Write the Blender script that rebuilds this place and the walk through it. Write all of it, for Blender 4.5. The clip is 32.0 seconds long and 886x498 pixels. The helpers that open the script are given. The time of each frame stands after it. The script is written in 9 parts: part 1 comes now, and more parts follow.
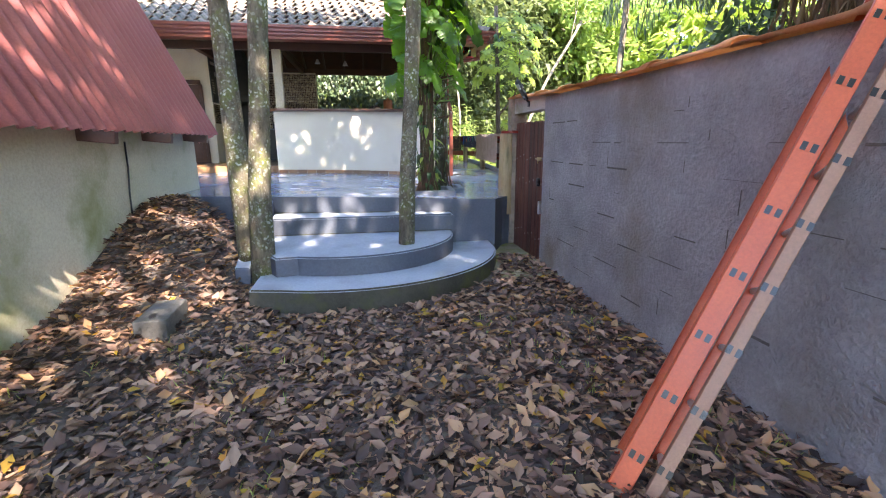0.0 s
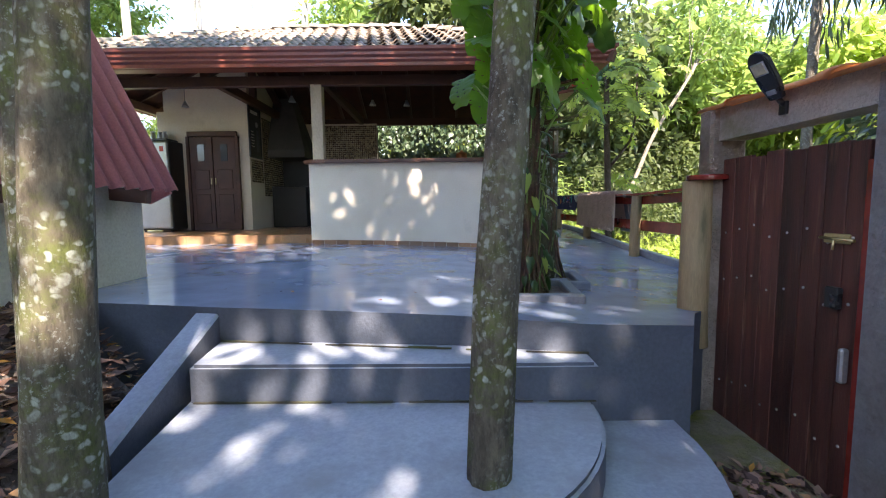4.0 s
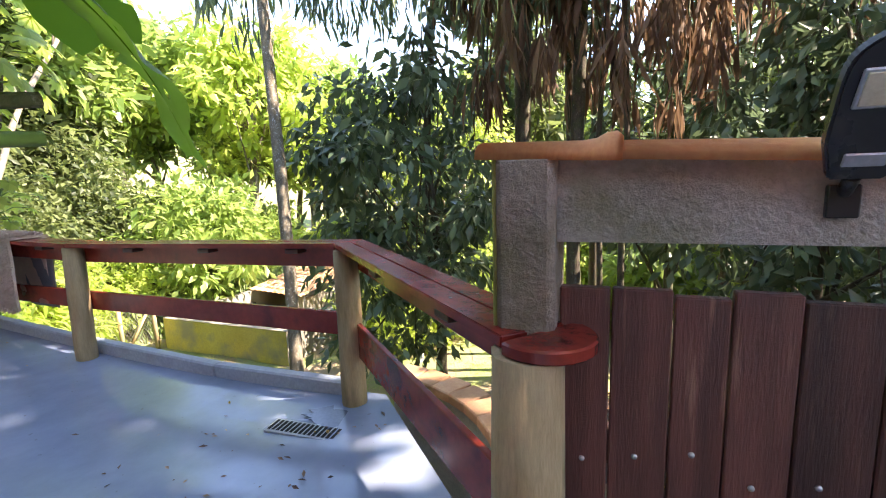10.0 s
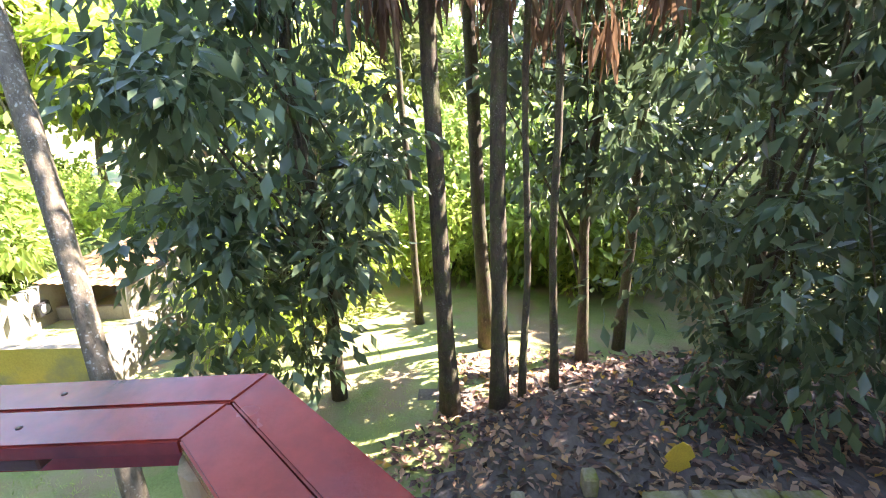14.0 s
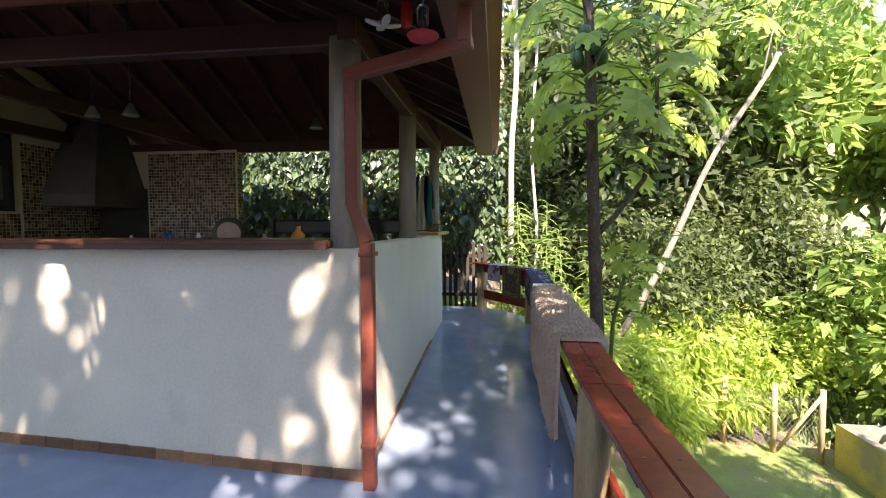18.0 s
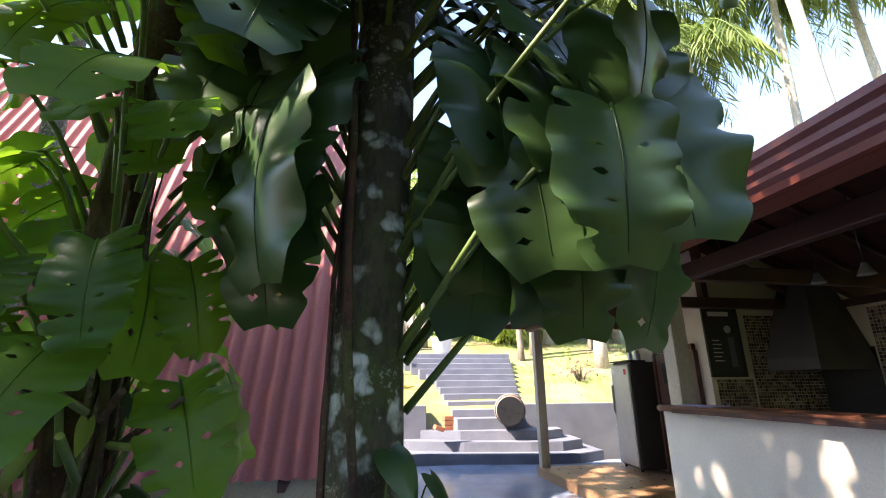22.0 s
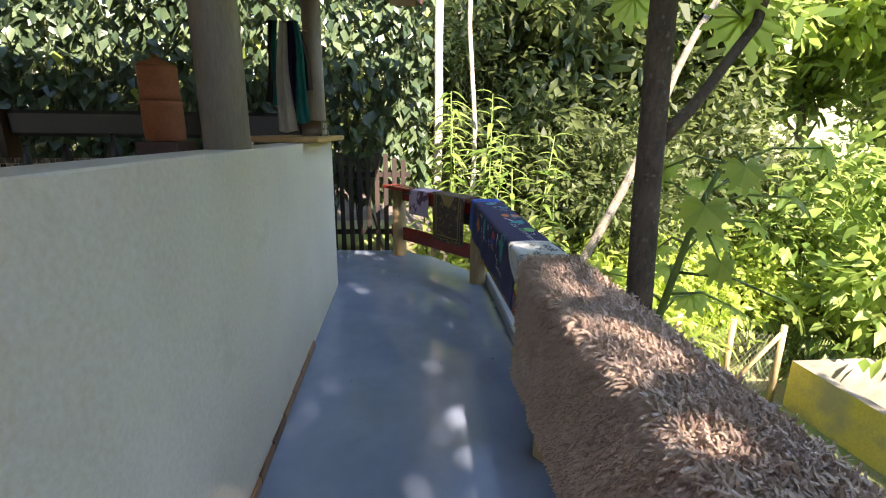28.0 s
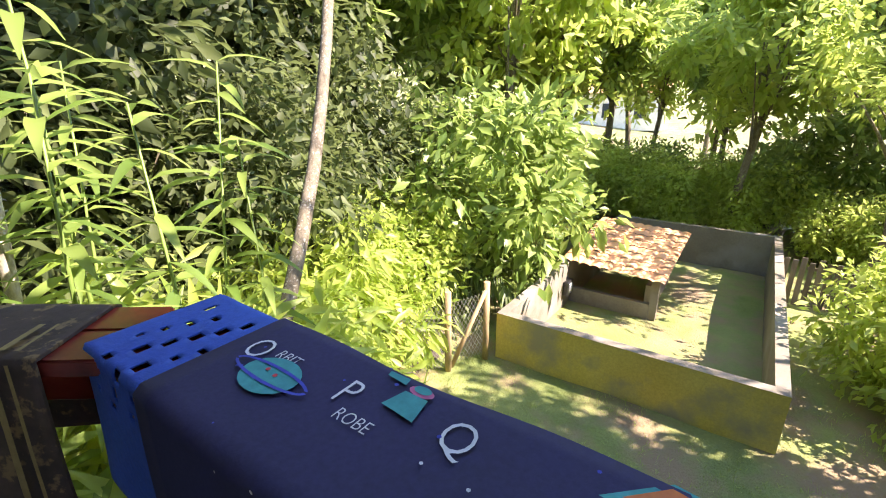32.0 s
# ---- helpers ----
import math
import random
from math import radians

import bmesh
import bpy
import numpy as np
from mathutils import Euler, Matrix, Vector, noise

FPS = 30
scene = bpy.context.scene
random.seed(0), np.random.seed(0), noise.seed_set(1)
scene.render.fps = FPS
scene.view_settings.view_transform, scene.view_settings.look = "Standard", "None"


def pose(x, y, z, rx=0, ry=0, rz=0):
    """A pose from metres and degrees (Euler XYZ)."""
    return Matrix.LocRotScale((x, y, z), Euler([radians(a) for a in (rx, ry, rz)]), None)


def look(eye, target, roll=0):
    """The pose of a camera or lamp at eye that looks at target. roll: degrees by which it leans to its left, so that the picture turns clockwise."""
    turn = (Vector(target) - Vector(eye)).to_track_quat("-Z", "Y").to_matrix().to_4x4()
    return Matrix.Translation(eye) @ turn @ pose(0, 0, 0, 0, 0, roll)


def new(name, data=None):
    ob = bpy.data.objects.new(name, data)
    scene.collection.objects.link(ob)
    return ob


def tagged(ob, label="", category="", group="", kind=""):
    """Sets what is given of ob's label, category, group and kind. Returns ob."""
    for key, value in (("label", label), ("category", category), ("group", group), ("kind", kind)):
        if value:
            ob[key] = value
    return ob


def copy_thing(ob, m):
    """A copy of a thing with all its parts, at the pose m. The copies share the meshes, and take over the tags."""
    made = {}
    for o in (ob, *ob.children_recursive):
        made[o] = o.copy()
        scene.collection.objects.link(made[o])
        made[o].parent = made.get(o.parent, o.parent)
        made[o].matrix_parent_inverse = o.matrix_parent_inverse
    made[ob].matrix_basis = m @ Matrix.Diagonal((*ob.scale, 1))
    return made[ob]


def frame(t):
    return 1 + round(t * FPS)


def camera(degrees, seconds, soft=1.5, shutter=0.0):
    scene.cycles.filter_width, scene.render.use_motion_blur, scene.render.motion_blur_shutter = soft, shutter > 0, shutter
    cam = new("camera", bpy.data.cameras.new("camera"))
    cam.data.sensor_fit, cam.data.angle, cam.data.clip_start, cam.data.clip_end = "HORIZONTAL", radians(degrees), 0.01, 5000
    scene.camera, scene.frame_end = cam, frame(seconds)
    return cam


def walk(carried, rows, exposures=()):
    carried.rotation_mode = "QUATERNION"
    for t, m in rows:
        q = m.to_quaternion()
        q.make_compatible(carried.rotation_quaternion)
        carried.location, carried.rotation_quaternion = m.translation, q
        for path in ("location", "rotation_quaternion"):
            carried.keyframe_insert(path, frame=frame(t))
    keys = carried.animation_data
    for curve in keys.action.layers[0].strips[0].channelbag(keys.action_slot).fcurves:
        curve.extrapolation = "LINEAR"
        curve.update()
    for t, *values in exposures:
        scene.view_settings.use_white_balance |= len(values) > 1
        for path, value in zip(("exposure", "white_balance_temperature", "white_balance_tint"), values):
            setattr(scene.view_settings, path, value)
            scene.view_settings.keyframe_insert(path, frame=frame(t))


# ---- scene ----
cam = camera(88.7, 32.0, 1.1, 0.0)
PATH = [
    (0, (-1.91, -10.609, 0.702), (-1.587, -8.691, 0.237), -0.5),
    (0.5, (-1.872, -10.274, 0.692), (-1.701, -8.331, 0.251), -0.6),
    (1, (-1.858, -9.868, 0.66), (-1.749, -7.908, 0.275), -0.5),
    (1.5, (-1.823, -9.485, 0.66), (-1.756, -7.512, 0.337), -0.5),
    (2, (-1.754, -9.127, 0.669), (-1.718, -7.145, 0.405), -0.5),
    (2.5, (-1.685, -8.747, 0.655), (-1.65, -6.76, 0.429), -0.5),
    (4.5, (-1.672, -7.072, 0.658), (-1.677, -5.081, 0.464), -0.5),
    (5, (-1.742, -6.782, 0.737), (-1.76, -4.793, 0.534), -0.1),
    (5.5, (-1.827, -6.416, 0.846), (-1.85, -4.427, 0.639), -0.4),
    (6, (-1.9, -6.126, 0.972), (-1.886, -4.136, 0.766), -0.6),
    (6.5, (-1.989, -5.831, 1.092), (-1.811, -3.85, 0.879), -0.7),
    (7, (-1.896, -5.573, 1.104), (-1.357, -3.66, 0.878), -1.0),
    (7.5, (-1.732, -5.382, 1.089), (-0.717, -3.675, 0.853), -0.7),
    (8, (-1.606, -5.262, 1.125), (-0.173, -3.884, 0.906), -0.8),
    (8.5, (-1.453, -5.177, 1.158), (0.245, -4.138, 0.968), -1.2),
    (9, (-1.322, -5.109, 1.148), (0.482, -4.26, 0.99), -1.2),
    (9.5, (-1.126, -4.882, 1.092), (0.716, -4.128, 0.89), -1.6),
    (10, (-0.997, -4.598, 1.205), (0.849, -3.897, 0.891), -1.8),
    (10.5, (-0.778, -4.37, 1.239), (1.045, -3.676, 0.797), -2.0),
    (11, (-0.554, -4.197, 1.268), (1.239, -3.5, 0.719), -2.1),
    (11.5, (-0.34, -4.063, 1.316), (1.438, -3.394, 0.69), -2.2),
    (12, (-0.079, -3.964, 1.323), (1.733, -3.432, 0.665), -2.4),
    (12.5, (0.133, -3.913, 1.329), (2.005, -3.649, 0.676), -2.6),
    (13, (0.298, -3.843, 1.34), (2.196, -3.857, 0.709), -2.8),
    (13.5, (0.455, -3.78, 1.372), (2.355, -3.933, 0.765), -3.0),
    (14, (0.622, -3.551, 1.35), (2.527, -3.471, 0.749), -2.5),
    (14.5, (0.701, -3.282, 1.318), (2.531, -2.776, 0.691), -1.6),
    (15, (0.785, -3.062, 1.267), (2.436, -2.138, 0.619), -0.9),
    (15.5, (0.735, -2.819, 1.24), (2.132, -1.548, 0.582), -0.8),
    (17.5, (0.816, -2.6, 1.419), (0.877, -0.623, 1.122), -0.8),
    (18, (0.832, -2.661, 1.48), (0.598, -0.678, 1.377), -0.2),
    (18.5, (0.842, -2.708, 1.521), (0.327, -0.777, 1.594), -0.3),
    (19, (0.795, -2.781, 1.591), (-0.05, -0.986, 1.847), -0.1),
    (19.5, (0.748, -2.829, 1.743), (-0.426, -1.265, 2.163), -0.7),
    (20, (0.802, -2.93, 1.82), (-0.653, -1.688, 2.404), -1.0),
    (20.5, (0.756, -2.956, 1.771), (-0.859, -2.034, 2.515), -0.9),
    (21, (0.724, -2.967, 1.722), (-0.986, -2.331, 2.554), -0.8),
    (21.5, (0.697, -2.988, 1.669), (-1.092, -2.559, 2.474), -0.5),
    (22, (0.64, -3.025, 1.602), (-1.253, -2.696, 2.182), -0.5),
    (22.5, (0.59, -2.966, 1.461), (-1.375, -2.716, 1.769), -0.7),
    (23, (0.535, -2.939, 1.381), (-1.447, -2.654, 1.42), -1.5),
    (23.5, (0.602, -2.873, 1.315), (-1.317, -2.314, 1.215), -1.3),
    (24, (0.682, -2.77, 1.281), (-1.046, -1.777, 1.105), -1.1),
    (24.5, (0.645, -2.487, 1.244), (-0.74, -1.06, 1.026), -0.6),
    (25, (0.64, -2.21, 1.243), (-0.331, -0.479, 0.997), -0.8),
    (25.5, (0.655, -1.894, 1.23), (0.1, 0.008, 0.96), -0.8),
    (26, (0.674, -1.598, 1.232), (0.375, 0.353, 0.912), -1.1),
    (26.5, (0.671, -1.241, 1.238), (0.545, 0.721, 0.873), -1.1),
    (28.5, (0.599, 0.384, 1.462), (0.901, 2.292, 0.943), 0.8),
    (29, (0.518, 0.775, 1.407), (0.998, 2.645, 0.884), 0.4),
    (29.5, (0.472, 1.214, 1.361), (1.089, 3.03, 0.796), -0.2),
    (30, (0.468, 1.661, 1.324), (1.19, 3.421, 0.706), -1.3),
    (30.5, (0.571, 2.091, 1.331), (1.392, 3.797, 0.673), -1.3),
    (31, (0.783, 2.483, 1.318), (1.78, 4.083, 0.652), -1.3),
    (31.5, (0.902, 2.883, 1.295), (2.191, 4.263, 0.642), -1.0),
    (32, (1.056, 3.236, 1.228), (2.61, 4.313, 0.577), -0.4),
]
walk(cam, [(t, look(eye, target, roll)) for t, eye, target, roll in PATH], [(0, 3.5, 7200, 19), (2.5, 3.05, 7100, 18), (5, 2.75, 7200, 20), (6, 2.9, 7300, 20), (7, 2.8, 7300, 20), (8, 2.55, 7300, 19), (9, 3.25, 7400, 20), (11, 3.1, 7700, 22), (12, 3.0, 7700, 25), (13, 3.4, 7500, 24), (14, 3.95, 7000, 23), (15.5, 2.95, 7000, 19), (18, 2.75, 7300, 19), (19, 2.7, 7300, 19), (20, 2.5, 7200, 19), (21, 2.55, 7200, 19), (22, 2.75, 7300, 21), (23, 3.1, 7300, 22), (24, 2.82, 7700, 21), (26, 2.45, 8100, 20), (28.5, 2.9, 7400, 21), (30, 2.85, 7500, 24), (32, 2.65, 7300, 25)])

import collections

# ---- world, sun, exposure ----
SUN_EL, SUN_AZ = 47.0, 162.0   # azimuth from +y, clockwise
sun_dir = Vector((math.sin(radians(SUN_AZ)) * math.cos(radians(SUN_EL)),
                  math.cos(radians(SUN_AZ)) * math.cos(radians(SUN_EL)), math.sin(radians(SUN_EL))))
world = bpy.data.worlds.new("world")
scene.world = world
world.use_nodes = True
wn = world.node_tree
wn.nodes.clear()
sky = wn.nodes.new("ShaderNodeTexSky")
sky.sky_type = 'NISHITA'
sky.sun_disc = False
sky.sun_elevation = radians(SUN_EL)
sky.sun_rotation = radians(SUN_AZ)
sky.air_density = 1.0
sky.dust_density = 0.1
sky.ozone_density = 2.5
bg = wn.nodes.new("ShaderNodeBackground")
bg.inputs["Strength"].default_value = 0.13
wo = wn.nodes.new("ShaderNodeOutputWorld")
wn.links.new(sky.outputs["Color"], bg.inputs["Color"])
wn.links.new(bg.outputs["Background"], wo.inputs["Surface"])
sun_data = bpy.data.lights.new("sun", 'SUN')
sun_data.energy = 3.6
sun_data.angle = radians(0.55)
sun_data.color = (1.0, 0.95, 0.87)
sun = new("sun", sun_data)
sun.matrix_world = look(sun_dir * 60, (0, 0, 0))


# ---- materials ----
def nodes_of(name):
    m = bpy.data.materials.new(name)
    m.use_nodes = True
    nt = m.node_tree
    b = nt.nodes["Principled BSDF"]
    return m, nt, b


def coords(nt, scale=1.0, object_space=True):
    tc = nt.nodes.new("ShaderNodeTexCoord")
    mp = nt.nodes.new("ShaderNodeMapping")
    nt.links.new(tc.outputs["Object" if object_space else "Generated"], mp.inputs["Vector"])
    s = scale if isinstance(scale, (tuple, list)) else (scale,) * 3
    mp.inputs["Scale"].default_value = s
    return mp.outputs["Vector"]


def noise_of(nt, vec, scale, detail=4.0, rough=0.55):
    n = nt.nodes.new("ShaderNodeTexNoise")
    n.inputs["Scale"].default_value = scale
    n.inputs["Detail"].default_value = detail
    n.inputs["Roughness"].default_value = rough
    nt.links.new(vec, n.inputs["Vector"])
    return n.outputs["Fac"]


def ramp_of(nt, fac, stops):
    r = nt.nodes.new("ShaderNodeValToRGB")
    el = r.color_ramp.elements
    while len(el) < len(stops):
        el.new(0.5)
    for e, (p, c) in zip(el, stops):
        e.position = p
        e.color = (*c, 1.0) if len(c) == 3 else c
    nt.links.new(fac, r.inputs["Fac"])
    return r.outputs["Color"]


def mix_of(nt, fac, a, b, mode='MIX'):
    m = nt.nodes.new("ShaderNodeMix")
    m.data_type = 'RGBA'
    m.blend_type = mode
    for sock, v in ((m.inputs["Factor"], fac), (m.inputs["A"], a), (m.inputs["B"], b)):
        if isinstance(v, (int, float)):
            sock.default_value = v
        elif isinstance(v, (tuple, list)):
            sock.default_value = (*v, 1.0)
        else:
            nt.links.new(v, sock)
    return m.outputs["Result"]


def bump_of(nt, b, height, strength=0.3, dist=0.01):
    bp = nt.nodes.new("ShaderNodeBump")
    bp.inputs["Strength"].default_value = strength
    bp.inputs["Distance"].default_value = dist
    nt.links.new(height, bp.inputs["Height"])
    nt.links.new(bp.outputs["Normal"], b.inputs["Normal"])


def mat_surface(name, c1, c2, scale=3.0, rough=0.7, fine=40.0, bump=0.3, dist=0.006, metal=0.0,
                stretch=(1, 1, 1), stain=None, stain_scale=1.2, stain_at=(0.52, 0.7), rough_var=0.12, vary=0.0):
    """A two-scale noise surface: c1 to c2 in patches, fine grain in bump, an optional stain colour in blotches."""
    m, nt, b = nodes_of(name)
    v = coords(nt, stretch)
    big = noise_of(nt, v, scale, 5.0)
    col = ramp_of(nt, big, [(0.3, c1), (0.72, c2)])
    small = noise_of(nt, v, fine, 6.0, 0.65)
    col = mix_of(nt, 0.35, col, ramp_of(nt, small, [(0.25, (0.25,) * 3), (0.75, (0.78,) * 3)]), 'OVERLAY')
    if stain:
        s = ramp_of(nt, noise_of(nt, v, stain_scale, 6.0, 0.6), [(stain_at[0], (0, 0, 0)), (stain_at[1], (1, 1, 1))])
        col = mix_of(nt, s, col, stain)
    if vary:
        oi = nt.nodes.new("ShaderNodeObjectInfo")
        hs = nt.nodes.new("ShaderNodeHueSaturation")
        mr = nt.nodes.new("ShaderNodeMapRange")
        mr.inputs["To Min"].default_value = 1.0 - vary
        mr.inputs["To Max"].default_value = 1.0 + vary
        nt.links.new(oi.outputs["Random"], mr.inputs["Value"])
        nt.links.new(mr.outputs["Result"], hs.inputs["Value"])
        nt.links.new(col, hs.inputs["Color"])
        col = hs.outputs["Color"]
    nt.links.new(col, b.inputs["Base Color"])
    mr = nt.nodes.new("ShaderNodeMapRange")
    mr.inputs["To Min"].default_value = max(0.03, rough - rough_var)
    mr.inputs["To Max"].default_value = min(1.0, rough + rough_var)
    nt.links.new(big, mr.inputs["Value"])
    nt.links.new(mr.outputs["Result"], b.inputs["Roughness"])
    b.inputs["Metallic"].default_value = metal
    if bump:
        bump_of(nt, b, small, bump, dist)
    return m


def mat_leaf(name, c1, c2, gloss=0.4, translucent=0.35, back=None, spread=0.5, stops=None):
    """Foliage: the colour varies leaf by leaf; light also passes through the blade."""
    m, nt, b = nodes_of(name)
    g = nt.nodes.new("ShaderNodeNewGeometry")
    col = ramp_of(nt, g.outputs["Random Per Island"], stops or [(0.5 - spread / 2, c1), (0.5 + spread / 2, c2)])
    v = coords(nt, 1.0)
    col = mix_of(nt, 0.25, col, ramp_of(nt, noise_of(nt, v, 0.9, 3.0), [(0.3, (0.3,) * 3), (0.7, (0.75,) * 3)]), 'OVERLAY')
    nt.links.new(col, b.inputs["Base Color"])
    b.inputs["Roughness"].default_value = gloss
    b.inputs["Specular IOR Level"].default_value = 0.4
    tr = nt.nodes.new("ShaderNodeBsdfTranslucent")
    tc = mix_of(nt, 0.55, col, back or tuple(min(1.0, x * 2.2) for x in c2))
    nt.links.new(tc, tr.inputs["Color"])
    mx = nt.nodes.new("ShaderNodeMixShader")
    mx.inputs["Fac"].default_value = translucent
    out = nt.nodes["Material Output"]
    nt.links.new(b.outputs["BSDF"], mx.inputs[1])
    nt.links.new(tr.outputs["BSDF"], mx.inputs[2])
    nt.links.new(mx.outputs["Shader"], out.inputs["Surface"])
    return m


def mat_floor_paint():
    """Grey-blue floor paint, glossy, trowel-uneven, with worn and damp patches."""
    m, nt, b = nodes_of("floor_paint")
    v = coords(nt, 1.0)
    big = noise_of(nt, v, 0.7, 4.0)
    mid = noise_of(nt, v, 3.5, 6.0, 0.6)
    col = ramp_of(nt, big, [(0.3, (0.187, 0.230, 0.322)), (0.7, (0.262, 0.310, 0.402))])
    col = mix_of(nt, 0.4, col, ramp_of(nt, mid, [(0.25, (0.32,) * 3), (0.75, (0.66,) * 3)]), 'OVERLAY')
    speck = ramp_of(nt, noise_of(nt, v, 26.0, 2.0), [(0.72, (0, 0, 0)), (0.76, (1, 1, 1))])
    col = mix_of(nt, mix_of(nt, 0.4, (0, 0, 0), speck), col, (0.12, 0.12, 0.12))
    nt.links.new(col, b.inputs["Base Color"])
    wet = ramp_of(nt, noise_of(nt, v, 0.9, 5.0, 0.6), [(0.36, (0.07,) * 3), (0.68, (0.30,) * 3)])
    nt.links.new(wet, b.inputs["Roughness"])
    bump_of(nt, b, mid, 0.22, 0.012)
    return m


def mat_bark(name, base, dark, lichen, amount, moss=None, cells=26.0):
    m, nt, b = nodes_of(name)
    v = coords(nt, (1, 1, 0.35))
    v2 = coords(nt, 1.0)
    grain = noise_of(nt, v, 14.0, 7.0, 0.65)
    col = ramp_of(nt, grain, [(0.3, dark), (0.68, base)])
    if moss:
        mo = ramp_of(nt, noise_of(nt, v2, 5.0, 6.0, 0.7), [(0.46, (0, 0, 0)), (0.66, (1, 1, 1))])
        col = mix_of(nt, mo, col, moss)
    vo = nt.nodes.new("ShaderNodeTexVoronoi")
    vo.inputs["Scale"].default_value = cells
    wob = nt.nodes.new("ShaderNodeMix")
    wob.data_type = 'VECTOR'
    wob.inputs["Factor"].default_value = 0.07
    nz = nt.nodes.new("ShaderNodeTexNoise")
    nz.inputs["Scale"].default_value = 16.0
    nt.links.new(v2, nz.inputs["Vector"])
    nt.links.new(v2, wob.inputs["A"])
    nt.links.new(nz.outputs["Color"], wob.inputs["B"])
    nt.links.new(wob.outputs["Result"], vo.inputs["Vector"])
    spots = ramp_of(nt, vo.outputs["Distance"], [(amount - 0.06, (1, 1, 1)), (amount + 0.10, (0, 0, 0))])
    gate = ramp_of(nt, noise_of(nt, v2, 5.0, 5.0, 0.65), [(0.42, (0, 0, 0)), (0.60, (0.9, 0.9, 0.9))])
    col = mix_of(nt, mix_of(nt, 1.0, spots, gate, 'MULTIPLY'), col, lichen)
    fleck = ramp_of(nt, noise_of(nt, v2, 58.0, 5.0, 0.7), [(0.56, (0, 0, 0)), (0.64, (0.75, 0.75, 0.75))])
    patch = ramp_of(nt, noise_of(nt, v2, 3.2, 3.0, 0.6), [(0.44, (0, 0, 0)), (0.58, (1, 1, 1))])
    col = mix_of(nt, mix_of(nt, 1.0, fleck, patch, 'MULTIPLY'), col, tuple(0.8 * c for c in lichen))
    crack = ramp_of(nt, noise_of(nt, v, 42.0, 6.0, 0.7), [(0.30, (0.35,) * 3), (0.52, (1, 1, 1))])
    col = mix_of(nt, 0.8, col, crack, 'MULTIPLY')
    nt.links.new(col, b.inputs["Base Color"])
    b.inputs["Roughness"].default_value = 0.9
    bump_of(nt, b, grain, 0.7, 0.02)
    return m


def mat_plain(name, c, rough=0.5, metal=0.0):
    return mat_surface(name, tuple(x * 0.9 for x in c), tuple(min(1, x * 1.08) for x in c), 6.0, rough, 60.0, 0.12, 0.002, metal)


def mat_glass(name, tint=(0.9, 0.95, 0.95)):
    m, nt, b = nodes_of(name)
    b.inputs["Base Color"].default_value = (*tint, 1)
    b.inputs["Roughness"].default_value = 0.03
    b.inputs["Transmission Weight"].default_value = 1.0
    b.inputs["IOR"].default_value = 1.45
    return m


M = {}
M["floor_paint"] = mat_floor_paint()
M["cream_wall"] = mat_surface("cream_wall", (0.66, 0.575, 0.46), (0.74, 0.66, 0.54), 1.6, 0.75, 55, 0.25, 0.004, stain=(0.56, 0.49, 0.39), stain_scale=2.2, stain_at=(0.62, 0.8))
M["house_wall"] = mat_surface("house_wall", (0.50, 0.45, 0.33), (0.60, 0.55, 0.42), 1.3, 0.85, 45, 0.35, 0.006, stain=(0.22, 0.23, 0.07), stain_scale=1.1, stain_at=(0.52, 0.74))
M["grey_block"] = mat_surface("grey_block", (0.23, 0.22, 0.225), (0.37, 0.36, 0.365), 2.6, 0.95, 30, 1.0, 0.045, stain=(0.20, 0.165, 0.125), stain_scale=0.9, stain_at=(0.50, 0.72))
M["rough_concrete"] = mat_surface("rough_concrete", (0.40, 0.36, 0.31), (0.56, 0.51, 0.44), 3.0, 0.95, 48, 1.0, 0.03, stain=(0.20, 0.20, 0.08), stain_scale=2.0, stain_at=(0.55, 0.75))
M["mossy_concrete"] = mat_surface("mossy_concrete", (0.20, 0.165, 0.11), (0.38, 0.32, 0.23), 3.2, 0.95, 26, 1.0, 0.03, stain=(0.19, 0.19, 0.035), stain_scale=2.4, stain_at=(0.42, 0.60))
M["pen_wall"] = mat_surface("pen_wall", (0.46, 0.36, 0.07), (0.56, 0.46, 0.12), 1.4, 0.9, 30, 0.4, 0.008, stain=(0.30, 0.27, 0.16), stain_scale=1.2)
# bare pen concrete, darkened below its own tone to carry the trees' shade
M["pen_inside_shaded"] = mat_surface("pen_inside_shaded", (0.14, 0.12, 0.095), (0.23, 0.205, 0.165), 1.2, 0.92, 30, 0.4, 0.01, stain=(0.26, 0.25, 0.23), stain_scale=0.9)
# brighter copy of the terracotta: sunlight on the ridge tiles is in its colour
M["clay_sunlit"] = mat_surface("clay_sunlit", (0.66, 0.27, 0.10), (0.80, 0.40, 0.18), 4.0, 0.75, 40, 0.3, 0.004, vary=0.18)
M["slot_dark"] = mat_plain("slot_dark", (0.012, 0.012, 0.012), 0.9)
M["wet_floor"] = mat_plain("wet_floor", (0.10, 0.125, 0.17), 0.03)
M["terracotta"] = mat_surface("terracotta", (0.58, 0.26, 0.12), (0.74, 0.39, 0.21), 4.0, 0.8, 40, 0.3, 0.004, vary=0.18)
M["roof_tile_old"] = mat_surface("roof_tile_old", (0.20, 0.145, 0.11), (0.32, 0.26, 0.21), 5.0, 0.92, 30, 0.5, 0.008, stain=(0.10, 0.105, 0.08), stain_scale=6.0, stain_at=(0.44, 0.62), vary=0.25)
# the dimness under the roof is put into this dark red-brown
M["roof_under_shaded"] = mat_surface("roof_under_shaded", (0.055, 0.020, 0.014), (0.10, 0.036, 0.024), 5.0, 0.85, 30, 0.3, 0.006)
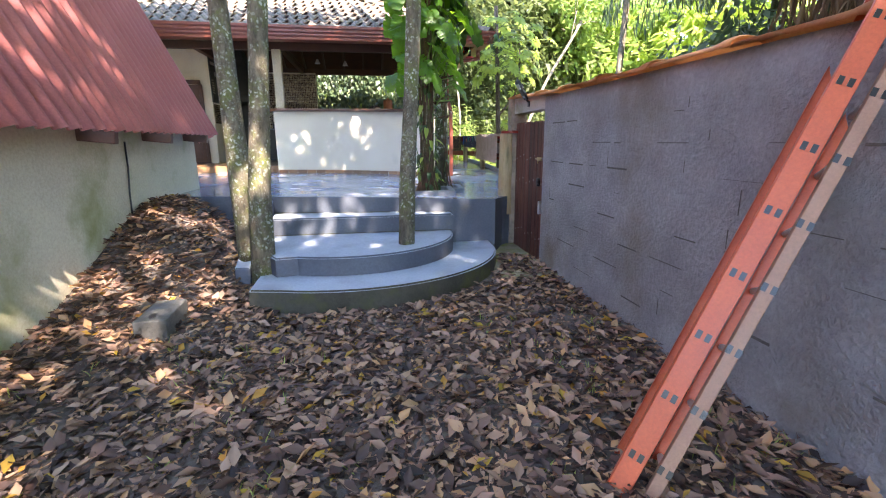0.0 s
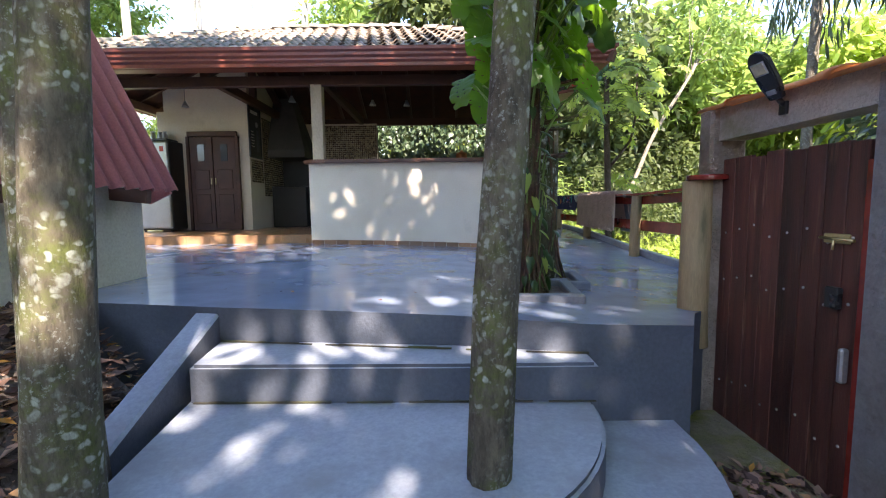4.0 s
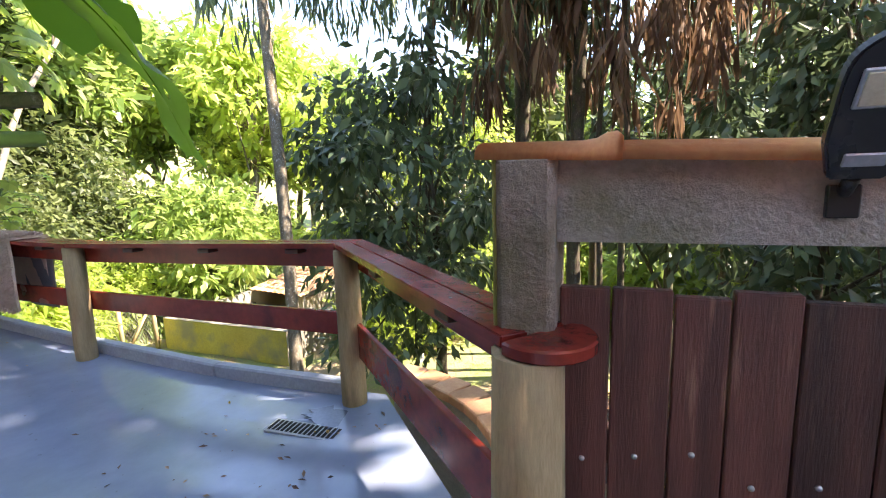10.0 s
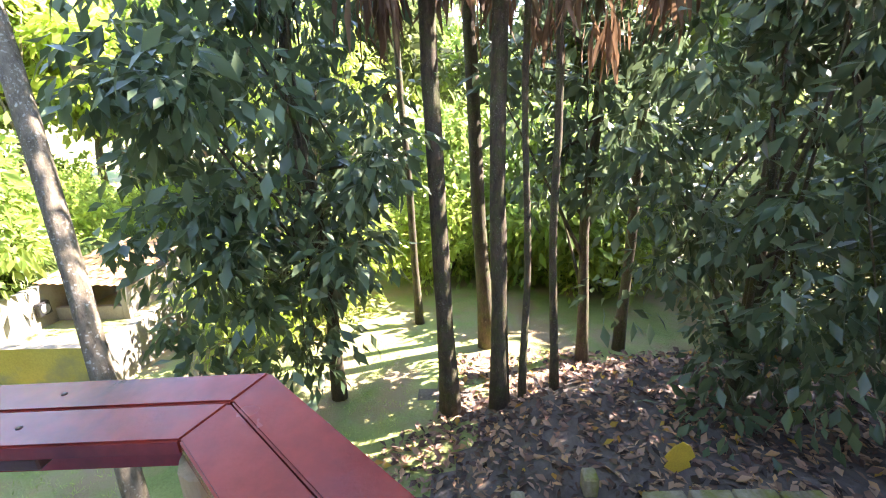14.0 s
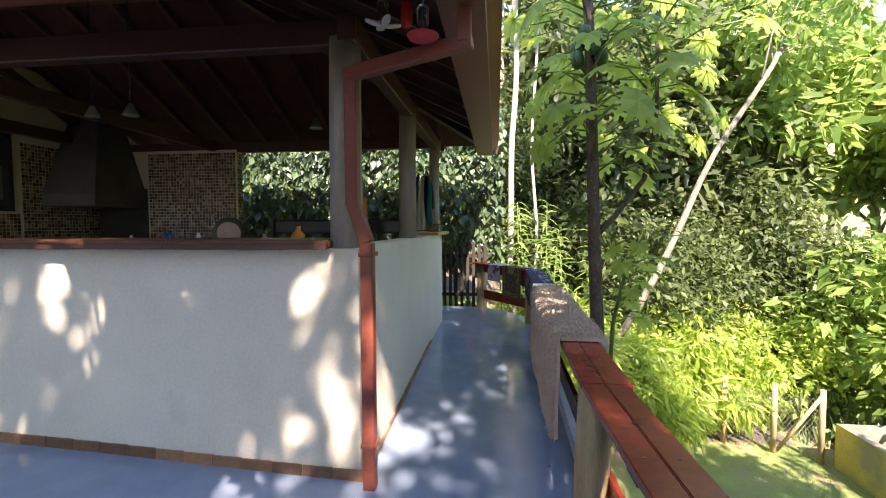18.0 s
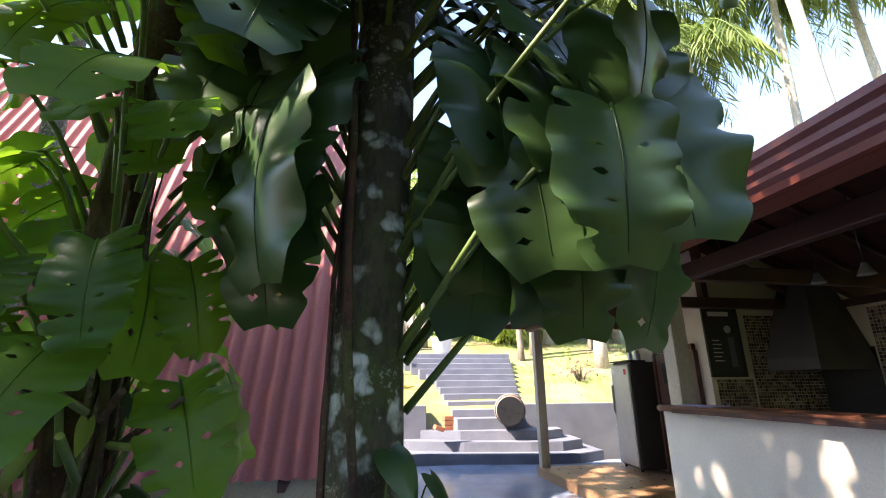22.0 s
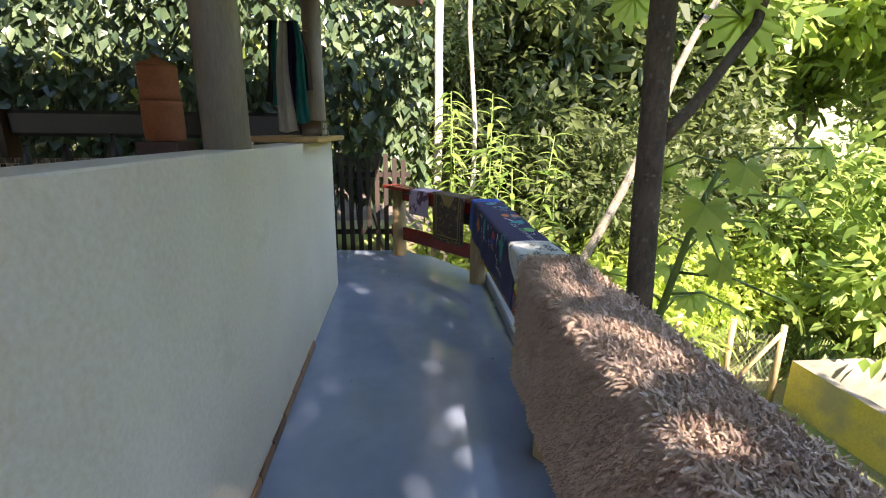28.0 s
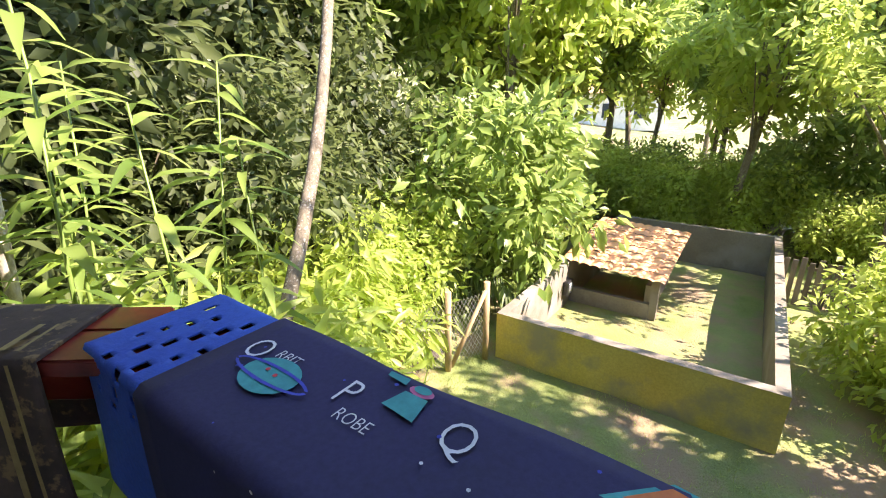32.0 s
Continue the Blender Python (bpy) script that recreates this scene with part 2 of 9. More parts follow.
M["red_wood"] = mat_surface("red_wood", (0.185, 0.020, 0.014), (0.32, 0.044, 0.027), 2.4, 0.24, 26, 0.22, 0.004, stretch=(1, 1, 1), stain=(0.065, 0.014, 0.012), stain_scale=2.6, stain_at=(0.56, 0.72), rough_var=0.1)
M["dark_wood"] = mat_surface("dark_wood", (0.060, 0.024, 0.016), (0.11, 0.045, 0.029), 3.0, 0.5, 30, 0.3, 0.005)
M["fascia_red"] = mat_surface("fascia_red", (0.19, 0.045, 0.028), (0.25, 0.065, 0.04), 2.5, 0.38, 30, 0.12, 0.003)
M["gate_wood"] = mat_surface("gate_wood", (0.045, 0.016, 0.012), (0.145, 0.050, 0.036), 2.2, 0.55, 30, 0.6, 0.008, stretch=(1.5, 7, 0.6), stain=(0.24, 0.12, 0.075), stain_scale=3.5, stain_at=(0.58, 0.74), vary=0.4)
M["log_post"] = mat_surface("log_post", (0.30, 0.20, 0.10), (0.46, 0.34, 0.19), 3.0, 0.8, 30, 0.4, 0.008, stretch=(4, 4, 0.6), stain=(0.16, 0.14, 0.07), stain_scale=2.0)
M["beige_post"] = mat_surface("beige_post", (0.44, 0.36, 0.26), (0.55, 0.47, 0.35), 2.0, 0.75, 40, 0.2, 0.004, stretch=(1, 1, 0.5))
M["worn_post"] = mat_surface("worn_post", (0.27, 0.235, 0.185), (0.40, 0.35, 0.28), 3.0, 0.85, 40, 0.4, 0.006, stretch=(3, 3, 0.5))
M["counter_wood"] = mat_surface("counter_wood", (0.085, 0.030, 0.018), (0.19, 0.072, 0.036), 2.0, 0.35, 30, 0.3, 0.004, stretch=(0.6, 5, 5))
M["shelf_wood"] = mat_surface("shelf_wood", (0.40, 0.22, 0.07), (0.55, 0.33, 0.12), 2.0, 0.4, 30, 0.3, 0.004, stretch=(5, 0.6, 5))
M["pink_metal"] = mat_surface("pink_metal", (0.47, 0.15, 0.145), (0.55, 0.20, 0.19), 0.9, 0.5, 60, 0.08, 0.002, stain=(0.52, 0.24, 0.22), stain_scale=1.3, stain_at=(0.66, 0.85))
M["orange_frp"] = mat_surface("orange_frp", (0.50, 0.085, 0.03), (0.60, 0.12, 0.045), 3.0, 0.45, 80, 0.1, 0.002)
# brown for the inner section's orange rail, its shadow painted into the colour
M["ladder_orange_shaded"] = mat_surface("ladder_orange_shaded", (0.30, 0.15, 0.09), (0.40, 0.22, 0.14), 3.0, 0.5, 80, 0.1, 0.002)
M["aluminium"] = mat_surface("aluminium", (0.45, 0.42, 0.38), (0.58, 0.54, 0.50), 5.0, 0.45, 60, 0.2, 0.002, metal=0.7)
M["steel"] = mat_surface("steel", (0.50, 0.50, 0.48), (0.60, 0.60, 0.57), 3.0, 0.38, 80, 0.05, 0.001, metal=0.55)
M["galvanised"] = mat_surface("galvanised", (0.40, 0.42, 0.44), (0.55, 0.57, 0.58), 8.0, 0.45, 60, 0.2, 0.001, metal=0.8)
M["brass"] = mat_surface("brass", (0.55, 0.46, 0.24), (0.66, 0.56, 0.33), 8.0, 0.35, 60, 0.1, 0.001, metal=1.0)
M["black_plastic"] = mat_plain("black_plastic", (0.02, 0.02, 0.021), 0.3)
M["dark_panel"] = mat_plain("dark_panel", (0.035, 0.032, 0.03), 0.4)
# grey plaster, its colour darkened to keep the kitchen interior dim
M["hood_plaster"] = mat_surface("hood_plaster", (0.07, 0.065, 0.058), (0.12, 0.11, 0.10), 1.5, 0.85, 40, 0.3, 0.005, stain=(0.07, 0.065, 0.06), stain_scale=1.6)
M["white_paint"] = mat_plain("white_paint", (0.78, 0.76, 0.72), 0.5)
M["lens"] = mat_plain("lens", (0.60, 0.56, 0.42), 0.2)
M["soil"] = mat_surface("soil", (0.085, 0.068, 0.06), (0.17, 0.135, 0.115), 2.5, 0.98, 18, 0.9, 0.03, stain=(0.075, 0.060, 0.05), stain_scale=4.0)
M["block"] = mat_surface("block", (0.075, 0.068, 0.06), (0.14, 0.13, 0.115), 4.0, 0.95, 40, 0.8, 0.01)
M["brick"] = mat_surface("brick", (0.40, 0.13, 0.06), (0.52, 0.20, 0.10), 4.0, 0.85, 40, 0.4, 0.006, vary=0.15)
M["inner_tile"] = mat_surface("inner_tile", (0.29, 0.15, 0.075), (0.40, 0.23, 0.125), 3.0, 0.3, 30, 0.15, 0.003, vary=0.14)
M["strip_tile"] = mat_surface("strip_tile", (0.20, 0.09, 0.045), (0.38, 0.20, 0.10), 3.0, 0.4, 30, 0.15, 0.003, vary=0.45)
M["asphalt_grey"] = mat_surface("asphalt_grey", (0.10, 0.105, 0.125), (0.15, 0.16, 0.185), 1.5, 0.6, 40, 0.3, 0.006)
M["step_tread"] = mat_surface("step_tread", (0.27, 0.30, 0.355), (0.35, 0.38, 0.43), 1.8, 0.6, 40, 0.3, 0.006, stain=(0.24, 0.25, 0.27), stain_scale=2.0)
# dark grey-blue riser paint, lowered further so the colour holds the risers' shade
M["riser_shaded"] = mat_surface("riser_shaded", (0.062, 0.071, 0.092), (0.10, 0.112, 0.14), 1.6, 0.6, 40, 0.4, 0.008, stain=(0.14, 0.13, 0.11), stain_scale=3.0, stain_at=(0.62, 0.8))
M["pillar_concrete"] = mat_surface("pillar_concrete", (0.23, 0.175, 0.135), (0.40, 0.315, 0.255), 3.4, 0.95, 30, 1.0, 0.03, stain=(0.17, 0.145, 0.075), stain_scale=2.2, stain_at=(0.50, 0.68))
M["moss_face"] = mat_surface("moss_face", (0.20, 0.20, 0.05), (0.36, 0.34, 0.10), 4.0, 0.95, 26, 0.8, 0.02, stain=(0.13, 0.12, 0.04), stain_scale=3.0, stain_at=(0.52, 0.70))
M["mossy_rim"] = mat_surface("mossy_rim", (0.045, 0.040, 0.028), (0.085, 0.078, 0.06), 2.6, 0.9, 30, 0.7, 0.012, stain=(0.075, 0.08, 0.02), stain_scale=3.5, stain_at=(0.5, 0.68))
M["stair_grey"] = mat_surface("stair_grey", (0.10, 0.11, 0.14), (0.16, 0.17, 0.205), 1.5, 0.7, 40, 0.4, 0.008)
M["bark_moss"] = mat_bark("bark_moss", (0.105, 0.095, 0.055), (0.026, 0.024, 0.014), (0.60, 0.64, 0.56), 0.36, (0.060, 0.080, 0.018), 14.0)
M["bark_lichen"] = mat_bark("bark_lichen", (0.20, 0.165, 0.115), (0.045, 0.036, 0.024), (0.47, 0.49, 0.42), 0.30, (0.115, 0.135, 0.03))
M["bark_brown"] = mat_bark("bark_brown", (0.155, 0.115, 0.09), (0.06, 0.042, 0.033), (0.24, 0.20, 0.17), 0.20)
M["bark_pale"] = mat_bark("bark_pale", (0.25, 0.21, 0.155), (0.11, 0.09, 0.06), (0.52, 0.52, 0.46), 0.22)
M["bark_dark"] = mat_bark("bark_dark", (0.11, 0.085, 0.055), (0.035, 0.026, 0.018), (0.30, 0.31, 0.25), 0.10, (0.07, 0.085, 0.025))
M["bark_palm"] = mat_bark("bark_palm", (0.52, 0.47, 0.40), (0.32, 0.28, 0.23), (0.66, 0.64, 0.58), 0.2)
M["bark_root"] = mat_bark("bark_root", (0.135, 0.060, 0.036), (0.028, 0.018, 0.013), (0.26, 0.22, 0.14), 0.08, (0.09, 0.10, 0.03))
M["leaf_dark"] = mat_leaf("leaf_dark", (0.042, 0.072, 0.036), (0.112, 0.158, 0.082), 0.34, 0.22)
M["leaf_mid"] = mat_leaf("leaf_mid", (0.10, 0.17, 0.038), (0.24, 0.32, 0.085), 0.42, 0.48)
# yellow-green foliage, raised so that part of the sunlight is in the colour
M["leaf_bright"] = mat_leaf("leaf_bright", (0.19, 0.28, 0.052), (0.39, 0.47, 0.115), 0.42, 0.54)
M["leaf_monstera"] = mat_leaf("leaf_monstera", (0.022, 0.055, 0.018), (0.048, 0.098, 0.028), 0.33, 0.14, back=(0.12, 0.30, 0.02))
# brighter leaf copy: sun glowing through the philodendron is put into its colours
M["leaf_phil_sunlit"] = mat_leaf("leaf_phil_sunlit", (0.040, 0.110, 0.016), (0.085, 0.180, 0.026), 0.36, 0.50, back=(0.36, 0.70, 0.03))
# foliage of the wood with the canopy's shade put into a darker colour
M["leaf_shaded"] = mat_leaf("leaf_shaded", (0.030, 0.046, 0.018), (0.13, 0.165, 0.055), 0.55, 0.42, spread=0.95)
M["leaf_palm"] = mat_leaf("leaf_palm", (0.06, 0.10, 0.022), (0.15, 0.20, 0.05), 0.45, 0.35)
M["leaf_dry"] = mat_leaf("leaf_dry", (0.085, 0.046, 0.027), (0.21, 0.13, 0.078), 0.8, 0.2)
M["litter"] = mat_leaf("litter", (0.048, 0.031, 0.029), (0.37, 0.23, 0.165), 0.62, 0.08, back=(0.3, 0.15, 0.06), stops=[(0.0, (0.020, 0.013, 0.012)), (0.36, (0.10, 0.055, 0.042)), (0.62, (0.27, 0.155, 0.105)), (0.84, (0.37, 0.23, 0.155)), (1.0, (0.46, 0.25, 0.11))])
M["litter_yellow"] = mat_leaf("litter_yellow", (0.34, 0.24, 0.03), (0.44, 0.20, 0.04), 0.6, 0.15, spread=0.9)
M["grass"] = mat_leaf("grass", (0.15, 0.21, 0.045), (0.30, 0.35, 0.10), 0.6, 0.35)
M["lawn"] = mat_surface("lawn", (0.14, 0.185, 0.05), (0.26, 0.29, 0.10), 1.1, 0.95, 26, 0.9, 0.03, stain=(0.26, 0.19, 0.115), stain_scale=0.9, stain_at=(0.44, 0.62))
M["stem_green"] = mat_surface("stem_green", (0.10, 0.17, 0.035), (0.18, 0.26, 0.06), 4.0, 0.5, 40, 0.2, 0.004)
M["shag"] = mat_surface("shag", (0.52, 0.38, 0.295), (0.69, 0.53, 0.43), 6.0, 0.95, 90, 0.7, 0.01)
M["navy_mat"] = mat_surface("navy_mat", (0.020, 0.018, 0.065), (0.034, 0.030, 0.095), 3.0, 0.85, 120, 0.3, 0.002)
M["blue_cloth"] = mat_surface("blue_cloth", (0.012, 0.065, 0.36), (0.03, 0.12, 0.50), 3.0, 0.8, 90, 0.5, 0.004)
M["lilac_cloth"] = mat_surface("lilac_cloth", (0.33, 0.25, 0.36), (0.46, 0.37, 0.48), 3.0, 0.85, 90, 0.4, 0.003, stain=(0.10, 0.05, 0.10), stain_scale=7.0, stain_at=(0.55, 0.6))
M["persian"] = mat_surface("persian", (0.045, 0.030, 0.024), (0.085, 0.055, 0.04), 14.0, 0.95, 60, 0.4, 0.003, stain=(0.20, 0.13, 0.06), stain_scale=22.0, stain_at=(0.56, 0.62))
M["persian_gold"] = mat_plain("persian_gold", (0.26, 0.19, 0.07), 0.9)
M["mat_white"] = mat_surface("mat_white", (0.56, 0.57, 0.55), (0.66, 0.67, 0.65), 3.0, 0.85, 90, 0.3, 0.002)
M["ink_grey"] = mat_plain("ink_grey", (0.16, 0.165, 0.18), 0.9)
M["print_white"] = mat_plain("print_white", (0.66, 0.66, 0.70), 0.85)
M["print_teal"] = mat_plain("print_teal", (0.03, 0.30, 0.31), 0.85)
M["print_orange"] = mat_plain("print_orange", (0.66, 0.19, 0.06), 0.85)
M["print_red"] = mat_plain("print_red", (0.56, 0.06, 0.08), 0.85)
M["print_green"] = mat_plain("print_green", (0.16, 0.46, 0.16), 0.85)
M["print_blue"] = mat_plain("print_blue", (0.05, 0.07, 0.42), 0.85)
M["print_pink"] = mat_plain("print_pink", (0.62, 0.16, 0.30), 0.85)
M["mosaic_dark"] = mat_surface("mosaic_dark", (0.07, 0.045, 0.03), (0.13, 0.085, 0.055), 6.0, 0.25, 40, 0.05, 0.001)
M["grout"] = mat_plain("grout", (0.30, 0.27, 0.22), 0.9)
M["red_plastic"] = mat_plain("red_plastic", (0.50, 0.02, 0.02), 0.25)
M["blue_glass"] = mat_glass("blue_glass", (0.45, 0.65, 0.95))
M["clear_glass"] = mat_glass("clear_glass")
M["orange_plastic"] = mat_plain("orange_plastic", (0.72, 0.27, 0.03), 0.4)
M["purple_paper"] = mat_plain("purple_paper", (0.30, 0.27, 0.42), 0.7)
M["teal_towel"] = mat_plain("teal_towel", (0.02, 0.30, 0.29), 0.9)
M["white_towel"] = mat_plain("white_towel", (0.66, 0.63, 0.56), 0.9)
M["barrel_wood"] = mat_surface("barrel_wood", (0.34, 0.21, 0.15), (0.48, 0.32, 0.24), 3.0, 0.7, 30, 0.3, 0.005, stretch=(1, 6, 1))
M["yellow_leaf"] = mat_plain("yellow_leaf", (0.62, 0.42, 0.05), 0.7)
M["window_pane"] = mat_plain("window_pane", (0.05, 0.06, 0.07), 0.08)
M["wire"] = mat_plain("wire", (0.30, 0.29, 0.26), 0.5, 0.6)
M["grey_fence"] = mat_surface("grey_fence", (0.10, 0.085, 0.065), (0.19, 0.165, 0.13), 3.0, 0.9, 30, 0.5, 0.006, stretch=(4, 4, 0.6), vary=0.25)
# darker copy of the fence wood: the pickets' shade is put into the colour
M["fence_shaded"] = mat_surface("fence_shaded", (0.020, 0.014, 0.011), (0.045, 0.030, 0.022), 3.0, 0.85, 30, 0.5, 0.006, stretch=(4, 4, 0.6), vary=0.25)
M["papaya_fruit"] = mat_plain("papaya_fruit", (0.045, 0.10, 0.035), 0.45)


# ---- builders ----
def mesh_of(name, bm, mat, smooth=False):
    me = bpy.data.meshes.new(name)
    bm.to_mesh(me)
    bm.free()
    for m in (mat if isinstance(mat, (list, tuple)) else [mat]):
        me.materials.append(m)
    if smooth:
        for p in me.polygons:
            p.use_smooth = True
    return me


def part(name, bm, mat, parent=None, label="", smooth=False):
    """Links a bmesh as ONE mesh object under a thing or a part."""
    ob = new(name, mesh_of(name, bm, mat, smooth))
    if parent:
        ob.parent = parent
    if label:
        ob["label"] = label
    return ob


def structure(name, bm, mat, label, category, smooth=False):
    return tagged(part(name, bm, mat, smooth=smooth), label, category, kind="structure")


def thing(name, label, category, at=(0, 0, 0), rz=0.0, group=""):
    ob = new(name)
    ob.empty_display_size = 0.1
    ob.matrix_world = pose(*at, 0, 0, rz)
    return tagged(ob, label, category, group)


def box(bm, x0, x1, y0, y1, z0, z1, m=None, bevel=0.0, mat=0):
    r = bmesh.ops.create_cube(bm, size=1.0)
    vs = r["verts"]
    t = Matrix.Translation(((x0 + x1) / 2, (y0 + y1) / 2, (z0 + z1) / 2)) @ Matrix.Diagonal((abs(x1 - x0), abs(y1 - y0), abs(z1 - z0), 1))
    bmesh.ops.transform(bm, matrix=(m @ t) if m else t, verts=vs)
    if mat:
        for f in {f for v in vs for f in v.link_faces}:
            f.material_index = mat
    if bevel:
        es = list({e for v in vs for e in v.link_edges})
        bmesh.ops.bevel(bm, geom=es, offset=bevel, segments=1, affect='EDGES')
    return vs


def new_box(x0, x1, y0, y1, z0, z1, m=None, bevel=0.0):
    bm = bmesh.new()
    box(bm, x0, x1, y0, y1, z0, z1, m, bevel)
    return bm


def between(a, b, up=(0, 0, 1)):
    """A pose at a whose local x runs to b, local z as near up as can be."""
    a, b = Vector(a), Vector(b)
    x = (b - a).normalized()
    z = Vector(up) - x * x.dot(Vector(up))
    z = z.normalized() if z.length > 1e-4 else Vector((0, 1, 0))
    y = z.cross(x)
    m = Matrix((x, y, z)).transposed().to_4x4()
    return Matrix.Translation(a) @ m, (b - a).length


def beam(bm, a, b, w, h, bevel=0.0, up=(0, 0, 1)):
    """A beam from a to b, w wide and h high, centred on the line."""
    m, l = between(a, b, up)
    return box(bm, 0, l, -w / 2, w / 2, -h / 2, h / 2, m, bevel)


def tube(bm, pts, radii, sides=10, cap=True, wobble=0.0, rnd=None):
    """A tube along points with a radius each."""
    pts = [Vector(p) for p in pts]
    rings = []
    ref = Vector((0.3, 1, 0.1)).normalized()
    for i, p in enumerate(pts):
        d = (pts[min(i + 1, len(pts) - 1)] - pts[max(i - 1, 0)]).normalized()
        if abs(d.dot(ref)) > 0.95:
            ref = Vector((1, 0.1, 0.2)).normalized()
        u = d.cross(ref).normalized()
        w = d.cross(u)
        r = radii[i] if isinstance(radii, (list, tuple)) else radii
        ring = []
        for k in range(sides):
            a = 2 * math.pi * k / sides
            rr = r * (1 + (wobble * noise.noise(p * 2.3 + Vector((math.cos(a), math.sin(a), 0)) * 1.4) if wobble else 0))
            ring.append(bm.verts.new(p + (u * math.cos(a) + w * math.sin(a)) * rr))
        rings.append(ring)
    for r0, r1 in zip(rings, rings[1:]):
        for k in range(sides):
            f = bm.faces.new((r0[k], r0[(k + 1) % sides], r1[(k + 1) % sides], r1[k]))
            f.smooth = True
    if cap:
        bm.faces.new(rings[0][::-1])
        bm.faces.new(rings[-1])
    return rings


def lathe(bm, profile, sides=20, m=None):
    """A turned shape from (radius, height) pairs."""
    rings = []
    for r, z in profile:
        ring = []
        for k in range(sides):
            a = 2 * math.pi * k / sides
            v = Vector((r * math.cos(a), r * math.sin(a), z))
            ring.append(bm.verts.new(m @ v if m else v))
        rings.append(ring)
    for r0, r1 in zip(rings, rings[1:]):
        for k in range(sides):
            f = bm.faces.new((r0[k], r0[(k + 1) % sides], r1[(k + 1) % sides], r1[k]))
            f.smooth = True
    bm.faces.new(rings[0][::-1])
    bm.faces.new(rings[-1])


def prism(bm, outline, z0, z1, m=None):
    """An upright solid over a flat outline (x, y)."""
    lo = [bm.verts.new((m @ Vector((x, y, z0))) if m else (x, y, z0)) for x, y in outline]
    hi = [bm.verts.new((m @ Vector((x, y, z1))) if m else (x, y, z1)) for x, y in outline]
    n = len(outline)
    fs = [bm.faces.new(lo[::-1]), bm.faces.new(hi)]
    for k in range(n):
        fs.append(bm.faces.new((lo[k], lo[(k + 1) % n], hi[(k + 1) % n], hi[k])))
    bmesh.ops.recalc_face_normals(bm, faces=fs)
    return fs


def fast_mesh(name, verts, faces_flat, per_face, mats, mat_index=None, smooth=False):
    """A mesh from arrays: verts (n, 3), faces as flat indices with per_face corners each."""
    me = bpy.data.meshes.new(name)
    nf = len(faces_flat) // per_face
    me.vertices.add(len(verts))
    me.vertices.foreach_set("co", np.asarray(verts, np.float32).ravel())
    me.loops.add(len(faces_flat))
    me.loops.foreach_set("vertex_index", np.asarray(faces_flat, np.int32))
    me.polygons.add(nf)
    me.polygons.foreach_set("loop_start", np.arange(0, nf * per_face, per_face, dtype=np.int32))
    me.polygons.foreach_set("loop_total", np.full(nf, per_face, np.int32))
    if mat_index is not None:
        me.polygons.foreach_set("material_index", np.asarray(mat_index, np.int32))
    for m in mats:
        me.materials.append(m)
    me.update(calc_edges=True)
    if smooth:
        me.polygons.foreach_set("use_smooth", np.ones(nf, bool))
    return me


# leaf blades, lying along +x from the stalk, in unit length: quads that share a folded midrib
def blade(width, fold=0.25, droop=0.15, rows=2):
    vs, fs = [], []
    for i in range(rows + 1):
        s = i / rows
        w = width * (math.sin(math.pi * min(1.0, 0.10 + 0.90 * s) ** 0.85) if 0 < i < rows else 0.06)
        z = -droop * s * s
        vs += [(s, -w / 2, z + fold * w / 2), (s, 0, z), (s, w / 2, z + fold * w / 2)]
    for i in range(rows):
        a = 3 * i
        fs += [(a, a + 3, a + 4, a + 1), (a + 1, a + 4, a + 5, a + 2)]
    return np.array(vs), np.array(fs)


BLADE = blade(0.48)
BLADE_WIDE = blade(0.72, 0.2, 0.25)
BLADE_THIN = blade(0.16, 0.3, 0.35)
QUAD = (np.array([(0, -0.22, 0), (0.9, -0.10, -0.12), (1.0, 0.14, -0.16), (0.08, 0.24, 0.03)]), np.array([(0, 1, 2, 3)]))


def turns(rng, dirs, roll=0.6):
    """Frames whose x runs along dirs, z near up, rolled by chance."""
    x = dirs / np.linalg.norm(dirs, axis=1, keepdims=True)
    up = np.tile([0.0, 0, 1], (len(x), 1)) + rng.normal(0, roll, (len(x), 3))
    y = np.cross(up, x)
    y /= np.linalg.norm(y, axis=1, keepdims=True) + 1e-9
    z = np.cross(x, y)
    return np.stack([x, y, z], -1)


def leaf_mesh(name, blade_of, pos, frames, sizes, mats, mat_index=None):
    bv, bf = blade_of
    n, k = len(pos), len(bv)
    v = np.einsum("nij,kj->nki", frames, bv) * sizes[:, None, None] + pos[:, None, :]
    f = (bf[None] + (np.arange(n) * k)[:, None, None]).ravel()
    mi = np.repeat(mat_index, len(bf)) if mat_index is not None else None
    return fast_mesh(name, v.reshape(-1, 3), f, bf.shape[1], mats, mi)


def crown_leaves(rng, centres, radii, per, size, droop=0.35):
    """Leaves in clumps: each clump a loose ball, blades pointing out and hanging a little."""
    pos, dirs, sizes = [], [], []
    for c, r in zip(centres, radii):
        n = max(3, int(per * rng.uniform(0.6, 1.4)))
        d = rng.normal(0, 1, (n, 3))
        d /= np.linalg.norm(d, axis=1, keepdims=True)
        p = np.asarray(c) + d * r * rng.uniform(0.35, 1.05, (n, 1)) * (1, 1, 0.75)
        dd = d + rng.normal(0, 0.45, (n, 3)) + (0, 0, -droop)
        pos.append(p)
        dirs.append(dd)
        sizes.append(size * rng.uniform(0.6, 1.3, n))
    return np.concatenate(pos), np.concatenate(dirs), np.concatenate(sizes)


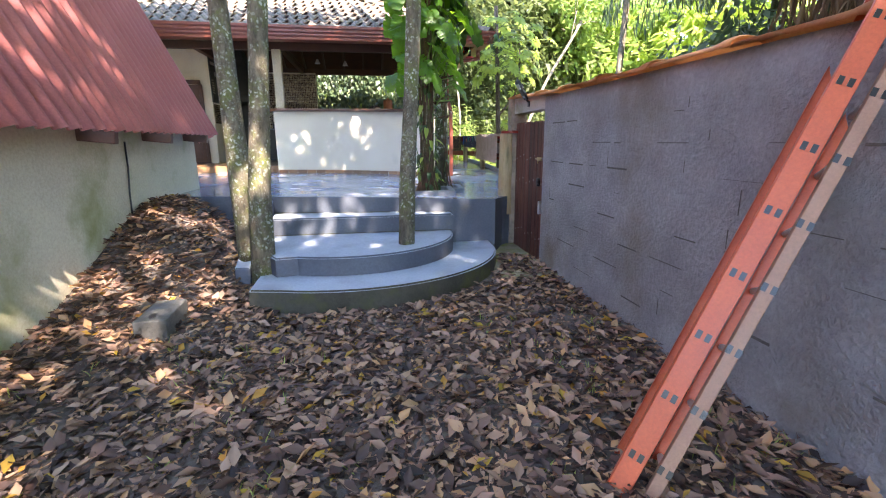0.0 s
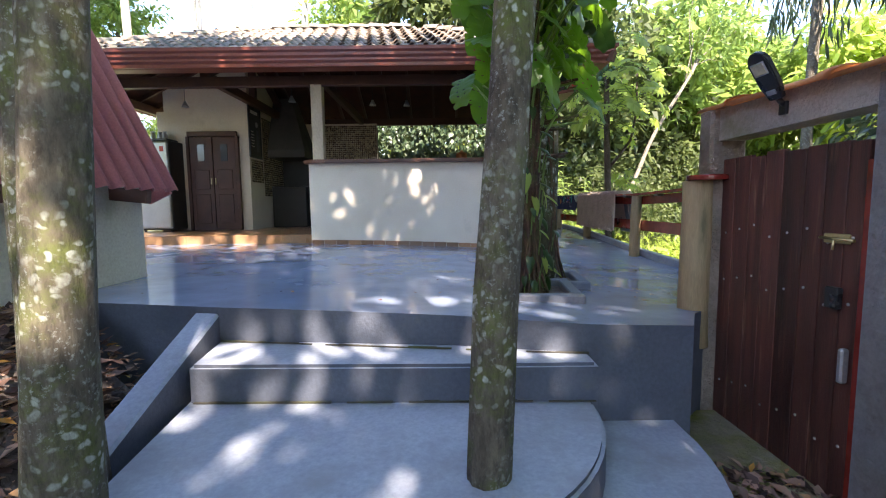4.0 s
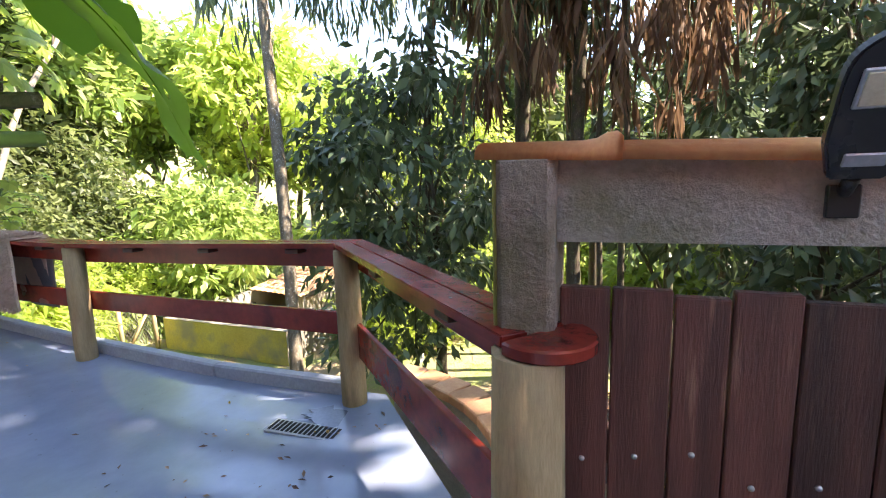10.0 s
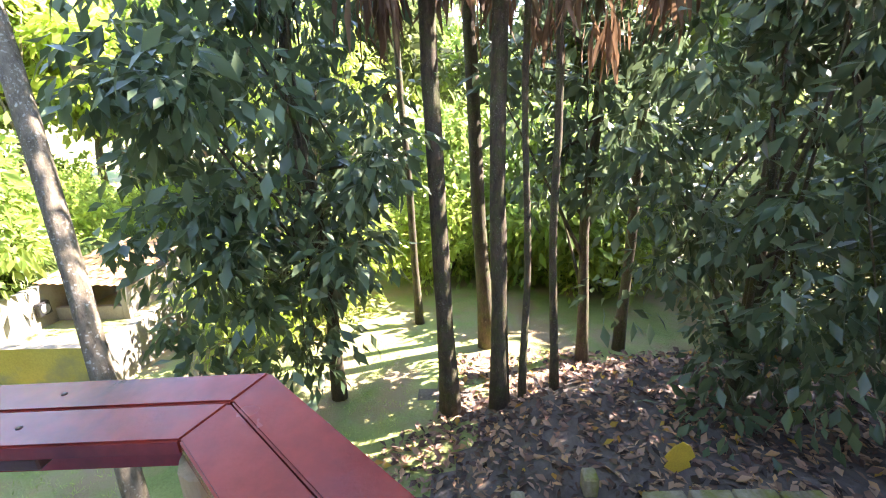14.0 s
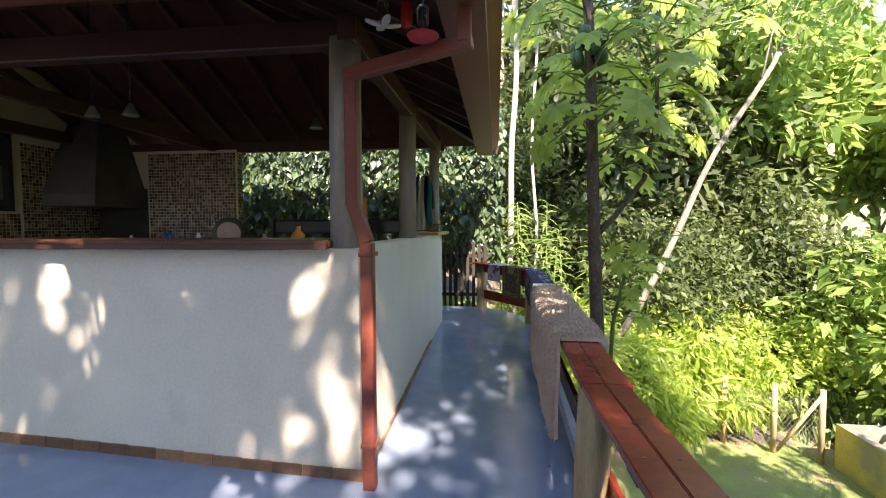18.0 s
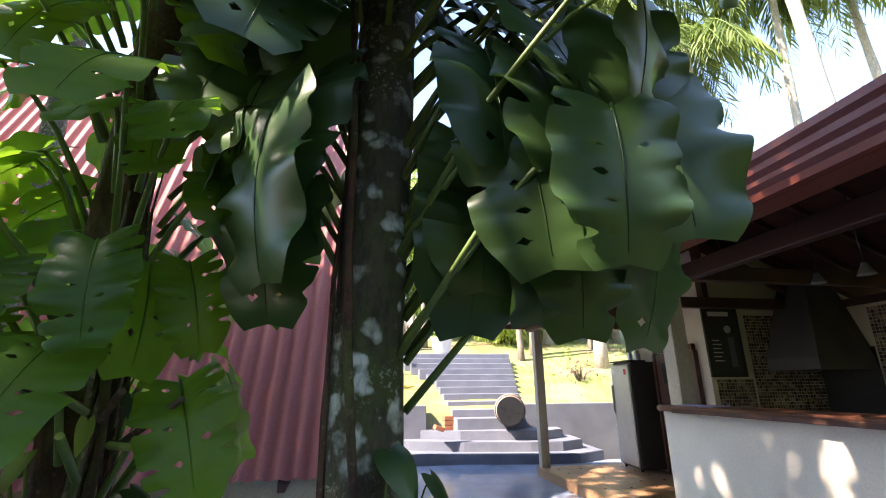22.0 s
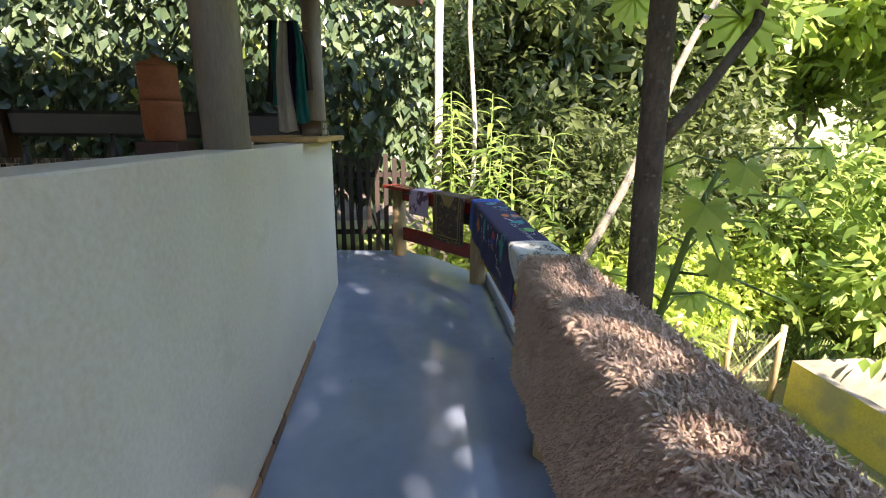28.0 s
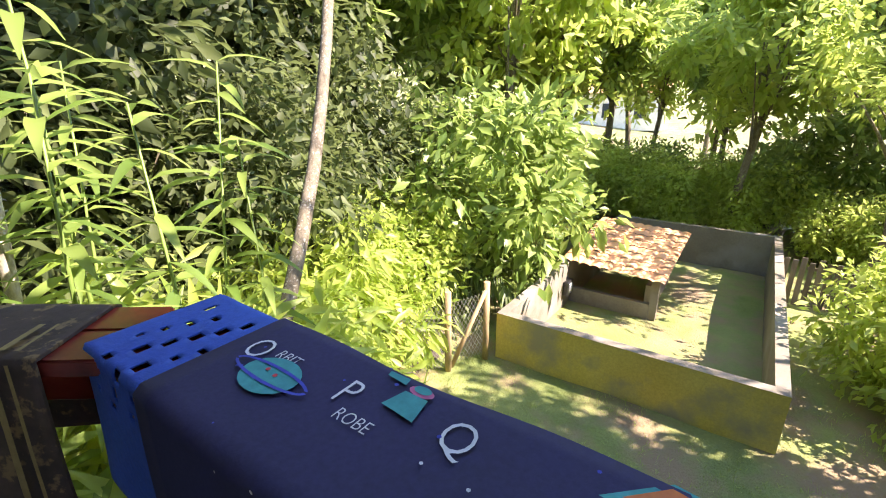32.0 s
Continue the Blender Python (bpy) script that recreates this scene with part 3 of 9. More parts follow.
def clump_points(rng, n, centre, half, hollow=0.45, seed_off=0.0):
    """Clump centres in an uneven ellipsoid: thinned by noise so that gaps and lobes stay."""
    out = []
    while len(out) < n:
        d = rng.normal(0, 1, 3)
        d /= np.linalg.norm(d)
        r = rng.uniform(hollow, 1.0) ** 0.6
        k = 0.78 + 0.42 * noise.noise(Vector(d * 1.7) + Vector((seed_off, 0, 0)))
        p = np.asarray(centre) + d * r * k * np.asarray(half)
        if noise.noise(Vector(p * 0.9)) > -0.32:
            out.append(p)
    return np.array(out)


def tree(name, label, base, top, r0, r1, crown_at, crown_half, clumps, per, leaf, leaf_mat, bark, seed, blade_of=None,
         limbs=7, bend=0.25, group="", fork=0.6, clump_r=0.45, droop=0.35, flare=1.35, bare=None):
    """A tapered, bent trunk with limbs that reach into a crown of leaf clumps."""
    rng = np.random.default_rng(seed)
    th = thing(name, label, "tree", base, group=group)
    o = Vector(base)
    bm = bmesh.new()
    n = 12
    pts, rad = [], []
    for i in range(n + 1):
        s = i / n
        p = o.lerp(Vector(top), s) - o
        p += Vector((noise.noise(Vector((seed, s * 2.2, 0))), noise.noise(Vector((seed, 7, s * 2.2))), 0)) * bend * math.sin(math.pi * min(1, s * 1.0))
        pts.append(p)
        rad.append((r0 + (r1 - r0) * s) * (flare if i == 0 else 1.12 if i == 1 else 1.0))
    pts[0].z -= 0.15
    tube(bm, pts, rad, 12, True, 0.14)
    cents = clump_points(rng, clumps, Vector(crown_at) - o, crown_half, seed_off=seed * 1.7)
    if bare:                                                     # a gap left in the crown to let sunlight through: x, y, radius
        cents = np.array([c for c in cents if math.hypot(c[0] + o.x - bare[0], 0.55 * (c[1] + o.y - bare[1])) > bare[2]])
    for k in range(limbs):
        s = fork + (1 - fork) * (k + 0.5) / limbs
        j = min(n - 1, int(s * n))
        a = pts[j].lerp(pts[j + 1], s * n - j)
        c = Vector(cents[int(rng.integers(len(cents)))])
        m1 = a.lerp(c, 0.5) + Vector(rng.normal(0, 0.12, 3)) + Vector((0, 0, 0.1))
        r = (r0 + (r1 - r0) * s) * 0.5
        tube(bm, [a, a.lerp(m1, 0.5), m1, c], [r, r * 0.75, r * 0.5, r * 0.18], 6)
    part("trunk", bm, bark, th)
    p, d, sz = crown_leaves(rng, cents, rng.uniform(0.6, 1.4, len(cents)) * clump_r, per, leaf, droop)
    me = leaf_mesh("crown", blade_of or BLADE, p, turns(rng, d), sz, [leaf_mat])
    ob = new("crown", me)
    ob.parent = th
    return th


def palm(name, label, base, height, r, seed, fronds=14, length=2.2, lean=(0, 0), group="", fan=False, droop=0.9):
    """A palm: slim ringed trunk and arching fronds of many leaflets."""
    rng = np.random.default_rng(seed)
    th = thing(name, label, "palm", base, group=group)
    if height > 0.6:
        bm = bmesh.new()
        n = 16
        pts = [Vector((lean[0] * (i / n) ** 1.5, lean[1] * (i / n) ** 1.5, height * i / n - (0.15 if i == 0 else 0))) for i in range(n + 1)]
        tube(bm, pts, [r * (1.35 if i == 0 else 1.0 + 0.08 * (i % 2) - 0.35 * i / n) for i in range(n + 1)], 12, True, 0.05)
        part("trunk", bm, M["bark_palm"], th)
        top = pts[-1]
    else:
        top = Vector((0, 0, height))
    pos, dirs, sizes = [], [], []
    stem = bmesh.new()
    for k in range(fronds):
        a = 2 * math.pi * (k * 0.381966) + rng.uniform(-0.2, 0.2)
        rise = rng.uniform(-0.1, 1.1)
        ln = length * rng.uniform(0.8, 1.15)
        h = Vector((math.cos(a), math.sin(a), 0))
        side = Vector((-math.sin(a), math.cos(a), 0))
        curve = []
        for i in range(9):
            s = i / 8
            curve.append(top + h * ln * s * (1 - 0.25 * s * rise) + Vector((0, 0, ln * (rise * 0.8 * s - droop * s * s))))
        tube(stem, curve, [0.022 * (1 - 0.8 * i / 8) * (length / 2.2) for i in range(9)], 4, False)
        m = 26
        for i in range(2, m):
            s = i / m
            j = min(7, int(s * 8))
            p = curve[j].lerp(curve[j + 1], s * 8 - j)
            along = (curve[j + 1] - curve[j]).normalized()
            for sg in (-1, 1):
                pos.append(p)
                dirs.append(side * sg * (1.0 if not fan else 0.7) + along * (0.55 + 0.5 * s) + Vector((0, 0, -0.25 - 0.3 * rng.random())))
                sizes.append(ln * 0.26 * (0.55 + math.sin(math.pi * s)) * rng.uniform(0.8, 1.1))
    tagged(part("frond_stalk", stem, M["stem_green"], th), kind="stuff")
    pos, dirs = np.array([tuple(v) for v in pos]), np.array([tuple(v) for v in dirs])
    ob = new("foliage", leaf_mesh("foliage", blade(0.10, 0.4, 0.3), pos, turns(rng, dirs, 0.3), np.array(sizes), [M["leaf_palm"]]))
    ob.parent = th
    return th


# ---- the lie of the land ----
def smooth(v, a, b):
    s = min(1.0, max(0.0, (v - a) / (b - a)))
    return s * s * (3 - 2 * s)


def floor_z(x, y):
    """The terrace dips towards its drain."""
    return 0.05 - 0.24 * math.exp(-(((x - 0.9) / 2.8) ** 2 + ((y + 1.9) / 3.2) ** 2))


def ground_z(x, y):
    bumps = 0.06 * noise.noise(Vector((x * 0.5, y * 0.5, 3.1))) + 0.02 * noise.noise(Vector((x * 2.1, y * 2.1, 0)))
    yard = -0.76 + (0.74 * smooth(y, -7.6, -4.9) + 0.06) * smooth(-x, 2.9, 4.1)
    hill = 0.9 + 0.35 * max(0.0, -10.6 - x) - 0.0058 * max(0.0, -10.6 - x) ** 2
    north = 0.0 + 0.10 * max(0.0, y - 6.0) + 0.12 * max(0, -x - 2) * smooth(y, 4, 9)
    west = yard if y < -4.0 else north
    if y > -4.0:
        west = west + (hill - west) * smooth(-x, 10.3, 10.9)
    else:
        west = west + (hill - west) * smooth(-x, 7.0, 12.0)
    if -4.6 < y < 5.6 and -10.5 < x < 1.45:
        west = -1.2
    east = -2.35 - 0.65 * smooth(x, 1.7, 4.2) - 0.25 * smooth(x, 6, 12) + 0.02 * max(0, x - 24) + 0.12 * max(0, y - 11)
    e = smooth(x, 0.25, 0.9) if y < -4.4 else smooth(x, 1.3, 1.75) if y < 5.3 else smooth(x, 0.6, 2.4)
    far = 0.05 * max(0.0, math.hypot(x, y) - 30)
    east += 0.62 * smooth(-math.hypot((x - 5.2) / 2.6, (y + 6.6) / 3.7), -1.0, -0.45)
    return west + (east - west) * e + bumps + min(far, 7.0)


def axis_steps(lo, hi, fine_lo, fine_hi, fine, coarse):
    out, v = [], fine_lo
    while v > lo:
        out.append(v)
        v -= coarse * (1 + (fine_lo - v) * 0.08)
    out = [lo] + out[::-1]
    v = fine_lo + fine
    while v < fine_hi:
        out.append(v)
        v += fine
    while v < hi:
        out.append(v)
        v += coarse * (1 + (v - fine_hi) * 0.08)
    return out + [hi]


gx = axis_steps(-300, 400, -12.0, 9.0, 0.3, 0.9)
gy = axis_steps(-250, 400, -13.0, 8.0, 0.3, 0.9)
gv = np.array([(x, y, ground_z(x, y)) for y in gy for x in gx])
nx_, ny_ = len(gx), len(gy)
gi = np.arange(nx_ * ny_).reshape(ny_, nx_)
gf = np.stack([gi[:-1, :-1], gi[:-1, 1:], gi[1:, 1:], gi[1:, :-1]], -1).reshape(-1, 4)
gc = gv[gf].mean(1)
soil_at = ((gc[:, 0] < 0.5) & (gc[:, 1] < -4.2) & (gc[:, 0] > -9)) | ((gc[:, 0] > 1.2) & (gc[:, 0] < 7.2 + 0.5 * np.sin(gc[:, 1] * 2)) & (gc[:, 1] < -3.3 + 0.4 * np.sin(gc[:, 0] * 3)) & (gc[:, 1] > -14))
soil_at |= (gc[:, 1] > 7.0) & (gc[:, 0] > -8) & (gc[:, 0] < 7) & (gc[:, 1] < 18)
ground_mesh = fast_mesh("ground", gv, gf.ravel(), 4, [M["lawn"], M["soil"]], soil_at.astype(int), True)
ground = tagged(new("ground", ground_mesh), "sloping ground of lawn and brown leaf soil", "ground", kind="structure")

# ---- terrace ----
EDGE = [(-9.3, -3.4), (-4.62, -3.4), (-4.62, -4.36), (-3.06, -4.63), (-2.4, -4.70), (-1.6, -4.79), (-0.84, -4.97), (-0.27, -4.97), (-0.06, -4.60),
        (0.20, -4.35), (1.38, -3.28), (1.43, -1.9), (1.45, -0.4), (1.47, 2.0), (1.51, 4.05), (1.26, 4.5), (0.95, 5.0), (0.55, 5.28), (-0.4, 5.36), (-0.4, 4.3), (-9.3, 4.3)]
bm = bmesh.new()
prism(bm, EDGE, -1.2, 0.0)
for k in range(24):
    for co, no in (((-9.0 + 0.45 * k, 0, 0), (1, 0, 0)), ((0, -4.9 + 0.45 * k, 0), (0, 1, 0))):
        bmesh.ops.bisect_plane(bm, geom=bm.verts[:] + bm.edges[:] + bm.faces[:], plane_co=co, plane_no=no)
for v in bm.verts:
    if v.co.z > -0.01:
        v.co.z = floor_z(v.co.x, v.co.y)
bm.normal_update()
# upright faces take the colour with shade painted in
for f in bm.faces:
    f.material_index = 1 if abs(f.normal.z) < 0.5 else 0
floor = structure("floor", bm, [M["floor_paint"], M["riser_shaded"]], "grey-blue painted concrete terrace, glossy and partly wet", "floor")

# kerb along the open side of the terrace
bm = bmesh.new()
kerb_line = [(1.35, -3.12), (1.37, -1.9), (1.39, -0.4), (1.41, 2.0), (1.45, 4.1)]
for (xa, ya), (xb, yb) in zip(kerb_line, kerb_line[1:]):
    beam(bm, (xa, ya, floor_z(xa, ya) + 0.02), (xb, yb, floor_z(xb, yb) + 0.02), 0.085, 0.14, 0.012)
structure("kerb", bm, M["step_tread"], "low painted concrete kerb along the terrace edge", "kerb")

# ---- round garden steps ----
def arc_step(name, pts, z0, z1, label, side="riser_shaded"):
    bm = bmesh.new()
    fs = prism(bm, pts, z0, z1)
    top = [f for f in bm.faces if f.normal.z > 0.9]
    es = [e for f in top for e in f.edges]
    bmesh.ops.bevel(bm, geom=es, offset=0.018, segments=2, affect='EDGES')
    bm.normal_update()
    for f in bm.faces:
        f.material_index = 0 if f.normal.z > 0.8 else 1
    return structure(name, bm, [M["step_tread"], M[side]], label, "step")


def arc(cx, cy, rx, ry, a0, a1, n=22):
    return [(cx + rx * math.cos(radians(a0 + (a1 - a0) * k / n)), cy + ry * math.sin(radians(a0 + (a1 - a0) * k / n))) for k in range(n + 1)]


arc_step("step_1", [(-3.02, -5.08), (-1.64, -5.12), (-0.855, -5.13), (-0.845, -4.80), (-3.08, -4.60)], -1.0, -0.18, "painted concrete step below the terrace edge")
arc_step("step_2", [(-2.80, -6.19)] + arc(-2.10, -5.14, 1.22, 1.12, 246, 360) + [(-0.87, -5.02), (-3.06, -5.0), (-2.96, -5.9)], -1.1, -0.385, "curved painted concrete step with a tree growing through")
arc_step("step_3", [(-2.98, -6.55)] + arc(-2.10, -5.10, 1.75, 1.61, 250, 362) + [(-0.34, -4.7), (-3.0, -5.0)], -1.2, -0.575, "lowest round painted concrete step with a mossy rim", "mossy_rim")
bm = bmesh.new()
prism(bm, [(-3.24, -4.59), (-3.07, -4.61), (-3.09, -6.00), (-3.24, -5.98)], -0.9, 0.0)
for v in bm.verts:
    if v.co.z > -0.1 and v.co.y < -5:
        v.co.z = -0.52
bmesh.ops.bevel(bm, geom=[e for e in bm.edges], offset=0.015, segments=1, affect='EDGES')
bm.normal_update()
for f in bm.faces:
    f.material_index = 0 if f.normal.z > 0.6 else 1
structure("step_cheek", bm, [M["step_tread"], M["riser_shaded"]], "sloping painted concrete cheek beside the steps", "kerb")
bm = new_box(-0.50, 0.16, -6.1, -4.5, -0.95, -0.735, bevel=0.02)
structure("gate_pad", bm, M["mossy_concrete"], "mossy concrete pad in front of the gate", "pavement")

joints = bmesh.new()
jr = random.Random(14)
for (xa, ya), (xb, yb), z in (((-3.05, -4.655), (-0.86, -4.985), -0.176), ((-3.0, -5.095), (-0.87, -5.14), -0.381)):
    n = 26
    for k in range(n):
        p, q = k / n, (k + 1) / n
        if jr.random() < 0.86:
            h = jr.uniform(0.004, 0.011)
            beam(joints, (xa + (xb - xa) * p, ya + (yb - ya) * p - 0.002, z + h / 2), (xa + (xb - xa) * q, ya + (yb - ya) * q - 0.002, z + h / 2), 0.012, h)
structure("step_joints", joints, M["mossy_rim"], "dark open joints at the foot of the risers", "step")

# ---- boundary wall with its gate opening ----
WX0, WX1 = 0.13, 0.29
bm = bmesh.new()
box(bm, WX0, WX1, -13.5, -5.53, -1.4, 1.17)
structure("wall_boundary", bm, M["grey_block"], "grey rendered concrete-block boundary wall", "wall")
bm = bmesh.new()
prism(bm, [(-5.53, 1.045), (-4.47, 1.04), (-4.47, 1.238), (-5.53, 1.21)], WX0 - 0.004, WX1, Matrix(((0, 0, 1, 0), (1, 0, 0, 0), (0, 1, 0, 0), (0, 0, 0, 1))))
structure("gate_lintel", bm, M["rough_concrete"], "rough rendered lintel over the gate", "wall")
bm = bmesh.new()
box(bm, 0.075, 0.31, -4.47, -4.325, -1.2, 1.254, bevel=0.018)
structure("gate_pillar", bm, M["pillar_concrete"], "rough brown rendered pillar beside the gate", "wall")
bm = bmesh.new()
box(bm, 0.087, 0.302, -4.329, -4.317, -1.2, 1.245, bevel=0.005)
structure("moss_render", bm, M["moss_face"], "yellow-green moss grown over the pillar's end face", "wall")
bm = bmesh.new()
prism(bm, [(0.09, 1.255), (0.11, 1.260), (0.14, 1.272), (0.18, 1.281), (0.21, 1.281), (0.255, 1.272), (0.285, 1.260), (0.30, 1.255)], 4.322, 4.40, Matrix(((1, 0, 0, 0), (0, 0, -1, 0), (0, 1, 0, 0), (0, 0, 0, 1))))
structure("mortar_end", bm, M["rough_concrete"], "mortar filling the end of the ridge tiles", "trim")
# recessed block joints showing through the render
bm = bmesh.new()
rj = random.Random(5)
for c in range(8):
    z = -0.56 + 0.205 * c
    y = -5.75 - rj.random() * 0.3
    while y > -11.6:
        l = rj.uniform(0.08, 0.42)
        if rj.random() < 0.36:
            h = rj.uniform(0.003, 0.007)
            box(bm, WX0 - 0.0015, WX0 + 0.02, y - l, y, z + rj.uniform(-0.006, 0.006), z + h + 0.004)
        if rj.random() < 0.16:
            box(bm, WX0 - 0.0015, WX0 + 0.02, y - 0.006, y, z + 0.02, z + rj.uniform(0.08, 0.18))
        y -= l + rj.uniform(0.02, 0.25)
structure("wall_joints", bm, M["block"], "open block joints in the grey render", "wall")

# ---- left house with a steep pink roof ----
HX = -4.34
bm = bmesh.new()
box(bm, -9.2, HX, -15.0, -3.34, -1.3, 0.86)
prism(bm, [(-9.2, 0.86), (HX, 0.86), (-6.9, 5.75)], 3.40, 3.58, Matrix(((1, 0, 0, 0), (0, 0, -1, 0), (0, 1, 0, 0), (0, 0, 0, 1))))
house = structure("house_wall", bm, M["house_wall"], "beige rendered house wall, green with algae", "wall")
bm = bmesh.new()
tube(bm, [(HX + 0.012, -5.35, 0.72), (HX + 0.014, -5.37, 0.45), (HX + 0.013, -5.42, 0.2), (HX + 0.014, -5.44, 0.0), (HX + 0.05, -5.46, -0.2), (HX + 0.16, -5.5, -0.32)], 0.009, 6)
tagged(part("cable", bm, M["black_plastic"]), "thin black cable down the beige wall", "cable")


def corrugated(name, a, b, up_vec, pitch, depth, mat, label):
    """A corrugated sheet: waves along a-b, length by up_vec."""
    a, b, u = Vector(a), Vector(b), Vector(up_vec)
    n_out = (b - a).cross(u).normalized()
    ln = (b - a).length
    cols = int(ln / pitch * 6)
    vs, fs = [], []
    for i in range(cols + 1):
        p = a.lerp(b, i / cols) + n_out * depth * math.sin(2 * math.pi * i / 6)
        for o in (0.0, -0.006):
            vs += [tuple(p + n_out * o), tuple(p + u + n_out * o)]
    for i in range(cols):
        k, j = 4 * i, 4 * (i + 1)
        fs += [k, j, j + 1, k + 1, k + 2, k + 3, j + 3, j + 2, k, k + 2, j + 2, j]
    me = fast_mesh(name, np.array(vs), fs, 4, [mat], smooth=True)
    return tagged(new(name, me), label, "roof", kind="structure")


corrugated("house_roof_east", (-4.00, -15.0, 0.81), (-4.00, -3.36, 0.81), (-2.85, 0, 6.05), 0.165, 0.028, M["pink_metal"], "steep pink corrugated metal roof")
corrugated("house_roof_west", (-9.70, -3.36, 0.81), (-9.70, -15.0, 0.81), (2.85, 0, 6.05), 0.165, 0.028, M["pink_metal"], "steep pink corrugated metal roof, far slope")
bm = bmesh.new()
beam(bm, (-4.17, -3.335, 0.74), (-6.98, -3.335, 6.70), 0.035, 0.22, 0.004, up=(1, 0, 0.4))
tagged(part("verge_board", bm, M["pink_metal"]), "red-pink verge board along the gable", "trim", kind="structure")
for y in (-3.7, -4.9, -6.1, -7.6, -9.2):
    bm = bmesh.new()
    beam(bm, (-4.04, y, 0.75), (-4.60, y, 0.81), 0.07, 0.11, 0.006)
    tagged(part("rafter_end", bm, M["dark_wood"], house), "", "")

# ---- kitchen pavilion: floor, walls ----
bm = bmesh.new()
box(bm, -7.95, -3.80, 0.165, 4.5, -0.3, 0.185)
box(bm, -3.80, -0.12, 0.17, 4.5, -0.3, 0.185)
kfloor = structure("kitchen_floor", bm, M["inner_tile"], "raised brown tiled kitchen floor", "floor")
BARH = 1.345
bm = bmesh.new()
box(bm, -3.79, 0.0, 0.0, 0.16, -0.4, BARH, bevel=0.006)
structure("wall_bar", bm, M["cream_wall"], "cream rendered bar wall", "wall")
bm = bmesh.new()
box(bm, -0.15, 0.02, 0.16, 4.07, -0.4, BARH + 0.01, bevel=0.006)
structure("wall_side", bm, M["cream_wall"], "cream rendered side wall of the kitchen", "wall")
bm = bmesh.new()
box(bm, -3.25, -0.15, 4.07, 4.22, 0.0, 1.18)
structure("wall_back_low", bm, M["cream_wall"], "low back wall of the open kitchen", "wall")
bm = bmesh.new()
box(bm, -5.75, -3.22, 4.07, 4.24, 0.0, 2.68)
structure("wall_back", bm, M["cream_wall"], "back wall of the kitchen", "wall")
# block of plastered store room with a sloped shoulder
bm = bmesh.new()
box(bm, -7.45, -5.60, 2.10, 4.6, 0.0, 2.62)
prism(bm, [(-7.30, 2.62), (-5.60, 2.62), (-5.60, 3.65), (-6.6, 4.0), (-7.30, 3.45)], -4.6, -2.10, Matrix(((1, 0, 0, 0), (0, 0, -1, 0), (0, 1, 0, 0), (0, 0, 0, 1))))
structure("wall_store", bm, M["cream_wall"], "cream plastered store-room wall rising into the roof", "wall")
# dark hood over the stove in the corner
bm = bmesh.new()
lo = [(-5.59, 3.10, 1.95), (-4.75, 3.10, 1.95), (-4.75, 4.06, 1.95), (-5.59, 4.06, 1.95)]
hi = [(-5.59, 3.62, 3.2), (-5.15, 3.62, 3.2), (-5.15, 4.06, 3.2), (-5.59, 4.06, 3.2)]
lv, hv = [bm.verts.new(p) for p in lo], [bm.verts.new(p) for p in hi]
bm.faces.new(lv[::-1])
bm.faces.new(hv)
for k in range(4):
    bm.faces.new((lv[k], lv[(k + 1) % 4], hv[(k + 1) % 4], hv[k]))
box(bm, -5.59, -4.75, 3.10, 4.06, 1.78, 1.95)
structure("stove_hood", bm, M["hood_plaster"], "grey plastered hood over the corner stove", "hood")

# ---- roof of the pavilion ----
RX0, RX1, RY0, RY1, RE, RR = -7.95, 0.82, -0.80, 4.95, 2.80, 4.15
RIDGE_Y = (RY0 + RY1) / 2
RUN = RIDGE_Y - RY0
RA, RB = (RX0 + RUN, RIDGE_Y, RR), (RX1 - RUN, RIDGE_Y, RR)
C = [(RX0, RY0, RE), (RX1, RY0, RE), (RX1, RY1, RE), (RX0, RY1, RE)]


def roof_sheet(name, quad, mat, off, label, pitch=0.21, wave=0.028):
    """A slope laid in waves, down-slope rows stepped like tiles."""
    bm = bmesh.new()
    a, b, c, d = [Vector(p) for p in quad]      # eave a-b, top d-c
    n = (b - a).cross(d - a).normalized()
    cols = int((b - a).length / pitch) * 4
    rows = 8
    for r in range(rows):
        prev = None
        for i in range(cols + 1):
            s = i / cols
            lift = wave * abs(math.sin(math.pi * i / 4)) + off
            p0 = a.lerp(b, s).lerp(d.lerp(c, s), r / rows) + n * (lift + 0.02)
            p1 = a.lerp(b, s).lerp(d.lerp(c, s), (r + 1.06) / rows) + n * lift
            cur = (bm.verts.new(p0), bm.verts.new(p1))
            if prev:
                bm.faces.new((prev[0], cur[0], cur[1], prev[1]))
            prev = cur
    return structure(name, bm, mat, label, "roof")


roof_sheet("roof_east", (C[1], C[2], RB, RB), M["roof_tile_old"], 0.03, "weathered clay tiles on the east hip")
roof_sheet("roof_north", (C[2], C[3], RA, RB), M["roof_tile_old"], 0.03, "weathered clay tiles on the rear slope")
roof_sheet("roof_west", (C[3], C[0], RA, RA), M["roof_tile_old"], 0.03, "weathered clay tiles on the west hip")
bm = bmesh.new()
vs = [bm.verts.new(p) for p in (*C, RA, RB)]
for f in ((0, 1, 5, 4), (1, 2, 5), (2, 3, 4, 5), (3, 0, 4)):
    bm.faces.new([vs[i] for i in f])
structure("ceiling", bm, M["roof_under_shaded"], "reddish underside of the clay tile roof, indoor shade painted in", "ceiling")
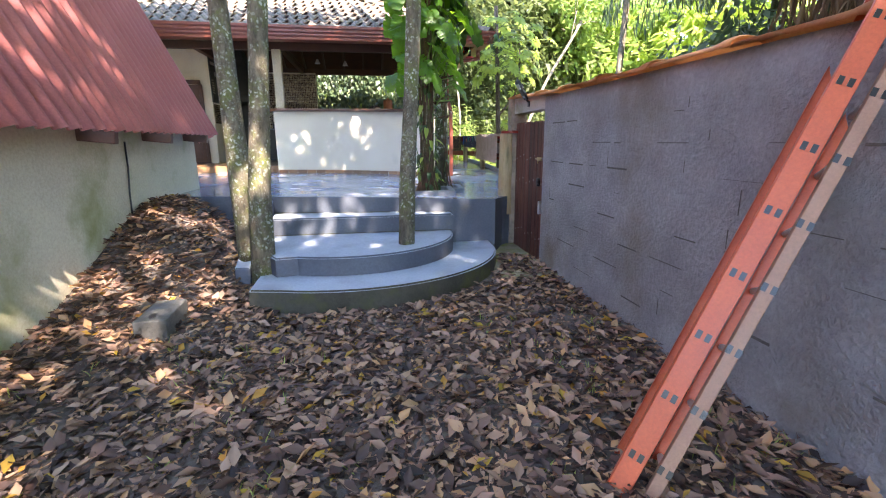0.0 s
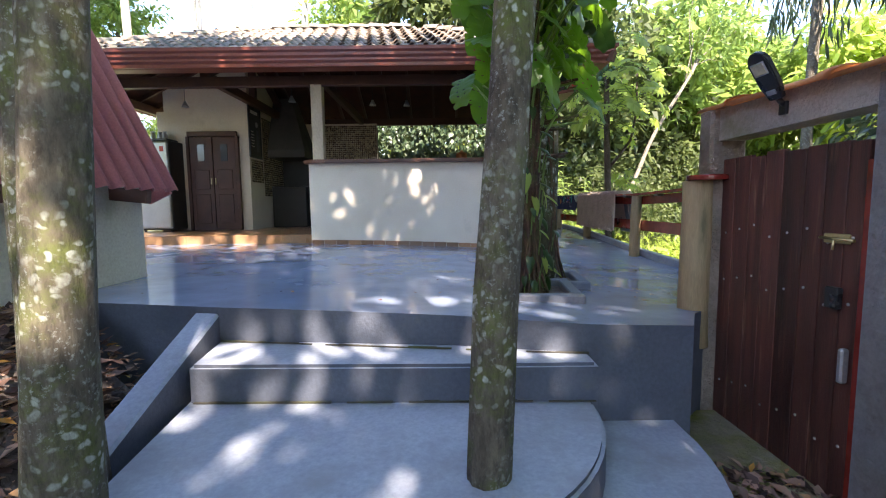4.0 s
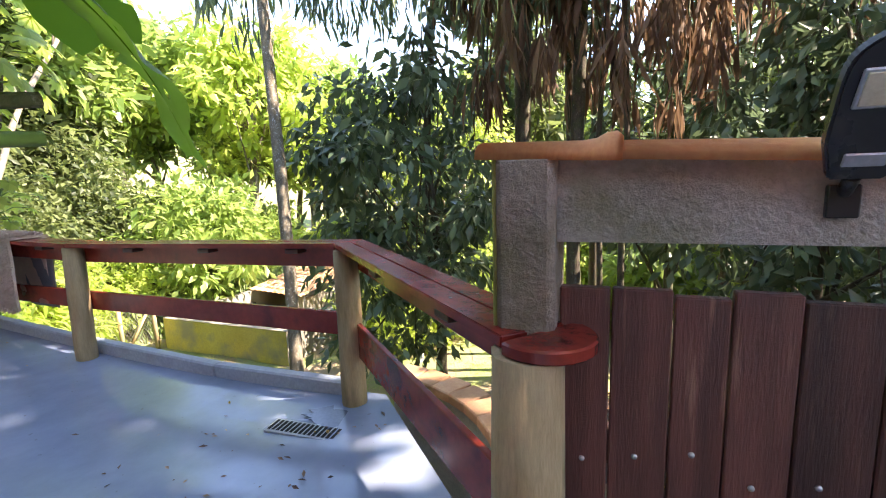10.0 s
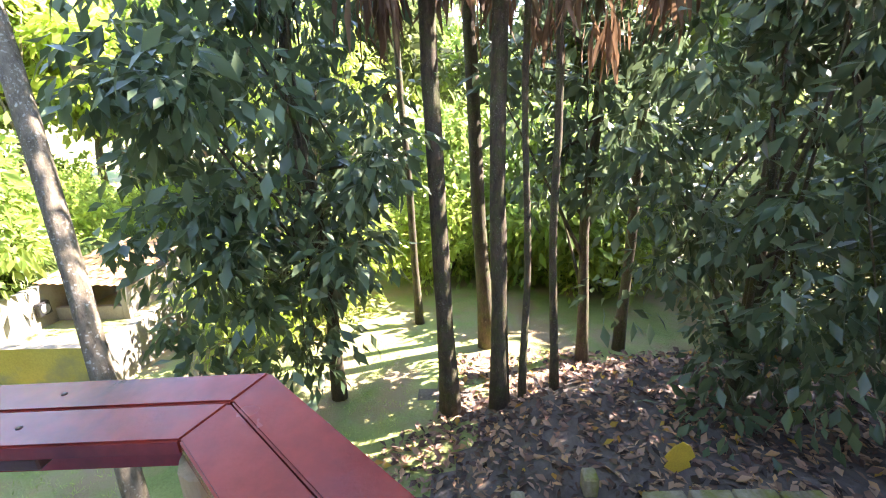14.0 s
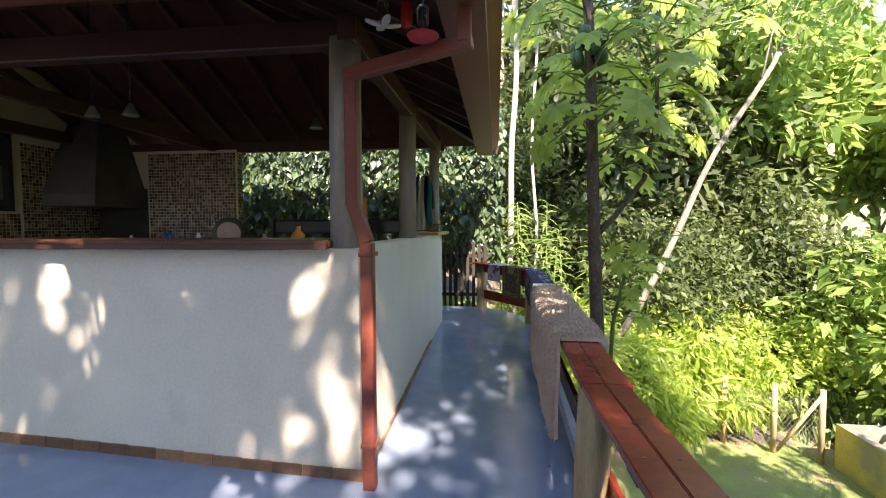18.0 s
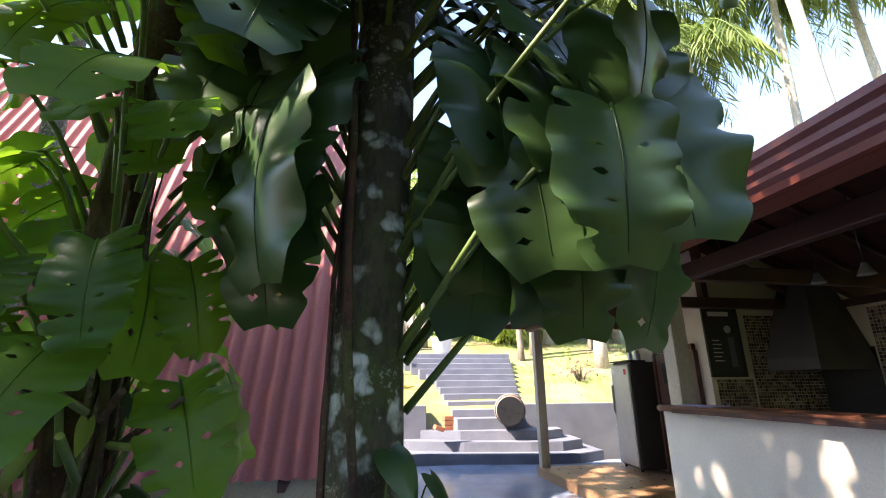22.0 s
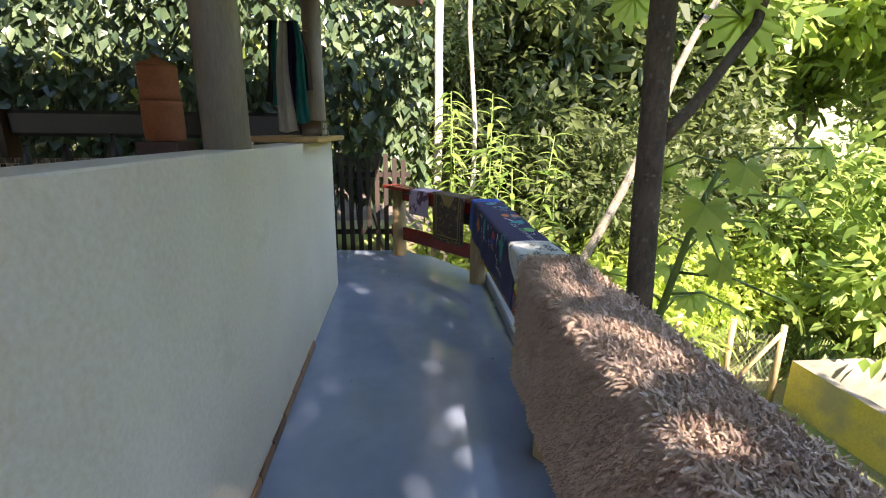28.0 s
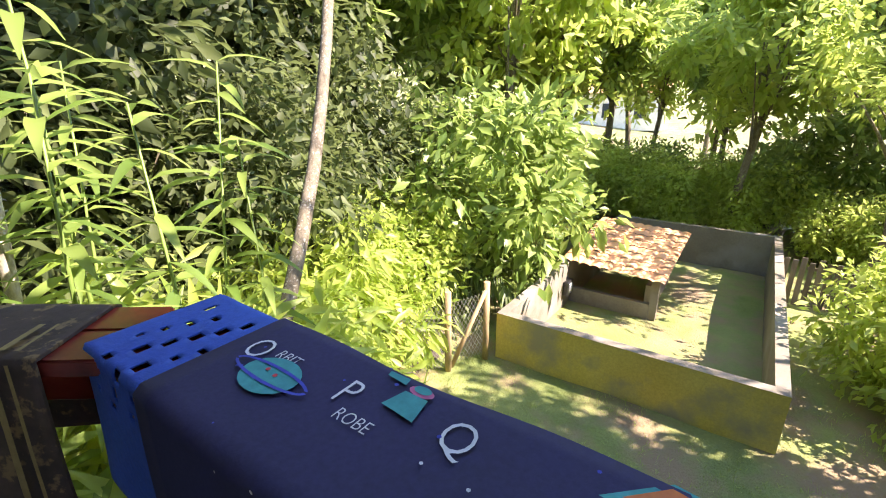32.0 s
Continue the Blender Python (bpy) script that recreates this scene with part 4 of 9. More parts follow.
# rafters and battens
for k in range(15):
    x = RX0 + 0.3 + k * 0.584
    for sy, ye in ((1, RY0), (-1, RY1)):
        reach = min(RUN, x - RX0, RX1 - x)
        if reach > 0.35:
            bm = bmesh.new()
            beam(bm, (x, ye + sy * 0.05, RE - 0.045), (x, ye + sy * reach, RE + (RR - RE) * reach / RUN - 0.05), 0.055, 0.085)
            tagged(part("rafter", bm, M["dark_wood"]), "dark wooden roof rafter", "rafter", "roof rafters", "structure")
for k in range(9):
    y = RY0 + 0.35 + k * 0.62
    for sx, xe in ((1, RX0), (-1, RX1)):
        reach = min(RUN, y - RY0, RY1 - y)
        if reach > 0.3:
            bm = bmesh.new()
            beam(bm, (xe + sx * 0.05, y, RE - 0.045), (xe + sx * reach, y, RE + (RR - RE) * reach / RUN - 0.05), 0.055, 0.085)
            tagged(part("rafter", bm, M["dark_wood"]), "dark wooden roof rafter", "rafter", "roof rafters", "structure")
for a, b in ((C[0], RA), (C[1], RB), (C[2], RB), (C[3], RA), (RA, RB)):
    bm = bmesh.new()
    beam(bm, Vector(a) + Vector((0, 0, -0.09)), Vector(b) + Vector((0, 0, -0.09)), 0.09, 0.14)
    tagged(part("hip_beam", bm, M["dark_wood"]), "dark wooden hip beam", "beam", "hip beams", "structure")
for a, b in (((-7.85, 0.12, 2.66), (0.0, 0.12, 2.66)), ((-0.06, 0.0, 2.66), (-0.06, 4.2, 2.66)), ((-7.8, 4.15, 2.72), (0.0, 4.15, 2.72)), ((-7.75, 0.1, 2.72), (-7.75, 4.2, 2.72)),
             ((-5.45, 0.1, 2.78), (-5.45, 4.1, 2.78)), ((-3.6, 0.2, 2.74), (-3.6, 4.1, 2.74))):
    bm = bmesh.new()
    beam(bm, a, b, 0.11, 0.16, 0.008)
    tagged(part("wall_beam", bm, M["dark_wood"]), "dark red-brown wooden beam carrying the roof", "beam", "roof beams", "structure")
for a, b in (((-5.45, 2.07, 2.85), (-5.45, 2.07, 4.05)), ((-5.45, 0.3, 2.86), (-5.45, 2.0, 3.7)), ((-5.45, 3.9, 2.86), (-5.45, 2.14, 3.7))):
    bm = bmesh.new()
    beam(bm, a, b, 0.10, 0.13, 0.006, up=(1, 0, 0))
    tagged(part("truss_strut", bm, M["dark_wood"]), "dark wooden strut of the roof truss", "beam", "truss struts", "structure")

# stepped metal gutter and fascia
GUT = [(0.0, 0.0), (0.05, 0.0), (0.055, 0.045), (0.085, 0.075), (0.085, 0.105), (0.115, 0.135), (0.115, 0.175), (0.145, 0.20), (0.145, 0.245), (0.12, 0.25), (0.12, 0.22), (0.0, 0.22)]


def gutter(name, a, b, label):
    m, l = between(a, b)
    bm = bmesh.new()
    rings = []
    for x, e in ((0.0, 1), (l, -1)):
        rings.append([bm.verts.new(m @ Vector((x - e * p[0], -p[0], p[1]))) for p in GUT])
    n = len(GUT)
    for k in range(n):
        bm.faces.new((rings[0][k], rings[0][(k + 1) % n], rings[1][(k + 1) % n], rings[1][k]))
    bmesh.ops.recalc_face_normals(bm, faces=bm.faces[:])
    return structure(name, bm, M["fascia_red"], label, "gutter")


GZ = RE - 0.16
gutter("gutter_front", (RX0, RY0 + 0.10, GZ), (RX1 - 0.10, RY0 + 0.10, GZ), "dark red stepped metal gutter along the eave")
gutter("gutter_east", (RX1 - 0.10, RY0 + 0.10, GZ), (RX1 - 0.10, RY1, GZ), "dark red stepped metal gutter on the side eave")
gutter("gutter_west", (RX0 + 0.1, RY1, GZ), (RX0 + 0.1, RY0 + 0.10, GZ), "dark red stepped metal gutter, west eave")
bm = bmesh.new()
box(bm, RX0 + 0.1, RX1 - 0.10, RY0 + 0.10, RY0 + 0.30, GZ - 0.004, GZ + 0.02)
box(bm, RX1 - 0.30, RX1 - 0.10, RY0 + 0.30, RY1, GZ - 0.004, GZ + 0.02)
structure("soffit", bm, M["fascia_red"], "dark red boards under the eave", "trim")

# ---- posts of the pavilion ----
bm = new_box(-3.73, -3.55, 0.05, 0.22, BARH + 0.04, 2.60, bevel=0.008)
tagged(part("roof_post", bm, M["beige_post"]), "square beige wooden post standing on the bar", "post", kind="structure")
bm = new_box(-7.93, -7.78, 0.20, 0.36, 0.18, 2.66, bevel=0.008)
tagged(part("roof_post", bm, M["beige_post"]), "square beige wooden post at the kitchen corner", "post", kind="structure")
for (x, y, r, z0) in ((-0.10, 0.10, 0.10, BARH), (-0.08, 1.96, 0.088, BARH), (-0.08, 3.98, 0.075, BARH)):
    bm = bmesh.new()
    tube(bm, [(x, y, z0), (x, y, 2.0), (x + 0.005, y, 2.62)], [r * 1.05, r, r * 0.97], 16, True, 0.05)
    tagged(part("log_column", bm, M["worn_post"]), "round worn log column on the side wall", "column", "log columns", "structure")

# ---- hillside stairs ----
for k in range(3):
    d = 0.40 * k
    bm = bmesh.new()
    prism(bm, [(-11.2, -3.0 + d), (-10.1 - d, -2.8 + d), (-9.8 - d, -2.2 + 0.7 * d), (-9.3 - d, -0.8), (-9.0 - d, 0.6), (-8.95 - d, 1.5 - 0.5 * d), (-9.3 - d, 2.2 - 0.7 * d), (-11.2, 2.4 - 0.7 * d)], -0.4, 0.24 + 0.19 * k)
    bmesh.ops.bevel(bm, geom=[e for e in bm.edges if abs(e.verts[0].co.z - e.verts[1].co.z) < 0.01 and e.verts[0].co.z > 0], offset=0.014, segments=2, affect='EDGES')
    structure("stair_wide_%d" % (k + 1), bm, [M["stair_grey"]], "wide curved grey concrete stair step", "step")
for k in range(11):
    z = 0.87 + 0.175 * k
    bm = new_box(-16.0, -10.35 - 0.42 * k, -0.82 - 0.03 * k - 0.16 * max(0, k - 5), 0.86 + 0.10 * k, 0.2, z, bevel=0.012)
    structure("stair_flight_%d" % (k + 1), bm, [M["stair_grey"]], "grey concrete step of the hillside stair", "step")
for y0, y1 in ((-6.5, -1.5), (0.5, 6.5)):
    bm = new_box(-10.85, -10.6, y0, y1, -0.6, 1.16, bevel=0.015)
    structure("retaining_wall", bm, M["asphalt_grey"], "grey-blue painted retaining wall", "wall")

# ---- dog pen down in the garden ----
PX0, PX1, PY0, PY1, PZ, PG = 7.08, 14.7, 2.41, 6.34, -2.205, -3.55
for nm, b4 in (("pen_wall_west", (PX0, PX0 + 0.16, PY0, PY1)), ("pen_wall_south", (PX0 + 0.16, PX1, PY0, PY0 + 0.16)), ("pen_wall_north", (PX0 + 0.16, PX1, PY1 - 0.16, PY1)), ("pen_wall_east", (PX1 - 0.16, PX1, PY0 + 0.16, PY1 - 0.16))):
    bm = bmesh.new()
    box(bm, b4[0], b4[1], b4[2], b4[3], PG - 0.4, PZ)
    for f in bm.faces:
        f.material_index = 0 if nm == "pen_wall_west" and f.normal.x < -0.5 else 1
    structure(nm, bm, [M["pen_wall"], M["pen_inside_shaded"]], "low block wall of the garden pen, yellow algae outside", "wall")
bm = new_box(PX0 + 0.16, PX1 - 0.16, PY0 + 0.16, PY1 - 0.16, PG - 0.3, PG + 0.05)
structure("pen_floor", bm, M["pen_inside_shaded"], "bare concrete floor of the pen", "floor")
bm = bmesh.new()
box(bm, 10.25, 10.37, 4.55, PY1 - 0.16, PG, -2.86)
box(bm, 10.37, 12.9, 4.55, 4.67, PG, -2.5)
structure("pen_shelter_wall", bm, M["pen_inside_shaded"], "low shelter wall inside the pen", "wall")


# ---- railing round the terrace ----
rail = thing("railing", "red-varnished wooden railing on round log posts, wet in places", "railing")
RAIL = [(0.09, -4.42), (1.33, -3.11), (1.305, -0.64), (1.365, 4.06), (0.476, 5.222)]
RAIL_Z = [0.825, 0.84, 0.785, 0.83, 0.85]     # heights of the handrail at those points
HALF, WIDE = 0.098, 0.122                      # half of the handrail's width; its outer half where the rugs hang


def rail_post(x, y, r, top, lean=0.0):
    bm = bmesh.new()
    z0 = floor_z(x, y) - 0.25
    tube(bm, [(x - lean, y, z0), (x - lean, y, 0.0), (x - lean * 0.4, y, 0.45), (x, y, top)], [r * 1.08, r * 1.03, r, r * 0.97], 14, True, 0.10)
    return part("post", bm, M["log_post"], rail)


rail_post(0.03, -4.415, 0.092, 0.79)
rail_post(1.255, -3.13, 0.074, 0.80)
rail_post(1.265, -0.64, 0.074, 0.75, 0.02)
rail_post(1.30, 1.75, 0.074, 0.775)
rail_post(1.335, 4.08, 0.078, 0.795)
rail_post(0.585, 5.12, 0.078, 0.815)


def offset_line(a, b, d):
    u = (Vector((b[0], b[1], 0)) - Vector((a[0], a[1], 0))).normalized()
    return Vector((u.y, -u.x, 0)) * d


def top_board(i, w0, w1, cut_a=0.0, cut_b=0.0, trim=0.0):
    """One handrail board of stretch i between offsets w0 and w1 from its line, its ends mitred by cut."""
    a, b, za, zb = RAIL[i], RAIL[i + 1], RAIL_Z[i], RAIL_Z[i + 1]
    u = (Vector((b[0], b[1], 0)) - Vector((a[0], a[1], 0))).normalized()
    n = Vector((u.y, -u.x, 0))
    A, B = Vector((a[0], a[1], 0)) + u * trim, Vector((b[0], b[1], 0))
    pts = [A + n * w0 + u * cut_a * w0, B + n * w0 - u * cut_b * w0, B + n * w1 - u * cut_b * w1, A + n * w1 + u * cut_a * w1]
    bm = bmesh.new()
    prism(bm, [(p.x, p.y) for p in pts], -0.032, 0.0)
    for v in bm.verts:
        f = (Vector((v.co.x, v.co.y, 0)) - A).dot(u) / (B - A).length
        v.co.z += za + (zb - za) * f
    bmesh.ops.bevel(bm, geom=bm.edges[:], offset=0.004, segments=2, affect='EDGES')
    return part("top_board", bm, M["red_wood"], rail)


bm = bmesh.new()
tip = [(0.07 + 0.125 * math.cos(radians(a)), -4.45 + 0.125 * math.sin(radians(a))) for a in range(134, 332, 14)]
prism(bm, tip, RAIL_Z[0] - 0.034, RAIL_Z[0])
bmesh.ops.bevel(bm, geom=bm.edges[:], offset=0.005, segments=1, affect='EDGES')
part("top_board", bm, M["red_wood"], rail, "rounded end of the handrail")
for i, ca, cb, trim in ((0, 0.0, -0.40, 0.0), (1, -0.40, 0.0, 0.0), (2, 0.0, 0.31, 0.004), (3, 0.31, 0.0, 0.0)):
    top_board(i, -HALF, 0.0005, ca, cb, trim)
    top_board(i, 0.0035, WIDE if i == 2 else HALF, ca, cb, trim)
for i in range(4):
    a, b, za, zb = RAIL[i], RAIL[i + 1], RAIL_Z[i], RAIL_Z[i + 1]
    low = (0.255, 0.105) if i == 0 else (0.31, 0.075)
    for ha, hb, half, off in ((za - 0.10, zb - 0.10, 0.062, 0.035), (low[0], low[0], low[1], 0.0 if i == 0 else 0.03)):
        bm = bmesh.new()
        n = offset_line(a, b, off)
        beam(bm, (a[0] + n.x, a[1] + n.y, ha), (b[0] + n.x, b[1] + n.y, hb), 0.03, 2 * half, 0.004)
        part("side_board", bm, M["red_wood"], rail)
    l = math.hypot(b[0] - a[0], b[1] - a[1])
    for k in range(int(l / 0.72)):
        s = (k + 0.5) * 0.72 / l
        x, y, z = a[0] + (b[0] - a[0]) * s, a[1] + (b[1] - a[1]) * s, za + (zb - za) * s
        m = Matrix.Translation((x, y, z - 0.05)) @ between((0, 0, 0), (b[0] - a[0], b[1] - a[1], 0))[0]
        part("bracket", new_box(-0.05, 0.05, 0.0, 0.085, -0.014, 0.012, m, 0.003), M["dark_wood"], rail)
        for q in (-0.05, 0.05):
            bm = bmesh.new()
            lathe(bm, [(0.006, 0.0), (0.0055, 0.001), (0.002, 0.0014)], 8, m @ Matrix.Translation((0.0, -q, 0.0505)))
            part("screw", bm, M["dark_wood"], rail)

# curved low brick edging below the gate end of the railing
edging = thing("brick_edging", "curved low brick edging below the railing", "edging")
for k in range(8):
    s0, s1 = k / 8, (k + 1) / 8
    q = [Vector((1.88, -3.12, 0)) * (1 - s) ** 2 + Vector((1.78, -3.95, 0)) * 2 * s * (1 - s) + Vector((0.95, -4.25, 0)) * s * s for s in (s0, s1)]
    m, l = between(q[0], q[1])
    m = Matrix.Translation((0, 0, -0.20)) @ m
    part("brick", new_box(0.004, l - 0.004, -0.11, 0.11, -0.07, 0.0, m, 0.008), M["terracotta"], edging, "clay tile on top")
    part("brick", new_box(0.0, l, -0.08, 0.06, -2.9, -0.072, m, 0.006), M["rough_concrete"], edging, "rendered wall below")

# ---- the gate ----
gate = thing("gate", "dark brown weathered plank gate, closed", "gate", (0.175, -4.475, -0.835))
gr = random.Random(3)
yy = 0.0
widths = [0.125, 0.14, 0.12, 0.135, 0.15, 0.12, 0.12, 0.10]
for w in widths:
    bm = new_box(-0.016, 0.016, yy - w + 0.004, yy, 0.02 + gr.uniform(-0.01, 0.012), 1.755 + gr.uniform(-0.012, 0.012), bevel=0.004)
    pl = part("plank", bm, M["gate_wood"], gate)
    yy -= w
for z in (0.35, 1.32):
    part("ledge", new_box(0.016, 0.05, -1.0, -0.01, z - 0.05, z + 0.05, bevel=0.004), M["gate_wood"], gate)
part("stile", new_box(-0.03, 0.03, -1.045, -1.01, 0.0, 1.66, bevel=0.004), M["red_wood"], gate, "reddish edge board")
for z in (0.35, 1.02, 1.32):
    for k in range(8):
        bm = bmesh.new()
        lathe(bm, [(0.008, 0), (0.007, 0.004), (0.002, 0.006)], 8, Matrix.Translation((-0.016, -0.06 - 0.128 * k, z + 0.03 * ((k * 7) % 3 - 1))) @ Matrix.Rotation(radians(-90), 4, 'Y'))
        part("nail", bm, M["galvanised"], gate)
bolt = part("bolt", new_box(-0.026, -0.016, -0.95, -0.81, 1.29, 1.335, bevel=0.003), M["brass"], gate, "brass sliding bolt")
bm = bmesh.new()
tube(bm, [(-0.036, -0.80, 1.314), (-0.036, -0.985, 1.308)], 0.007, 8)
tube(bm, [(-0.036, -0.88, 1.312), (-0.045, -0.885, 1.26)], 0.006, 8)
part("bolt_bar", bm, M["brass"], bolt)
part("lock", new_box(-0.05, -0.016, -0.93, -0.86, 0.99, 1.09, bevel=0.006), M["black_plastic"], gate, "black gate lock")
part("pull_handle", new_box(-0.055, -0.016, -0.985, -0.955, 0.66, 0.82, bevel=0.008), M["galvanised"], gate, "metal pull handle")

# ridge tiles along the wall top
cap = thing("wall_coping", "row of orange clay ridge tiles capping the wall", "coping")


def ridge_tile_mesh():
    bm = bmesh.new()
    n, L = 10, 0.75
    for y, s, lift in ((0.0, 0.93, 0.0), (-L + 0.20, 1.0, 0.0), (-L + 0.13, 1.03, 0.004), (-L + 0.08, 1.10, 0.014), (-L + 0.03, 1.11, 0.017), (-L, 1.06, 0.008)):
        for k in range(n + 1):
            a = math.pi * k / n
            bm.verts.new((0.128 * s * math.cos(a), y, 0.052 * s * math.sin(a) ** 0.8 + lift * math.sin(a) - 0.012))
    bm.verts.ensure_lookup_table()
    for r in range(5):
        for k in range(n):
            i = r * (n + 1) + k
            bm.faces.new([bm.verts[j] for j in (i, i + 1, i + n + 2, i + n + 1)])
    bmesh.ops.solidify(bm, geom=bm.faces[:], thickness=0.014)
    return mesh_of("ridge_tile", bm, M["clay_sunlit"], True)


rt = ridge_tile_mesh()
for k in range(13):
    ob = new("ridge_tile", rt)
    ob.parent = cap
    ob.matrix_world = pose(0.20, -4.275 if k == 0 else -3.87 - 0.73 * k, 1.188 + (0.066, 0.054, 0.018, 0.0)[min(k, 3)] + 0.003 * math.sin(k * 2.7), (2.6, 2.8, 1.4, 0.0)[min(k, 3)], gr.uniform(-2, 2), gr.uniform(-1, 1))
    if k == 0:
        ob.scale = (1.0, 0.45, 1.0)

# solar flood light on the wall
lamp = thing("solar_lamp", "black solar flood light on a bracket above the gate", "lamp", (0.128, -5.02, 1.135))
lamp.scale = (0.78, 0.78, 0.78)
bm = bmesh.new()
box(bm, -0.02, 0.004, -0.035, 0.035, -0.045, 0.04, bevel=0.004)
tube(bm, [(-0.01, 0, 0.02), (-0.05, 0, 0.06)], 0.018, 10)
part("bracket", bm, M["black_plastic"], lamp)
tilt = Matrix.Translation((-0.05, 0, 0.06)) @ Matrix.Rotation(radians(-31), 4, 'Y')
bm = bmesh.new()
outline = [(-0.055, 0.0), (0.055, 0.0), (0.085, 0.10), (0.09, 0.24)] + [(0.09 * math.cos(radians(a)), 0.26 + 0.085 * math.sin(radians(a))) for a in range(15, 180, 15)] + [(-0.09, 0.24), (-0.085, 0.10)]
prism(bm, outline, -0.018, 0.018, tilt @ Matrix(((0, 0, 1, 0), (1, 0, 0, 0), (0, 1, 0, 0), (0, 0, 0, 1))))
bmesh.ops.bevel(bm, geom=bm.edges[:], offset=0.006, segments=2, affect='EDGES')
part("head", bm, M["black_plastic"], lamp)
part("lens_rim", new_box(-0.026, -0.018, -0.062, 0.062, 0.185, 0.275, tilt, 0.003), M["galvanised"], lamp)
part("lens", new_box(-0.03, -0.024, -0.054, 0.054, 0.193, 0.267, tilt, 0.002), M["lens"], lamp, "pale lens")
part("sensor", new_box(-0.025, -0.017, -0.042, 0.042, 0.04, 0.075, tilt, 0.003), M["galvanised"], lamp)

# ---- extension ladder leaning on the wall ----
lad = thing("ladder", "orange fibreglass extension ladder leaning on the grey wall", "ladder")
LA, LB = Vector((-0.97, -9.16, -0.76)), Vector((0.22, -9.0, 1.42))
lm, ll = between(LA, LB, up=(-0.87, 0, 0.5))
LX = (LB - LA).normalized()
LY = (Vector((0.64, 0.77, 0)) - LX * LX.dot(Vector((0.64, 0.77, 0)))).normalized()
lm = Matrix.Translation(LA) @ Matrix((LX, LY, LX.cross(LY))).transposed().to_4x4()


def ladder_section(off, inset, rail_name):
    half = 0.044 if off == 0 else 0.026
    w = 0.27 - 2 * inset
    for sgn, mat in ((0, M["orange_frp"] if off == 0 else M["ladder_orange_shaded"]), (1, M["orange_frp"])):
        bm = bmesh.new()
        y = inset + sgn * w
        box(bm, 0, ll, y - 0.012, y + 0.012, off - half, off + half, lm, 0.003)
        box(bm, 0, ll, y - 0.015 * sgn, y + 0.03 - 0.045 * sgn, off + half - 0.008, off + half, lm)
        part(rail_name, bm, mat, lad)
    for k in range(9):
        bm = bmesh.new()
        tube(bm, [lm @ Vector((0.22 + 0.28 * k, inset, off)), lm @ Vector((0.22 + 0.28 * k, w, off))], 0.016, 8)
        part("rung", bm, M["aluminium"], lad)
        for dz in (-0.018, 0.018):
            bm = new_box(0.205 + 0.28 * k, 0.24 + 0.28 * k, inset - 0.0145, inset - 0.0125, off + dz - 0.010, off + dz + 0.010, lm)
            part("rung_hole", bm, M["black_plastic"], lad)


ladder_section(0.0, 0.0, "side_rail")
ladder_section(-0.12, 0.02, "inner_rail")

# ---- hollow block on the leaves ----
blk = thing("concrete_block", "grey hollow concrete block lying on dead leaves", "block", (-3.52, -6.98, -0.72), 93)
bm = new_box(-0.24, 0.24, -0.112, 0.112, 0.0, 0.165, bevel=0.006)
part("body", bm, M["block"], blk)
bm = bmesh.new()
prism(bm, arc(-0.13, 0.01, 0.045, 0.026, 0, 340, 10), 0.1655, 0.168)
part("hole", bm, M["black_plastic"], blk)

# ---- planters let into the terrace ----
def planter(cx, cy, w, d, turn):
    z = floor_z(cx, cy)
    p = thing("planter", "low square concrete kerb planter round a tree trunk", "planter", (cx, cy, z), turn)
    for a in ((-w / 2, w / 2, -d / 2, -d / 2 + 0.09), (-w / 2, w / 2, d / 2 - 0.09, d / 2), (-w / 2, -w / 2 + 0.09, -d / 2 + 0.09, d / 2 - 0.09), (w / 2 - 0.09, w / 2, -d / 2 + 0.09, d / 2 - 0.09)):
        part("kerb_side", new_box(a[0], a[1], a[2], a[3], -0.05, 0.065, bevel=0.01), M["asphalt_grey"], p)
    part("earth", new_box(-w / 2 + 0.09, w / 2 - 0.09, -d / 2 + 0.09, d / 2 - 0.09, -0.05, 0.012), M["soil"], p, "dark earth")
    return p


planter(-0.98, -3.90, 0.72, 0.74, -6)
planter(-0.66, -3.12, 0.68, 0.72, -6)

# ---- floor drain ----
dr = thing("floor_drain", "long slotted metal floor drain grate", "drain", (0.90, -3.05, floor_z(0.9, -3.05) + 0.004), 3)
part("frame", new_box(-0.065, 0.065, -0.25, 0.25, -0.01, 0.004, bevel=0.002), M["galvanised"], dr)
for k in range(17):
    part("slot", new_box(-0.050, 0.050, -0.237 + 0.0285 * k, -0.219 + 0.0285 * k, 0.0045, 0.0060), M["slot_dark"], dr)
wr = random.Random(8)
bm = bmesh.new()
prism(bm, [((0.11 + 0.035 * wr.uniform(-1, 1)) * math.cos(radians(a)), (0.19 + 0.05 * wr.uniform(-1, 1)) * math.sin(radians(a))) for a in range(0, 360, 12)], 0.0, 0.003, pose(1.06, -3.12, floor_z(1.06, -3.12) + 0.001))
tagged(part("puddle", bm, M["wet_floor"]), "shallow puddle of water beside the drain", "puddle")

